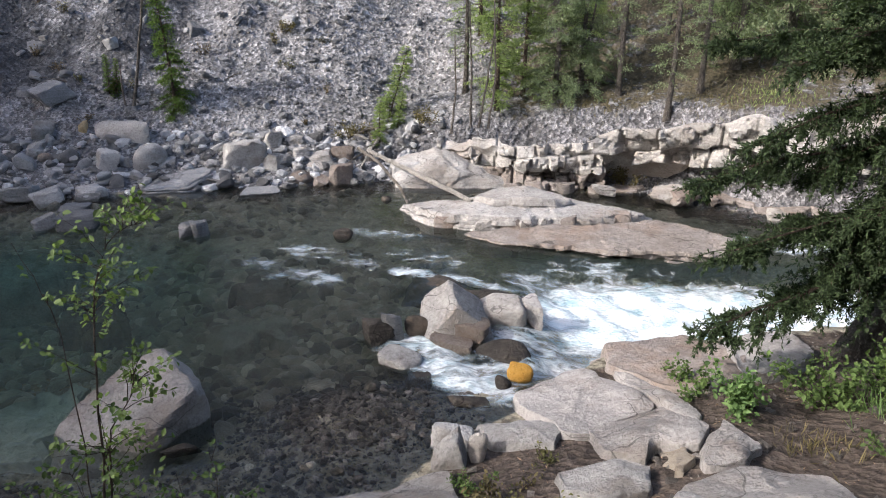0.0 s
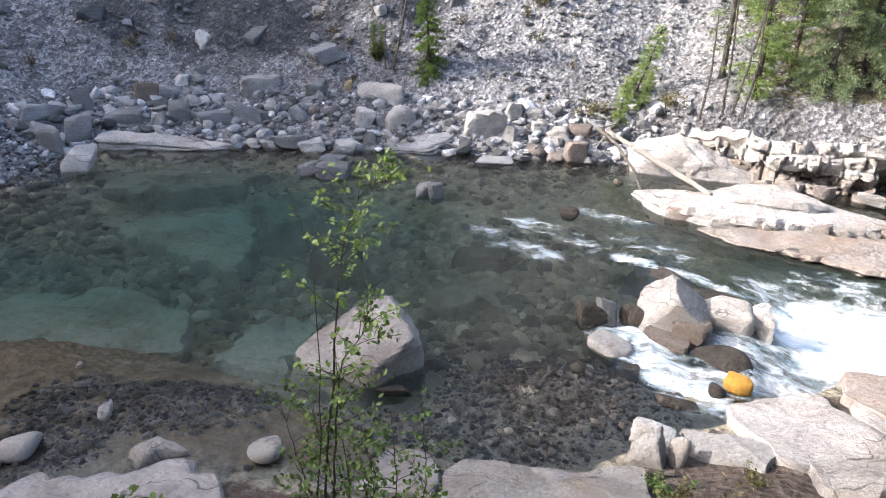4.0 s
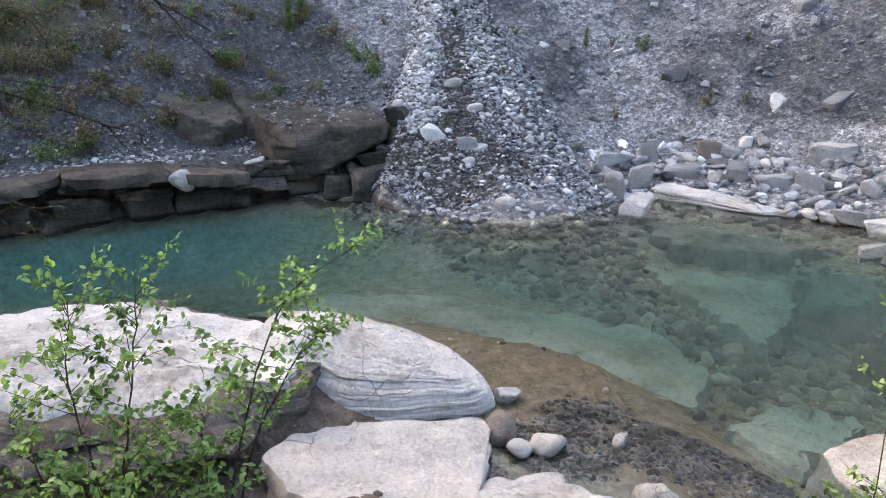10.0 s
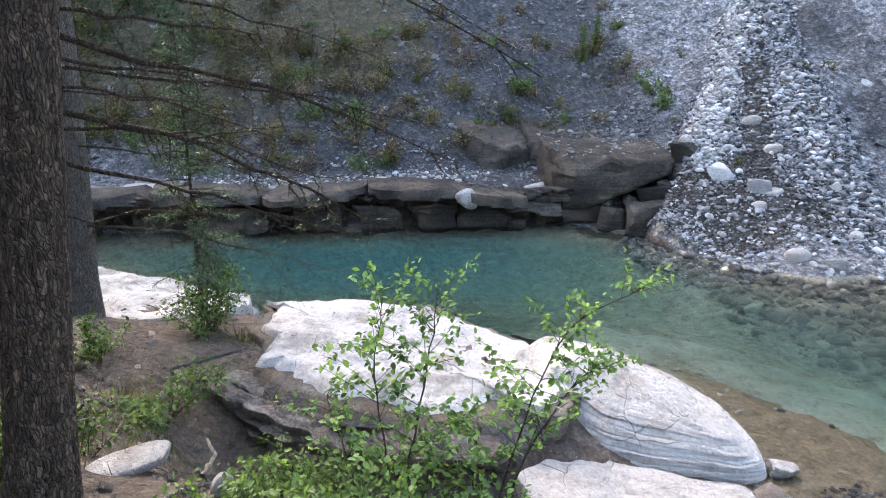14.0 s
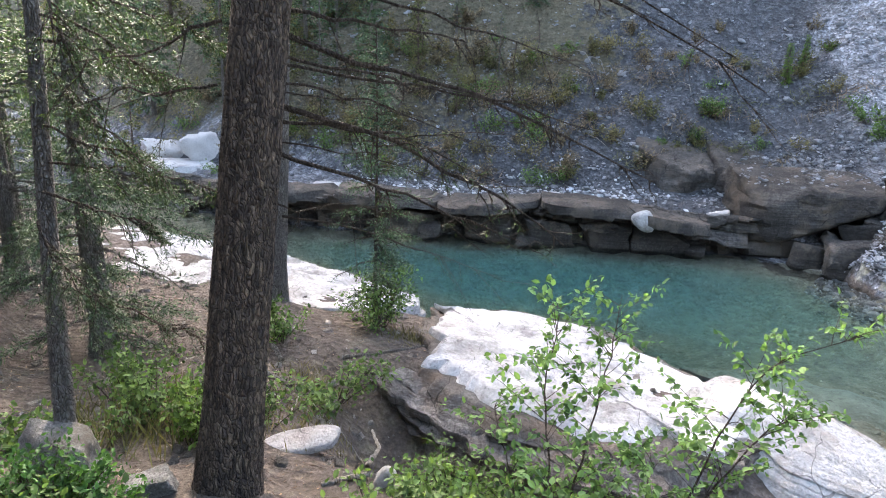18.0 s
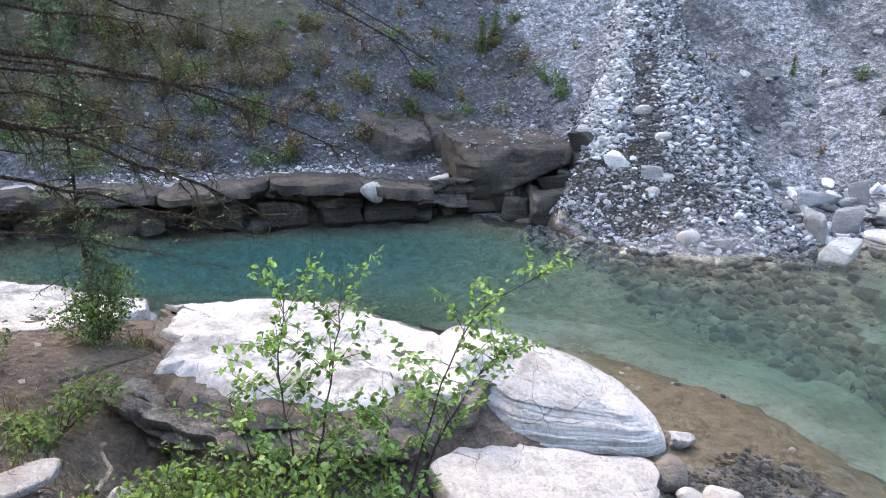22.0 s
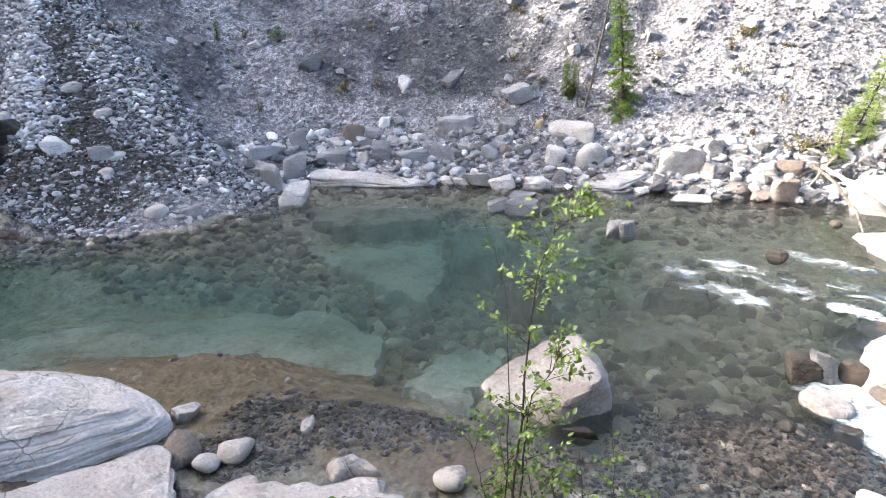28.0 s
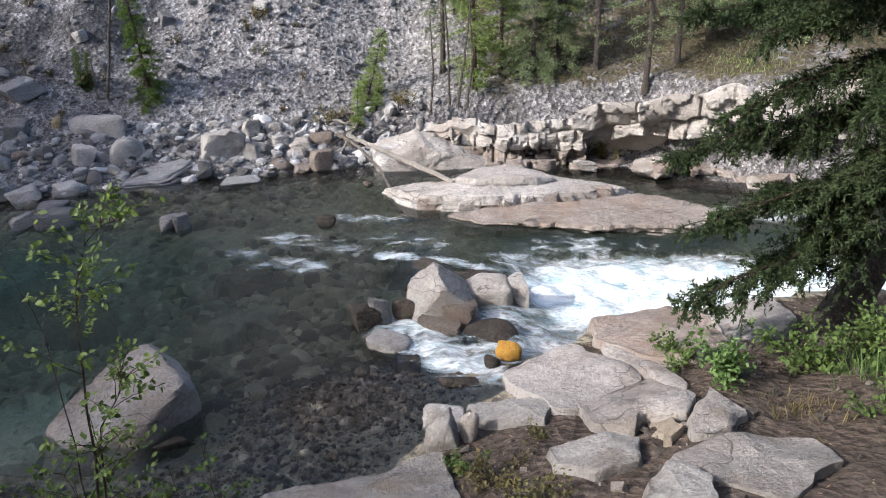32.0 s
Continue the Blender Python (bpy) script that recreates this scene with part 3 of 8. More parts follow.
MAT["shrub_leaf"] = leaf_material("shrub_leaf", (0.035, 0.06, 0.02), (0.12, 0.175, 0.06), 0.35)
MAT["dry_brush"] = leaf_material("dry_brush", (0.05, 0.038, 0.026), (0.17, 0.132, 0.088), 0.25)
MAT["grass"] = leaf_material("grass", (0.055, 0.05, 0.022), (0.16, 0.135, 0.065), 0.25)


# ---- helpers for meshes ----
def mesh_of(name, verts, faces, material, smooth_faces=False):
    data = bpy.data.meshes.new(name)
    data.from_pydata([tuple(v) for v in verts], [], [tuple(f) for f in faces])
    data.materials.append(material)
    if smooth_faces:
        data.shade_smooth()
    return data


def fast_mesh(name, verts, faces, material, smooth_faces=False):
    """One mesh from arrays; all faces have the same number of corners."""
    verts, faces = np.asarray(verts, np.float32), np.asarray(faces, np.int32)
    data = bpy.data.meshes.new(name)
    k = faces.shape[1]
    data.vertices.add(len(verts))
    data.vertices.foreach_set("co", verts.ravel())
    data.loops.add(faces.size)
    data.loops.foreach_set("vertex_index", faces.ravel())
    data.polygons.add(len(faces))
    data.polygons.foreach_set("loop_start", np.arange(0, faces.size, k, dtype=np.int32))
    data.polygons.foreach_set("use_smooth", np.full(len(faces), smooth_faces))
    data.materials.append(material)
    data.update(calc_edges=True)
    data.validate()
    return data


def attach(name, data, parent, label=""):
    ob = new(name, data)
    ob.parent = parent
    return tagged(ob, label=label)


def thing(name, label, category, group="", kind="", at=(0, 0, 0), turn=(0, 0, 0)):
    ob = new(name)
    ob.matrix_basis = pose(*at, *turn)
    return tagged(ob, label, category, group, kind)


# ---- ground, one sheet out to the horizon ----
def steps(lo, hi, step, out):
    fine = np.arange(lo, hi + step / 2, step)
    grow, far = step, []
    at = 0.0
    while at < out:
        grow *= 1.25
        at += grow
        far.append(at)
    far = np.array(far)
    return np.concatenate([(lo - far)[::-1], fine, hi + far])


gx, gy = steps(-29, 13, 0.2, 700), steps(-18, 26, 0.2, 700)
GX, GY = np.meshgrid(gx, gy)
GZ = ground_z(GX, GY)
rows_, cols_ = GX.shape
index = np.arange(rows_ * cols_).reshape(rows_, cols_)
quads = np.stack([index[:-1, :-1], index[:-1, 1:], index[1:, 1:], index[1:, :-1]], -1).reshape(-1, 4)
ground = new("ground", fast_mesh("ground", np.stack([GX, GY, GZ], -1).reshape(-1, 3), quads, MAT["ground"], True))
tagged(ground, "grey scree slopes, brown earth bank and stony river bed", "ground", kind="structure")
farside, wetside = inside(GX, GY, FARLAND), inside(GX, GY, RIVER)
dfar, dnear = line_distance(GX, GY, FAR), line_distance(GX, GY, NEAR)
dirt_w = np.where(farside, 0.15 * smooth(-1, 2, GX), 1.0)
bed_w = np.where(wetside, np.where(GY > 5, smooth(0.1, 0.9, dfar), 1.0), 1 - smooth(0, np.where(farside, 0.15, 0.5), np.minimum(dfar, dnear)))
moss_w = np.where(farside, 0.45 * smooth(5.0, 7.5, dfar + 0.8 * waves(GX, GY, 3.0, 94)) * smooth(5, 1, GY) * smooth(-18, -22, GX) - 0.4 * smooth(-18, -22, GX) * smooth(-8, 2, GY) * smooth(7, 5, dfar) + smooth(-0.5, 2.2, GX - 0.2 * dfar + 1.2 * waves(GX, GY, 2.5, 91)) * smooth(0.8, 2.0, dfar) * 0.75 + smooth(3, -3, GY) * smooth(-14, -18, GX) * smooth(2.0, 4.5, dfar) * 0.65, 0.3 * smooth(2, 4, dnear))
# soil, with slope shade and the dark between fan stones painted in
earth_shade_w = np.where(farside, 0.15 + 0.45 * smooth(-5, -8, GX) * smooth(12, 14, GY) * smooth(2.8, 4.0, dfar) + 0.9 * smooth(-0.4, 0.1, fan_height(GX, GY) - GZ) * smooth(-12, -14, GX) + 1.1 * smooth(9.5, 7, GY) * smooth(-18, -20.5, GX) * (0.45 + 0.55 * smooth(-6, 1.5, GY)) + 0.3 * spot(GX, GY, -12.5, 19, 3, 2.0) + 0.9 * spot(GX, GY, -16.8, 8.3, 1.5, 0.9) + 0.8 * spot(GX, GY, -18.6, 10.2, 1.8, 0.6), 0)
sand_w = 1.3 * spot(GX, GY, -8.4, 5.2, 2.2, 0.9) + 1.6 * spot(GX, GY, -6.5, 5.5, 2.3, 1.2) + 0.8 * spot(GX, GY, -3.4, 5.5, 1.5, 0.6) + 0.7 * spot(GX, GY, -9.5, 6.4, 2.5, 1.2) + 0.9 * spot(GX, GY, -7.5, 8.6, 2.5, 1.2) + 0.8 * spot(GX, GY, -5.0, 8.1, 1.6, 1.0) + 0.5 * spot(GX, GY, -6.5, 11.8, 2.2, 1.0)
# where the lighter shale stands in for sun on the slope
sunlit_w = smooth(-8, 0, GX + 0.5 * dfar + 1.5 * waves(GX, GY, 3.0, 90)) * np.where(farside, 1.0, 0.0) * smooth(1, 2, dfar) * smooth(3.0, 0.5, GX) * 0.35
for key, values in (("earth", earth_shade_w - 0.3 * sunlit_w), ("sand", sand_w), ("pale", sunlit_w)):
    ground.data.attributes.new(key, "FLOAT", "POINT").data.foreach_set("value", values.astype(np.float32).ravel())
ground.data.color_attributes.new("zone", "FLOAT_COLOR", "POINT").data.foreach_set("color", np.stack([dirt_w, bed_w, moss_w, np.ones_like(dirt_w)], -1).astype(np.float32).ravel())

# ---- river ----
def near_segment(x, y, ax, ay, bx, by):
    dx, dy = bx - ax, by - ay
    u = np.clip(((x - ax) * dx + (y - ay) * dy) / (dx * dx + dy * dy), 0, 1)
    return np.hypot(x - ax - u * dx, y - ay - u * dy)


def foam_at(x, y):
    f = 1.18 * smooth(1.7, 0.7, near_segment(x, y, 3.0, 10.5, 9, 10.3)) + 0.25 * smooth(2.4, 1.2, near_segment(x, y, 2.4, 10.3, 9, 10.3))
    for ax, ay, bx, by, r, s in ((-0.5, 11.75, 0.7, 11.35, 0.15, 0.95), (0.7, 11.35, 1.9, 10.7, 0.14, 0.8), (1.6, 11.6, 3.0, 11.2, 0.3, 0.55), (-2.5, 12.7, -1.1, 12.1, 0.35, 0.5), (1.9, 11.5, 3.6, 11.7, 0.5, 0.6), (2.6, 12.2, 4.4, 11.9, 0.35, 0.5), (-0.9, 12.6, 0.4, 12.2, 0.3, 0.45), (-0.2, 9.0, 0.9, 7.9, 0.42, 0.9), (0.9, 8.2, 2.3, 8.9, 0.36, 0.8),
                                (-1.5, 13.8, -0.3, 13.5, 0.22, 0.6), (-3.1, 12.0, -2.6, 11.6, 0.3, 0.55), (-2.2, 11.5, -1.7, 11.3, 0.28, 0.62), (1.5, 9.2, 2.3, 9.9, 0.7, 0.8),
                                (6.5, 13.4, 8.5, 13.0, 0.5, 0.6)):
        f = np.maximum(f, s * smooth(r * 1.7, r * 0.5, near_segment(x, y, ax, ay, bx, by)))
    return f


def water_z(x, y):
    drop = -0.28 * smooth(1.0, 2.6, x) * smooth(12.6, 11.6, y) * smooth(7.5, 8.6, y)
    f = foam_at(x, y)
    return drop + np.clip(f, 0, 1) * (0.07 * waves(x, y, 0.9, 21) + 0.04 * waves(x, y, 0.4, 22)) + 0.006 * waves(x, y, 0.7, 23)


wx, wy = steps(-24, 10, 0.14, 60), steps(-14, 19, 0.14, 60)
WX, WY = np.meshgrid(wx, wy)
WZ, bedz = water_z(WX, WY), ground_z(WX, WY)
index = np.arange(WX.size).reshape(WX.shape)
quads = np.stack([index[:-1, :-1], index[:-1, 1:], index[1:, 1:], index[1:, :-1]], -1).reshape(-1, 4)
low = (bedz < 0.12) & (line_distance(WX, WY, FAR) < 60)
quads = quads[low.ravel()[quads].any(1)]
used, quads = np.unique(quads, return_inverse=True)
quads = quads.reshape(-1, 4)
river = new("river", fast_mesh("river", np.stack([WX, WY, WZ], -1).reshape(-1, 3)[used], quads, MAT["water"], True))
tagged(river, "clear green-blue mountain river with white rapids", "river", kind="structure")
for key, values in (("depth", np.maximum(WZ - bedz, 0)), ("foam", foam_at(WX, WY))):
    river.data.attributes.new(key, "FLOAT", "POINT").data.foreach_set("value", values.ravel()[used].astype(np.float32))


# ---- stones ----
def ball(level):
    bm = bmesh.new()
    bmesh.ops.create_icosphere(bm, subdivisions=level, radius=1)
    v = np.array([p.co[:] for p in bm.verts])
    f = np.array([[p.index for p in q.verts] for q in bm.faces])
    bm.free()
    return v, f


BALLS = {k: ball(k) for k in (1, 2, 3, 4)}
# a bare cube for the smallest chips
BALLS[0] = (np.array([(a, b, c) for a in (-1, 1) for b in (-1, 1) for c in (-1, 1)]) / 3 ** 0.5,
            np.array([(0, 1, 3), (0, 3, 2), (4, 6, 7), (4, 7, 5), (0, 4, 5), (0, 5, 1), (2, 3, 7), (2, 7, 6), (0, 2, 6), (0, 6, 4), (1, 5, 7), (1, 7, 3)]))


def stone_shape(seed, level=3, cuts=9, hard=14.0, flat=1.0, rough=0.05):
    """A stone of half-size 1: a ball cut by planes (hard: how sharp its edges are), with small relief."""
    r = np.random.RandomState(seed)
    v, f = BALLS[level]
    n = r.normal(size=(cuts, 3))
    n /= np.linalg.norm(n, axis=1, keepdims=True)
    far = r.uniform(0.55, 0.95, cuts)
    reach = np.maximum(v @ n.T, 1e-3) / far
    size = (reach ** hard).sum(1) + 0.9 ** hard
    out = v * (size ** (-1 / hard))[:, None]
    if rough:
        rel = np.array([noise.fractal(Vector(p) * 2.2 + Vector((seed * 3.1, 0, 0)), 0.9, 2.1, 4) for p in out])
        out = out * (1 + rough * rel)[:, None]
    out = out * np.array([1, 1, flat])
    low, high = out.min(0), out.max(0)
    return (out - (low + high) / 2) / (high - low) * 2, f


# ---- single rocks ----
# shape: planes cut, edge sharpness, relief, mesh level
SHAPES = {"block": (4, 22.0, 0.07, 4), "round": (16, 5.0, 0.03, 3), "slab": (3, 24.0, 0.05, 4), "brick": (0, 16.0, 0.04, 3),
          "wedge": (3, 22.0, 0.08, 4), "sunk": (6, 9.0, 0.16, 4), "flat": (5, 9.0, 0.06, 4), "log_rock": (10, 5.0, 0.05, 3)}
made = [0]


def box_ball(level, hard, seed, rough):
    """A squared block with worn edges."""
    r = np.random.RandomState(seed)
    v, f = BALLS[level]
    lean = np.eye(3) + r.uniform(-0.16, 0.16, (3, 3))
    w = v @ lean
    size = (np.abs(w) ** hard).sum(1) ** (-1 / hard)
    out = v * size[:, None]
    rel = np.array([noise.fractal(Vector(p) * 1.8 + Vector((seed * 1.7, 0, 0)), 0.9, 2.1, 4) for p in out])
    out = out * (1 + rough * rel)[:, None]
    low, high = out.min(0), out.max(0)
    return (out - (low + high) / 2) / (high - low) * 2, f


def cut_block(level, hard, seed, rough, cuts=4):
    """An angular broken block: a leaning box with some corners cut away."""
    r = np.random.RandomState(seed)
    v, f = BALLS[level]
    lean = np.eye(3) + r.uniform(-0.28, 0.28, (3, 3))
    n = r.normal(size=(cuts, 3))
    n /= np.linalg.norm(n, axis=1, keepdims=True)
    far = r.uniform(0.75, 1.05, cuts)
    reach = np.concatenate([np.abs(v @ lean), np.maximum(v @ n.T, 1e-3) / far], 1)
    out = v * ((reach ** hard).sum(1) ** (-1 / hard))[:, None]
    rel = np.array([noise.fractal(Vector(p) * 1.9 + Vector((seed * 2.3, 0, 0)), 0.9, 2.1, 5) for p in out])
    out = out * (1 + rough * rel)[:, None]
    low, high = out.min(0), out.max(0)
    return (out - (low + high) / 2) / (high - low) * 2, f


def flat_rock(level, seed):
    """A broad worn slab with a gently bulging top and an uneven outline."""
    r = np.random.RandomState(seed)
    v, f = BALLS[level]
    az = np.arctan2(v[:, 1], v[:, 0])
    rim = 1 + sum(r.uniform(-0.14, 0.14) * np.cos(k * az + r.uniform(0, 6.28)) / k ** 0.5 for k in range(2, 6))
    flat = np.sign(v) * np.abs(v) ** np.array([0.8, 0.8, 0.5])
    out = flat * np.stack([rim, rim, np.ones_like(rim)], -1)
    out[:, 2] *= 1 + r.uniform(-0.25, 0.25) * out[:, 0] + r.uniform(-0.25, 0.25) * out[:, 1]
    rel = np.array([noise.fractal(Vector(p) * 1.6 + Vector((seed * 2.3, 0, 0)), 0.9, 2.1, 5) for p in out])
    out = out * (1 + 0.07 * rel)[:, None]
    low, high = out.min(0), out.max(0)
    return (out - (low + high) / 2) / (high - low) * 2, f


def rock(shape, mat, x, y, z, width, depth, height, turn, label, group="", sink=0.22, name="rock", tilt=None):
    """One stone, resting in the ground at x, y; z is the height of its foot as seen."""
    made[0] += 1
    seed = made[0]
    cuts, hard, rough, level = SHAPES[shape]
    v, f = box_ball(level, hard, seed, rough) if shape == "brick" else cut_block(level, hard, seed, rough, cuts) if shape in ("block", "slab", "wedge", "sunk") else flat_rock(level, seed) if shape == "flat" else stone_shape(seed, level, cuts, hard, 1.0, rough)
    full = height * (1 + sink) + 0.06
    if shape == "wedge":
        # narrow towards a crooked crest
        up = (v[:, 2:3] + 1) / 2
        v = np.concatenate([v[:, :1] * (1 - 0.18 * up ** 1.5) - 0.10 * up, v[:, 1:2] * (1 - 0.25 * up), v[:, 2:3] * (1 - 0.55 * np.maximum(v[:, :1] + 0.3, 0))], 1)
    v = v * np.array([width, depth, full]) / 2
    r = np.random.RandomState(seed + 500)
    lean = tilt if tilt else (r.uniform(-7, 7), r.uniform(-7, 7))
    data = fast_mesh(name, v, f, MAT[mat], True)
    data.set_sharp_from_angle(angle=radians(38))
    ob = new(name, data)
    ob.matrix_basis = pose(x, y, z + height - full / 2, lean[0], lean[1], turn + r.uniform(-12, 12))
    return tagged(ob, label, "rock", group)



def hewn(planes, hard, seed, rough, level=4):
    """A worn block bounded by planes (normal, distance from its middle), in metres."""
    v, f = ball(5) if level == 5 else BALLS[level]
    n = np.array([p[:3] for p in planes], float)
    far = np.array([p[3] for p in planes]) * np.linalg.norm(n, axis=1)
    reach = np.maximum(v @ n.T, 1e-3) / far
    out = v * ((reach ** hard).sum(1) ** (-1 / hard))[:, None]
    rel = np.array([noise.fractal(Vector(p) * 2.6 + Vector((seed * 1.9, 0, 0)), 0.8, 2.1, 6) for p in out])
    return out + v * (rough * rel)[:, None], f


def block_rock(name, planes, mat, at, turn, label, category="rock", group="", hard=16.0, rough=0.03, seed=1, beds=0.0, level=4):
    v, f = hewn(planes, hard, seed, rough, level)
    if beds:
        # weathered bedding: shallow grooves running round the block
        z = v[:, 2] + 0.05 * np.sin(v[:, 0] * 2.1) + 0.04 * np.sin(v[:, 1] * 2.7 + 1)
        groove = np.clip(np.sin(z * 26 + 1.4 * np.sin(z * 7)), 0.55, 1) - 0.55
        v = v * np.stack([1 - beds * groove, 1 - beds * groove, np.ones(len(v))], -1)
    data = fast_mesh(name, v, f, MAT[mat], True)
    data.set_sharp_from_angle(angle=radians(34))
    ob = new(name, data)
    ob.matrix_basis = pose(*at, 0, 0, turn)
    return tagged(ob, label, category, group)


# far bank
rock("block", "pale_rock", -12.77, 11.95, 0.00, 0.78, 0.71, 0.50, 48, "pale angular boulder standing in the shallow water", "far bank rocks")
rock("slab", "slate", -15.44, 13.40, 0.54, 1.13, 0.91, 0.45, 50, "dark slate slab leaning at the foot of the scree", "far bank rocks")
rock("block", "slate", -14.32, 13.49, 0.13, 0.73, 0.59, 0.70, 47, "dark wedge of slate beside the gravel fan", "far bank rocks")
rock("block", "boulder", -14.30, 12.56, 0.08, 0.66, 0.53, 0.69, 49, "blue-grey angular boulder at the fan's edge", "far bank rocks")
rock("slab", "slate", -15.04, 14.42, 0.63, 0.57, 0.28, 0.68, 47, "thin slate slab leaning on the slope", "far bank rocks")
rock("brick", "slate", -13.86, 14.69, 0.36, 1.09, 0.76, 0.35, 44, "squared grey slate block on the stony bank", "far bank rocks")
rock("brick", "brown_rock", -13.91, 15.59, 0.75, 0.64, 0.44, 0.53, 42, "tan layered block at the slope's foot", "far bank rocks")
rock("block", "slate", -13.46, 16.00, 0.83, 0.62, 0.43, 0.36, 41, "dark grey block lying on the scree", "far bank rocks")
rock("block", "boulder", -13.43, 16.45, 1.09, 0.49, 0.44, 0.33, 40, "rounded grey stone at the slope's foot", "far bank rocks")
rock("slab", "slate", -12.56, 15.20, 0.38, 0.65, 0.33, 0.63, 40, "flat slate slab standing on edge", "far bank rocks")
rock("round", "white_stone", -14.08, 15.09, 0.68, 0.34, 0.27, 0.21, 44, "small round white stone among slate blocks", "far bank rocks")
rock("round", "white_stone", -13.22, 15.02, 0.47, 0.25, 0.20, 0.16, 42, "small round white stone among slate blocks", "far bank rocks")
rock("brick", "slate", -11.79, 15.66, 0.38, 0.98, 0.69, 0.32, 38, "squared grey slate block on the stony bank", "far bank rocks")
rock("slab", "slate", -10.91, 16.14, 0.37, 0.96, 0.48, 0.47, 35, "dark smooth slate slab facing the water", "far bank rocks")
rock("brick", "boulder", -11.52, 17.51, 0.97, 1.22, 0.98, 0.45, 34, "large pale grey slab jutting from the slope", "far bank rocks")
rock("block", "boulder", -10.54, 16.60, 0.56, 0.49, 0.39, 0.28, 33, "pale grey angular stone on the bank", "far bank rocks")
rock("block", "boulder", -9.76, 16.62, 0.41, 0.49, 0.39, 0.45, 31, "pale grey angular stone on the bank", "far bank rocks")
rock("round", "brown_rock", -9.49, 17.01, 0.52, 0.35, 0.32, 0.26, 30, "rusty brown stone on the bank", "far bank rocks")
rock("block", "tan_rock", -9.04, 18.17, 1.03, 0.23, 0.19, 0.34, 27, "small ochre yellow stone on the slope", "far bank rocks")
rock("slab", "boulder", -8.21, 18.50, 0.76, 1.55, 1.09, 0.58, 25, "broad grey slab tilted at the slope's foot", "far bank rocks")
rock("slab", "boulder", -9.86, 17.82, 0.88, 0.67, 0.40, 0.52, 30, "grey slab half buried in scree", "far bank rocks")
rock("block", "boulder", -7.98, 17.06, 0.34, 0.57, 0.52, 0.54, 26, "pale upright boulder on the bank", "far bank rocks")
rock("round", "boulder", -7.14, 17.49, 0.29, 0.91, 0.82, 0.64, 23, "large rounded pale boulder on the bank", "far bank rocks")
rock("round", "white_stone", -7.58, 17.19, 0.38, 0.16, 0.13, 0.29, 24, "narrow white stone between boulders", "far bank rocks")
rock("round", "white_stone", -10.30, 15.19, 0.00, 0.38, 0.34, 0.21, 35, "smooth white stone at the waterline", "far bank rocks")
rock("block", "boulder", -9.49, 15.70, 0.00, 0.61, 0.55, 0.27, 32, "grey boulder at the waterline", "far bank rocks")
rock("block", "boulder", -9.92, 15.38, 0.00, 0.61, 0.55, 0.20, 33, "low grey stone at the waterline", "far bank rocks")
rock("block", "boulder", -8.77, 15.61, 0.00, 0.52, 0.47, 0.23, 30, "grey boulder at the waterline", "far bank rocks")
rock("block", "boulder", -7.97, 16.01, 0.00, 0.67, 0.60, 0.26, 27, "low cracked grey boulder at the waterline", "far bank rocks")
rock("slab", "boulder", -10.97, 15.67, 0.15, 1.25, 1.00, 0.11, 36, "flat grey slab on the bank", "far bank rocks")
rock("slab", "boulder", -9.16, 16.64, 0.31, 0.63, 0.50, 0.20, 29, "flat pale slab on the bank", "far bank rocks")
rock("block", "boulder", -11.82, 14.62, 0.01, 0.50, 0.45, 0.20, 40, "grey stone at the waterline", "far bank rocks")
rock("round", "brown_rock", -11.34, 14.76, 0.00, 0.43, 0.39, 0.12, 38, "brown rounded stone at the waterline", "far bank rocks")
rock("block", "slate", -7.84, 13.70, 0.00, 0.45, 0.36, 0.28, 31, "pointed slate block standing in the water", "far bank rocks")
rock("brick", "slate", -7.23, 13.83, 0.00, 0.78, 0.55, 0.31, 28, "slate block lying in the shallow water", "far bank rocks")
rock("slab", "slate", -7.89, 15.02, 0.00, 0.71, 0.56, 0.10, 28, "small slate slab behind the blocks in the water", "far bank rocks")
rock("block", "boulder", -4.92, 17.89, 0.21, 1.24, 0.99, 0.81, 16, "massive grey boulder with streaked face", "far bank rocks")
rock("slab", "ledge_pale", -5.28, 19.05, 0.83, 0.68, 0.54, 0.14, 16, "tan slab resting behind the massive boulder", "far bank rocks")
rock("block", "boulder", -4.12, 17.78, 0.25, 0.45, 0.36, 0.41, 14, "grey stone beside the massive boulder", "far bank rocks")
rock("slab", "slate", -4.13, 16.53, 0.00, 0.92, 0.64, 0.08, 15, "dark flat slab at the water's edge", "far bank rocks")
rock("slab", "slate", -5.21, 17.26, 0.05, 1.04, 0.73, 0.15, 17, "flat dark slab on the bank", "far bank rocks")
rock("round", "brown_rock", -3.35, 17.46, 0.01, 0.66, 0.60, 0.30, 11, "reddish boulder at the water's edge", "far bank rocks")
rock("block", "brown_rock", -2.79, 17.37, 0.00, 0.51, 0.46, 0.19, 10, "low reddish stone at the water's edge", "far bank rocks")
rock("block", "brown_rock", -2.30, 17.54, 0.00, 0.66, 0.53, 0.50, 8, "reddish-grey boulder at the water's edge", "far bank rocks")
rock("block", "boulder", -1.87, 17.75, 0.02, 0.47, 0.38, 0.31, 7, "grey stone at the water's edge", "far bank rocks")
rock("block", "ledge_pale", -4.27, 18.70, 0.63, 0.55, 0.44, 0.44, 13, "pale sunlit block on the bank", "far bank rocks")
rock("block", "ledge_pale", -3.77, 18.91, 0.63, 0.63, 0.51, 0.30, 12, "pale sunlit block on the bank", "far bank rocks")
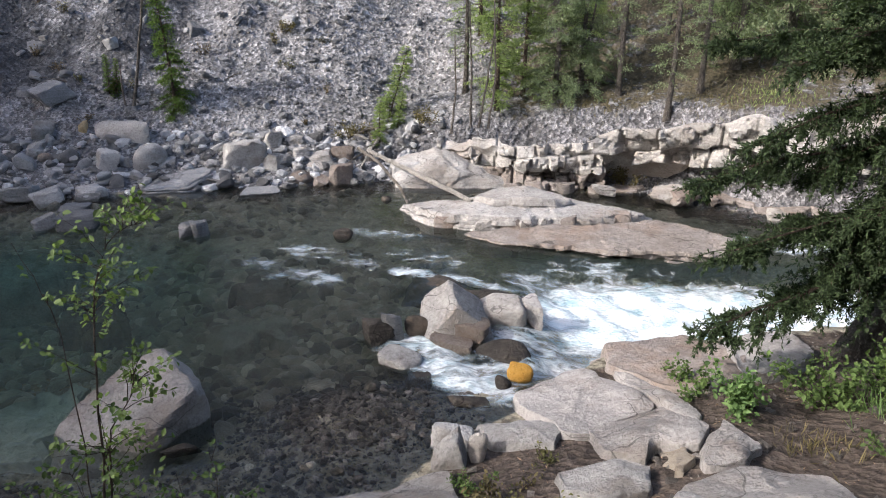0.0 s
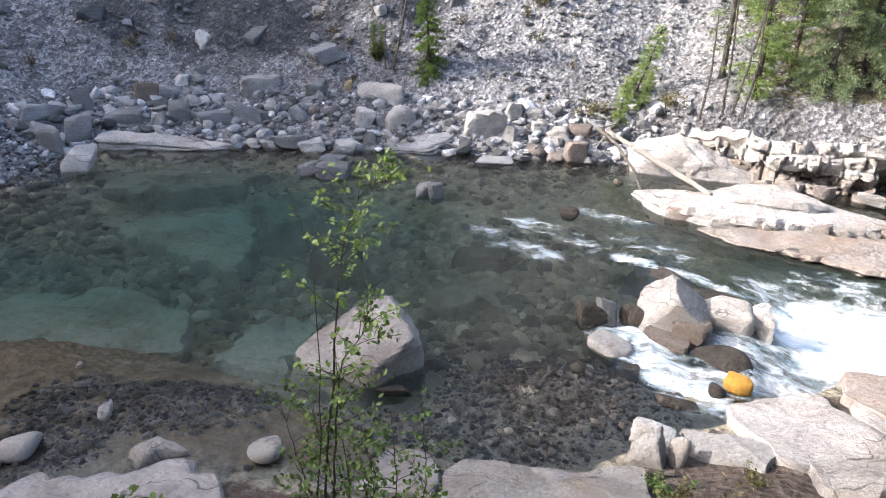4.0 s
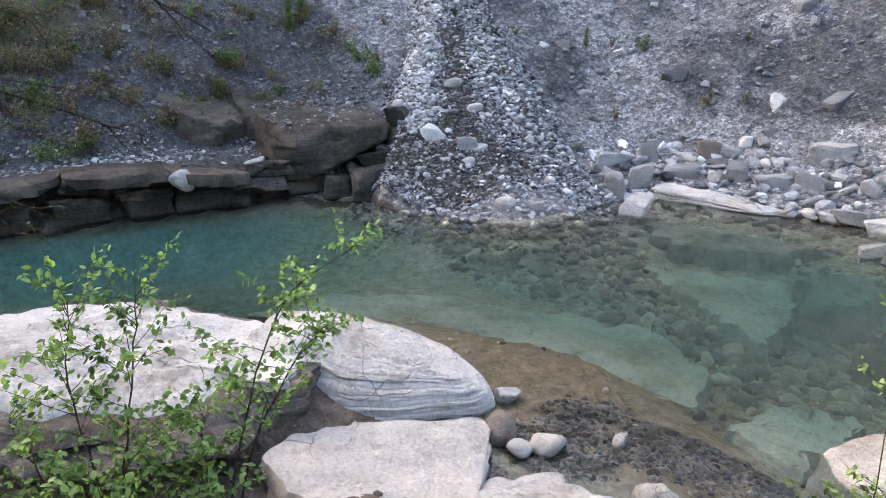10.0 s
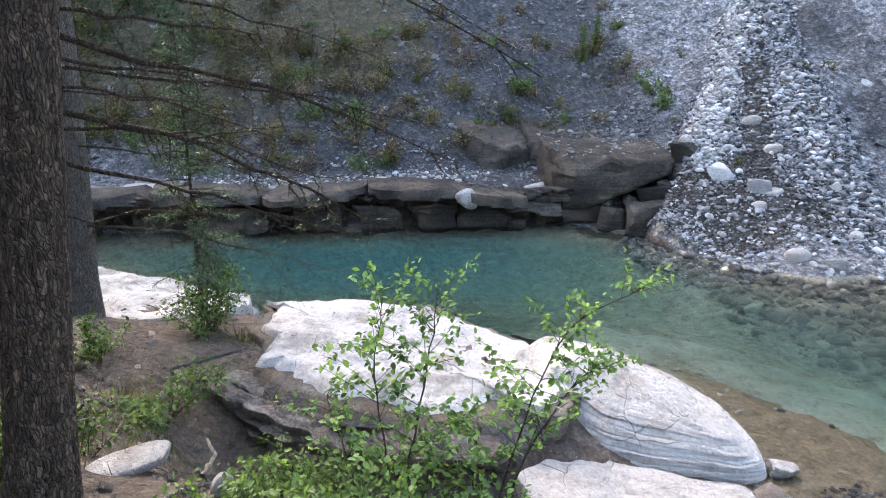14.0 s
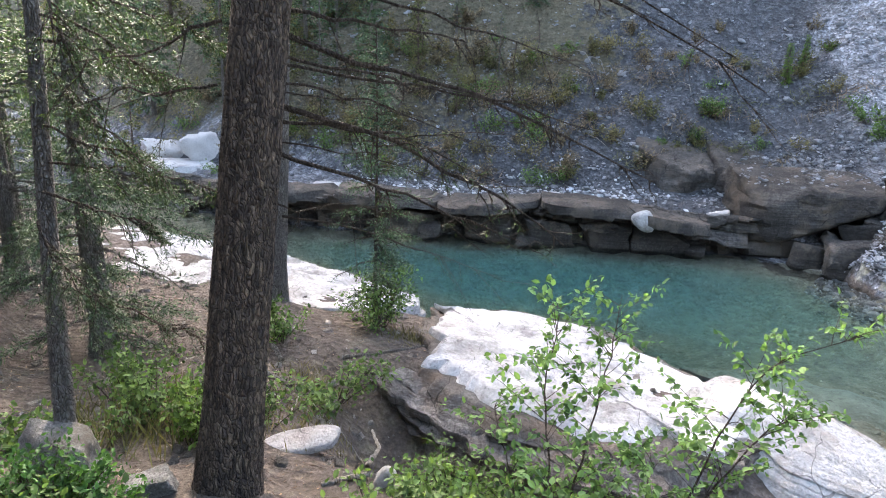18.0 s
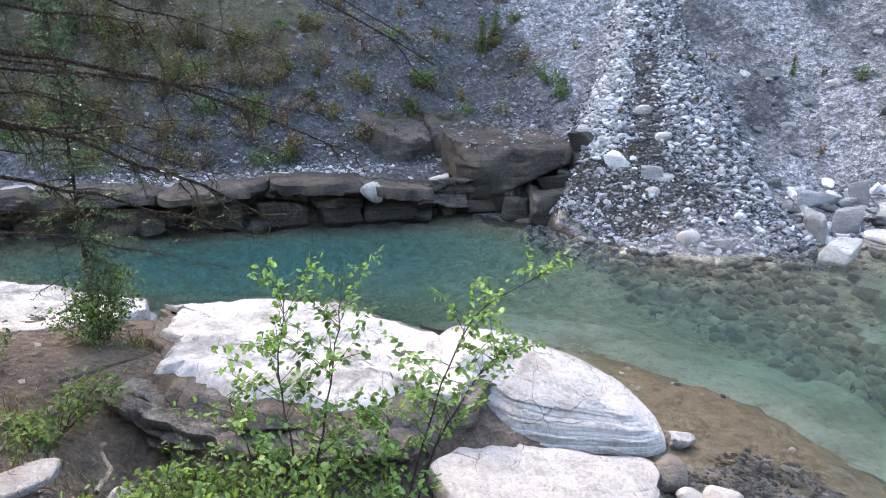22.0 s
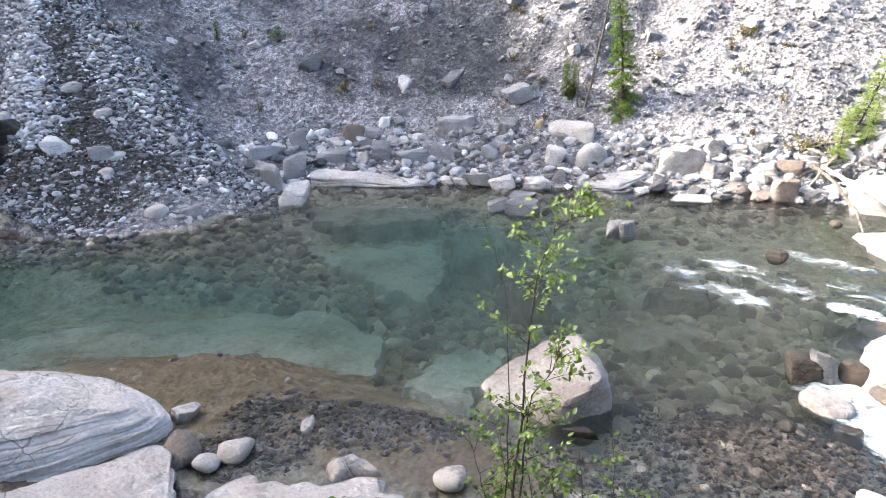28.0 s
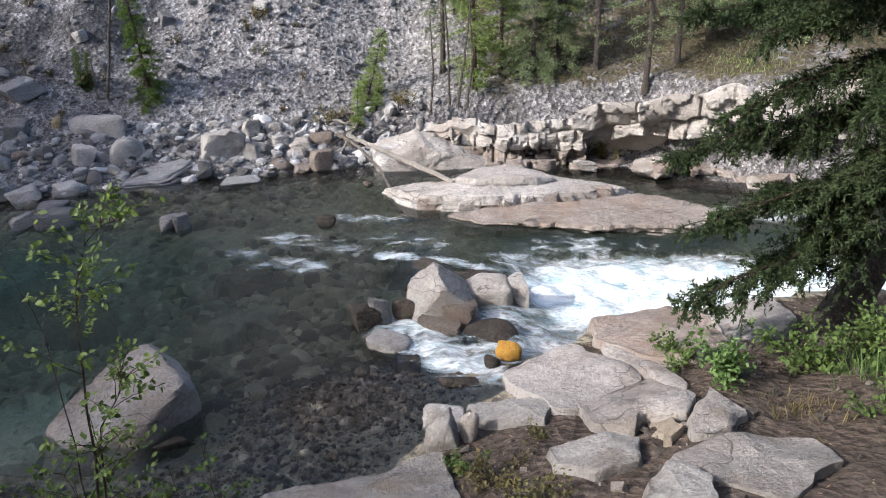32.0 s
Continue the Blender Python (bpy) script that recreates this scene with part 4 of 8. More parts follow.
rock("block", "ledge_pale", -2.94, 18.32, 0.31, 0.76, 0.61, 0.31, 10, "pale sunlit block on the bank", "far bank rocks")
rock("block", "ledge_pale", -3.45, 18.32, 0.42, 0.46, 0.37, 0.31, 11, "pale sunlit stone on the bank", "far bank rocks")
rock("block", "brown_rock", -2.39, 18.55, 0.40, 0.62, 0.49, 0.36, 8, "brown angular stone on the bank", "far bank rocks")
rock("brick", "boulder", -0.61, 17.91, 0.00, 0.95, 0.76, 0.51, 3, "squared pale grey boulder near the fallen log", "far bank rocks")
rock("block", "boulder", 0.11, 17.81, 0.00, 0.56, 0.45, 0.57, 0, "pale grey boulder near the fallen log", "far bank rocks")
rock("log_rock", "brown_rock", 1.06, 17.86, 0.00, 1.59, 0.96, 0.35, -3, "long rounded brown rock at the water's edge", "far bank rocks")
rock("block", "boulder", -9.51, 15.58, 0.00, 0.93, 0.74, 0.37, 32, "grey boulder at the water's edge", "far bank rocks")
rock("block", "boulder", -8.77, 15.53, 0.00, 0.71, 0.57, 0.29, 30, "grey boulder at the water's edge", "far bank rocks")
rock("slab", "boulder", -8.00, 15.87, 0.00, 0.66, 0.53, 0.16, 28, "grey slab at the water's edge", "far bank rocks")
rock("block", "slate", -4.57, 13.42, 0.00, 0.38, 0.34, 0.31, 20, "dark half-sunk rock in the river", "far bank rocks")
rock("block", "slate", -4.86, 13.47, 0.00, 0.42, 0.38, 0.23, 21, "dark half-sunk rock in the river", "far bank rocks")
rock("slab", "brown_rock", -1.60, 18.62, 0.28, 0.61, 0.43, 0.34, 6, "brown slab leaning under the fallen log", "far bank rocks")
rock("slab", "boulder", -6.80, 17.47, 0.34, 0.62, 0.49, 0.20, 22, "flat grey slab on the bank", "far bank rocks")
rock("slab", "slate", -4.13, 17.45, 0.08, 0.66, 0.53, 0.12, 14, "small dark slab at the water's edge", "far bank rocks")
rock("block", "boulder", -3.86, 17.93, 0.27, 0.53, 0.42, 0.39, 13, "grey stone on the bank", "far bank rocks")
rock("round", "ledge_pale", -3.02, 17.96, 0.21, 0.60, 0.48, 0.22, 10, "pale rounded stone on the bank", "far bank rocks")
rock("block", "ledge_pale", 1.30, 18.87, 0.71, 0.61, 0.49, 0.30, -3, "pale block below the trees", "far bank rocks")
rock("block", "ledge_pale", 5.78, 16.27, 0.00, 1.01, 0.81, 0.36, -19, "pale boulder below the undercut ledge", "far bank rocks")
rock("block", "ledge_pale", 6.77, 16.66, 0.00, 0.78, 0.62, 0.30, -22, "pale boulder below the undercut ledge", "far bank rocks")

rock("flat", "slate", -11.1, 20.75, 2.75, 1.8, 1.1, 0.55, 30, "large grey slab standing out of the scree", "far bank rocks", tilt=(38, -6))

# mid river
block_rock("rock", [(-0.62, -0.25, 0.72, 0.40), (0.62, -0.15, 0.75, 0.36), (0.15, -0.97, 0.25, 0.42), (0, 0.95, 0.3, 0.42), (-1, 0, 0.0, 0.50), (1, 0.1, 0.1, 0.50), (-0.6, -0.75, 0.2, 0.52), (0, 0, 1, 0.62), (0, 0, -1, 0.4)],
           "ledge_pale", (0.48, 9.6, 0.10), 5, "large pale angular boulder at the head of the rapids", "rock", "mid river rocks", hard=22.0, rough=0.03, seed=7)
rock("block", "brown_rock", 0.62, 9.30, 0.00, 0.70, 0.5, 0.26, -20, "brown cracked block under the pale boulder", "mid river rocks")
rock("flat", "ledge_pale", 1.20, 9.92, 0.00, 0.78, 0.6, 0.34, -6, "pale rounded boulder in the rapids", "mid river rocks")
rock("block", "pale_rock", 1.66, 9.95, 0.00, 0.40, 0.44, 0.34, -8, "wet grey boulder in the rapids", "mid river rocks")
rock("block", "slate", -0.42, 9.24, 0.00, 0.34, 0.26, 0.43, 4, "upright dark slate prism in the river", "mid river rocks")
rock("slab", "ledge_dark", -0.62, 9.22, 0.00, 0.42, 0.4, 0.30, 30, "dark slate rock leaning in the river", "mid river rocks")
rock("round", "ledge_brown", -0.05, 9.42, 0.00, 0.44, 0.36, 0.28, 2, "dark wet boulder in the river", "mid river rocks")
rock("slab", "brown_rock", 0.42, 9.02, 0.00, 0.62, 0.40, 0.14, -8, "layered brown rock in the rapids", "mid river rocks")
rock("flat", "ochre", 1.32, 8.23, 0.00, 0.34, 0.26, 0.15, -8, "ochre-yellow stone in the rapids", "mid river rocks")
rock("round", "ledge_dark", 1.08, 8.02, 0.00, 0.22, 0.2, 0.10, -8, "small dark stone beside the ochre one", "mid river rocks")
rock("round", "ochre", 0.14, 9.34, 0.00, 0.19, 0.17, 0.09, 1, "small ochre stone beside a boulder", "mid river rocks")
rock("round", "ledge_dark", 1.15, 8.85, -0.04, 0.8, 0.5, 0.16, -27, "dark wet rock in the rapids", "mid river rocks")
rock("flat", "boulder", -0.28, 8.62, -0.02, 0.62, 0.5, 0.12, -30, "flat grey rock beside the gravel bar", "mid river rocks")
rock("slab", "ledge_brown", -0.02, 8.02, -0.12, 0.36, 0.6, 0.13, 10, "dark jagged rock beside the gravel bar", "mid river rocks")
rock("slab", "ledge_dark", 0.62, 7.62, -0.03, 0.55, 0.25, 0.07, -5, "thin dark slab at the rapids' edge", "mid river rocks")
rock("round", "ledge_dark", -1.71, 13.44, 0.00, 0.40, 0.32, 0.16, 8, "low dark rock breaking the water", "mid river rocks")
rock("round", "ledge_dark", -1.04, 16.03, 0.00, 0.23, 0.18, 0.10, 5, "small dark stone breaking the water", "mid river rocks")

# near shore
rock("block", "boulder", 0.36, 6.36, 0.07, 0.41, 0.33, 0.36, -1, "angular grey stone on the near shore", "near shore rocks")
rock("round", "white_stone", 0.66, 6.36, 0.10, 0.21, 0.15, 0.33, -4, "upright white stone on the near shore", "near shore rocks")
rock("round", "brown_rock", -6.16, 3.79, 0.00, 0.46, 0.38, 0.32, 60, "reddish grey boulder on the gravel beach", "near shore rocks")
rock("round", "white_stone", -5.80, 3.87, 0.00, 0.33, 0.30, 0.15, 58, "round white stone on the gravel beach", "near shore rocks")
rock("round", "white_stone", -5.67, 4.18, 0.00, 0.43, 0.35, 0.19, 55, "pale oval stone on the gravel beach", "near shore rocks")
rock("block", "boulder", -5.36, 4.98, 0.00, 0.22, 0.18, 0.11, 49, "small grey stone in the shallows", "near shore rocks")
rock("block", "pale_rock", -6.85, 4.37, 0.00, 0.37, 0.29, 0.16, 59, "pale broken stone below the ledge", "near shore rocks")
rock("round", "spotted_stone", -3.33, 5.04, 0.00, 0.35, 0.31, 0.16, 35, "white stone with dark lichen patches", "near shore rocks")
rock("block", "boulder", 0.40, 6.79, 0.03, 0.49, 0.39, 0.21, -2, "grey angular stone on the near shore", "near shore rocks")
rock("slab", "ledge_dark", -2.56, 6.60, 0.00, 0.43, 0.17, 0.05, 23, "dark thin slab under water beside the boulder", "near shore rocks")
rock("round", "white_stone", -4.46, -1.51, 1.89, 0.17, 0.15, 0.15, -256, "white round stone in the earth", "near shore rocks")
rock("flat", "low_rock", -5.01, -2.37, 1.81, 0.69, 0.33, 0.07, -248, "pale flat rock set in the earth bank", "near shore rocks")
rock("block", "lichen_rock", -3.56, -3.41, 2.28, 0.54, 0.43, 0.38, -229, "grey lichened boulder among shrubs", "near shore rocks")
rock("block", "lichen_rock", -3.62, -2.83, 2.24, 0.36, 0.29, 0.14, -236, "low grey rock among shrubs", "near shore rocks")

# fan
rock("round", "white_stone", -18.80, 10.00, 2.69, 0.57, 0.46, 0.36, 62, "large white stone on the gravel fan", "fan rocks")
rock("round", "white_stone", -17.71, 10.14, 2.09, 0.50, 0.40, 0.28, 60, "white stone on the gravel fan", "fan rocks")
rock("round", "white_stone", -16.51, 9.55, 1.18, 0.56, 0.39, 0.25, 60, "white stone on the gravel fan", "fan rocks")
rock("round", "white_stone", -16.23, 9.06, 0.90, 0.43, 0.34, 0.26, 61, "yellowish white stone on the gravel fan", "fan rocks")
rock("round", "white_stone", -14.31, 9.05, 0.18, 0.57, 0.45, 0.29, 58, "large white stone at the fan's foot", "fan rocks")
rock("slab", "slate", -13.83, 9.70, 0.09, 0.54, 0.43, 0.28, 55, "dark slate slab at the fan's foot", "fan rocks")
rock("round", "white_stone", -19.09, 8.32, 2.17, 0.39, 0.31, 0.30, 67, "white stone beside the gravel fan", "fan rocks")
rock("slab", "boulder", -17.47, 8.68, 1.43, 0.79, 0.64, 0.48, 64, "tilted grey slab on the gravel fan", "fan rocks")
rock("brick", "slate", -16.71, 9.31, 1.22, 0.63, 0.50, 0.39, 61, "blue-grey slab on the gravel fan", "fan rocks")
rock("round", "white_stone", -14.78, 10.72, 0.50, 0.35, 0.28, 0.20, 54, "white stone on the gravel fan", "fan rocks")
rock("round", "white_stone", -16.18, 11.02, 1.33, 0.29, 0.23, 0.27, 56, "white stone on the gravel fan", "fan rocks")

# left ledge
rock("block", "ledge_dark", -18.71, 8.15, 1.79, 0.77, 0.62, 0.59, 66, "dark broken block beside the gravel fan", "left ledge rocks")
rock("block", "ledge_dark", -18.64, 7.45, 0.62, 1.24, 0.99, 0.56, 68, "dark broken block under the overhang", "left ledge rocks")
rock("brick", "ledge_dark", -17.71, 6.77, 0.12, 1.10, 0.77, 0.74, 69, "dark slab leaning at the water", "left ledge rocks")
rock("block", "ledge_dark", -18.40, 6.09, 0.00, 0.97, 0.68, 0.63, 71, "dark slab leaning at the water", "left ledge rocks")
rock("block", "white_stone", -20.17, 2.22, 0.24, 0.79, 0.55, 0.64, 83, "bluish white block on the ledge", "left ledge rocks")
rock("brick", "white_stone", -20.75, -0.15, 0.72, 1.19, 0.95, 0.38, 90, "white-topped block on the ledge", "left ledge rocks")
rock("block", "white_stone", -20.08, 4.22, 0.54, 0.68, 0.48, 0.51, 78, "pale rubble beside the overhang", "left ledge rocks")
rock("slab", "white_stone", -20.68, -3.45, 0.78, 0.78, 0.54, 0.28, -261, "pale slab on the ledge", "left ledge rocks")
rock("slab", "pale_rock", -20.44, -1.11, 0.49, 0.68, 0.47, 0.33, -268, "pale slab on the ledge", "left ledge rocks")
rock("slab", "pale_rock", -20.51, -6.12, 0.23, 0.97, 0.68, 0.34, -254, "pale slab on the ledge", "left ledge rocks")
rock("slab", "white_stone", -20.79, -7.54, 0.75, 0.99, 0.70, 0.42, -251, "pale slab on the ledge", "left ledge rocks")
rock("sunk", "white_stone", -24.18, -14.90, 1.15, 1.92, 1.53, 0.77, -239, "pale water-worn rock upstream", "left ledge rocks")
rock("sunk", "white_stone", -23.52, -13.01, 1.17, 1.55, 1.24, 1.10, -242, "pale water-worn rock upstream", "left ledge rocks")
rock("slab", "boulder", -22.62, -13.40, 0.73, 2.59, 2.07, 0.63, -240, "grey water-worn rock upstream", "left ledge rocks")
rock("flat", "boulder", -21.08, -7.12, 0.61, 1.78, 1.42, 0.50, -252, "grey rock on the far ledge", "left ledge rocks")

# ---- bedrock shelves ----
def shelf(name, outline, tops, bottom, seed, mat, label, layers=5, ledge=0.10, rings=14, points=120, dome=0.06, tilt_wave=0.05, terrace=0.05, power=1.5, under=0.0, groove=0.06, foot=0.0, category="rock shelf", group="bedrock shelves", side="", skirt=0.22, slot=0.04, flakes=0.0, toward=None):
    """A flat-topped mass of bedrock in beds. outline in plan with the height of its top at each corner; terrace: how far the rim lies back from the foot; under: how far the foot is undercut."""
    r = np.random.RandomState(seed)
    outline, tops = np.array(outline, float), np.array(tops, float)
    closed = np.concatenate([outline, outline[:1]])
    far = np.concatenate([[0], np.cumsum(np.hypot(*np.diff(closed, axis=0).T))])
    at = np.linspace(0, far[-1], points, endpoint=False)

    def around(values):
        line = np.interp(at, far, np.concatenate([values, values[:1]]))
        for _ in range(4):
            line = (np.roll(line, 1) + 2 * line + np.roll(line, -1)) / 4
        return line

    px, py, pz = around(outline[:, 0]), around(outline[:, 1]), around(tops)
    cx, cy = px.mean(), py.mean()
    # outward direction, square to the outline
    tx, ty = np.roll(px, -3) - np.roll(px, 3), np.roll(py, -3) - np.roll(py, 3)
    size = np.hypot(tx, ty) + 1e-9
    ux, uy = ty / size, -tx / size
    flip = 1 if (ux * (px - cx) + uy * (py - cy)).sum() > 0 else -1
    ux, uy = ux * flip, uy * flip
    rough = lambda size, s: waves(px, py, size, s)  # noqa: E731
    facing = smooth(-0.1, 0.6, ux * toward[0] + uy * toward[1]) if toward else np.ones(points)

    def flaked(x, y):
        # thin beds broken away in steps
        f = 2.2 * waves(x, y, 2.1, seed + 80) + 0.9 * waves(x, y, 0.55, seed + 81) + 0.35 * waves(x, y, 0.2, seed + 82)
        return np.floor(f) + smooth(0.86, 1.0, f - np.floor(f)) + 0.12 * waves(x, y, 0.16, seed + 83)

    base = thing(name, label, category, group)
    levels = np.linspace(0, 1, layers + 1) + np.concatenate([[0], r.uniform(-0.3, 0.3, layers - 1) / layers, [0]])

    def row(off, z, lean=0.0):
        # off: square to the outline; lean: back towards the middle
        size = np.hypot(px - cx, py - cy)
        return np.stack([px + ux * off - (px - cx) / size * lean, py + uy * off - (py - cy) / size * lean, z], -1)

    def skin(rows, part_name, tip=None):
        n, total = points, len(rows)
        index = np.arange(n * total).reshape(total, n)
        faces = np.stack([index[:-1], np.roll(index[:-1], -1, 1), np.roll(index[1:], -1, 1), index[1:]], -1).reshape(-1, 4).tolist()
        verts = np.concatenate(rows)
        if tip is not None:
            verts = np.concatenate([verts, [tip]])
            faces += [[index[-1][k], index[-1][(k + 1) % n], len(verts) - 1] for k in range(n)]
        data = bpy.data.meshes.new(part_name)
        data.from_pydata(verts.tolist(), [], faces)
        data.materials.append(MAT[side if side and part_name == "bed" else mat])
        data.shade_smooth()
        data.set_sharp_from_angle(angle=radians(40))
        attach(part_name, data, base)

    for k in range(layers):
        lo, hi = levels[k], levels[k + 1]
        own = r.uniform(-ledge, ledge * 0.3)
        wander = ledge * (0.7 * rough(1.1 + 0.3 * k, seed + k) + 0.4 * rough(0.55, seed + 20 + k) + 0.12 * rough(0.35, seed + 30 + k))
        rows = []
        if k == 0:
            rows.append(row(own + wander - under + skirt, np.full(points, bottom)))
        for step, u in enumerate((lo, lo + slot * (hi - lo), lo + 0.5 * (hi - lo), hi - 0.06 * (hi - lo), hi)):
            back = (groove, 0.0, -0.005, 0.0, groove * 0.2)[step]
            off = own + wander - back - under * (1 - u) ** 1.5
            lean = terrace * u ** power * facing
            z = foot + (pz - foot) * u + np.minimum(0.4 * (hi - lo) * (pz - foot), 0.016) * rough(0.9, seed + 40 + k + (step > 2)) * (0 < u < 1)
            if step == 0 and k > 0:
                rows.append(row(off, z, lean + 0.25))
            rows.append(row(off, z, lean))
        if k < layers - 1:
            rows.append(row(off, z + 0.005, lean + 0.25 + terrace * 0.4 * facing))
        else:
            flat = row(off, pz, lean)
            centre_z = pz.mean() + dome
            for q in range(1, rings + 1):
                s = 1 - (q - 0.8) / (rings + 0.2)
                x, y = cx + (flat[:, 0] - cx) * s, cy + (flat[:, 1] - cy) * s
                zz = pz * s ** 0.8 + centre_z * (1 - s ** 0.8) + dome * (1 - s * s) + (tilt_wave * waves(x, y, 1.3, seed + 60) + 0.3 * tilt_wave * np.abs(waves(x, y, 0.45, seed + 62))) * (1 - s ** 8) + 0.012 * waves(x, y, 0.3, seed + 61)
                if flakes:
                    zz = zz + flakes * flaked(x, y) * (1 - s ** 12)
                rows.append(np.stack([x, y, zz], -1))
        skin(rows, "bed" if k < layers - 1 else "top_bed", (cx, cy, centre_z + dome) if k == layers - 1 else None)
    return base


block_rock("boulder", [(-0.36, -0.25, 0.89, 0.34), (1, 0.05, 0.05, 0.74), (-1, -0.1, 0.3, 0.80), (0.5, -0.85, -0.1, 0.66), (-0.45, -0.88, 0.15, 0.62), (-0.85, -0.4, 0.4, 0.70), (0, 1, 0.15, 0.55), (-0.6, 0.8, 0.3, 0.56), (0.7, 0.7, 0.2, 0.70), (0.6, 0.1, 0.75, 0.74), (0, 0, -1, 0.5)],
           "low_rock", (-3.25, 7.15, 0.02), 24, "large pale grey boulder with a sloping top in the pool", "boulder", "boulders", hard=26.0, rough=0.05, seed=4, level=5)
shelf("rock_shelf", [(-6.62, 4.05), (-7.1, 4.22), (-7.7, 4.2), (-8.5, 3.98), (-9.25, 3.4), (-9.65, 2.6), (-9.8, 1.8), (-9.0, 1.2), (-7.9, 1.3), (-7.35, 1.9), (-7.0, 2.2), (-6.8, 2.7), (-6.66, 3.3), (-6.55, 3.75)],
      [0.5, 0.54, 0.6, 0.64, 0.70, 0.76, 0.84, 0.95, 1.0, 0.9, 0.8, 0.72, 0.64, 0.56], -0.35, 11, "layer_rock", "pale layered rock shelf with a rounded end above the river", layers=12, ledge=0.022, points=320, rings=50, flakes=0.012, terrace=0.55, power=2.2, dome=0.10, groove=0.13, foot=0.08, tilt_wave=0.03, slot=0.10)
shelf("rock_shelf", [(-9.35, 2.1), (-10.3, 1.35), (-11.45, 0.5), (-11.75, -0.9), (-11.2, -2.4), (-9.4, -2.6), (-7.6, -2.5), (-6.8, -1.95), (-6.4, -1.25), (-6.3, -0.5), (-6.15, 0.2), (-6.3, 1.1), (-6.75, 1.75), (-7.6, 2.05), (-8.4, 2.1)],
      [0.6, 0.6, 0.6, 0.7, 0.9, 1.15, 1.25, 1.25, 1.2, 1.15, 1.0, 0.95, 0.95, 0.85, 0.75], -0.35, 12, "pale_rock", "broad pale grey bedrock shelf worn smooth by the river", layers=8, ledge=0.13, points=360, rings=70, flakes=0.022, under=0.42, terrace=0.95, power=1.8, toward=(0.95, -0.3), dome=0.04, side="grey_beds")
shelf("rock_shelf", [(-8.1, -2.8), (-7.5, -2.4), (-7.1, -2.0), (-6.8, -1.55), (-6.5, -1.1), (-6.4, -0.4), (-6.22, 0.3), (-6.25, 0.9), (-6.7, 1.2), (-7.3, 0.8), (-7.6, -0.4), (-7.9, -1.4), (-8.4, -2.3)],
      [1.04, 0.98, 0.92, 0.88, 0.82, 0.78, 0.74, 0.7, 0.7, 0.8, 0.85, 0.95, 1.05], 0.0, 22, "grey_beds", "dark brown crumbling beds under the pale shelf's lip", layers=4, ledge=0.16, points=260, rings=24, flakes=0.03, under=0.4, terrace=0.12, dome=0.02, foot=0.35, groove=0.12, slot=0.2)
shelf("rock_shelf", [(-17.0, -12.0), (-14.9, -6.6), (-12.6, -2.8), (-11.2, -2.6), (-10.5, -3.5), (-10.3, -4.6), (-10.9, -6.4), (-11.6, -9.2), (-13.5, -12.0)],
      [0.4, 0.5, 0.5, 0.8, 0.9, 0.92, 0.95, 0.95, 0.8], -0.35, 13, "pale_rock", "pale flat bedrock shelf further upstream", layers=4, ledge=0.10, points=240, rings=40, flakes=0.03)
shelf("rock_shelf", [(-7.1, 1.7), (-6.88, 2.3), (-6.65, 3.0), (-6.46, 3.68), (-6.22, 3.72), (-6.1, 3.5), (-5.9, 3.52), (-5.74, 3.3), (-5.6, 3.34), (-5.52, 3.15), (-5.55, 2.95), (-5.32, 3.06), (-5.36, 3.3), (-5.2, 3.45), (-5.22, 3.75), (-5.1, 3.98), (-4.95, 3.86), (-4.8, 4.02), (-4.62, 3.98), (-4.5, 4.2), (-4.3, 4.22), (-4.2, 4.48), (-3.91, 4.66), (-3.75, 4.45), (-3.55, 4.56), (-3.36, 4.42), (-3.1, 4.1), (-3.0, 3.5), (-3.1, 2.9), (-4.0, 2.2), (-5.2, 1.5), (-5.7, 1.1), (-6.5, 1.0)],
      [0.34, 0.29, 0.22, 0.16, 0.15, 0.15, 0.15, 0.15, 0.16, 0.17, 0.18, 0.16, 0.15, 0.14, 0.14, 0.13, 0.13, 0.13, 0.14, 0.13, 0.13, 0.12, 0.12, 0.13, 0.14, 0.16, 0.22, 0.32, 0.46, 0.50, 0.52, 0.52, 0.48], -0.3, 14, "low_rock", "broad pale low rock shelf with a ragged waterline", layers=2, ledge=0.05, dome=0.0, tilt_wave=0.03, points=440, rings=60, flakes=0.014, groove=0.03)
shelf("rock_shelf", [(-0.75, 15.4), (-0.40, 14.65), (0.1, 14.1), (1.2, 13.85), (2.0, 13.85), (3.3, 14.0), (4.3, 14.4), (4.95, 14.85), (4.2, 15.2), (3.4, 15.5), (2.6, 16.0), (1.5, 15.7), (0.4, 15.5)],
      [0.10, 0.26, 0.30, 0.34, 0.33, 0.30, 0.24, 0.14, 0.22, 0.26, 0.34, 0.32, 0.22], -0.3, 16, "ledge_pale", "sunlit whitish rock island with stepped edges", layers=2, ledge=0.12, dome=0.10, tilt_wave=0.05, points=240, terrace=0.10, foot=-0.03, skirt=-0.2, groove=0.09, slot=0.15)
shelf("rock_shelf", [(0.85, 14.7), (1.3, 14.35), (2.0, 14.3), (2.7, 14.4), (3.2, 14.75), (2.9, 15.3), (2.2, 15.6), (1.4, 15.4)],
      [0.52, 0.56, 0.60, 0.55, 0.44, 0.48, 0.56, 0.56], 0.2, 26, "ledge_pale", "rounded whitish hump of bedrock on the island", layers=2, ledge=0.06, dome=-0.005, tilt_wave=0.05, points=130, terrace=0.12, foot=0.3, groove=0.05, skirt=0.1)
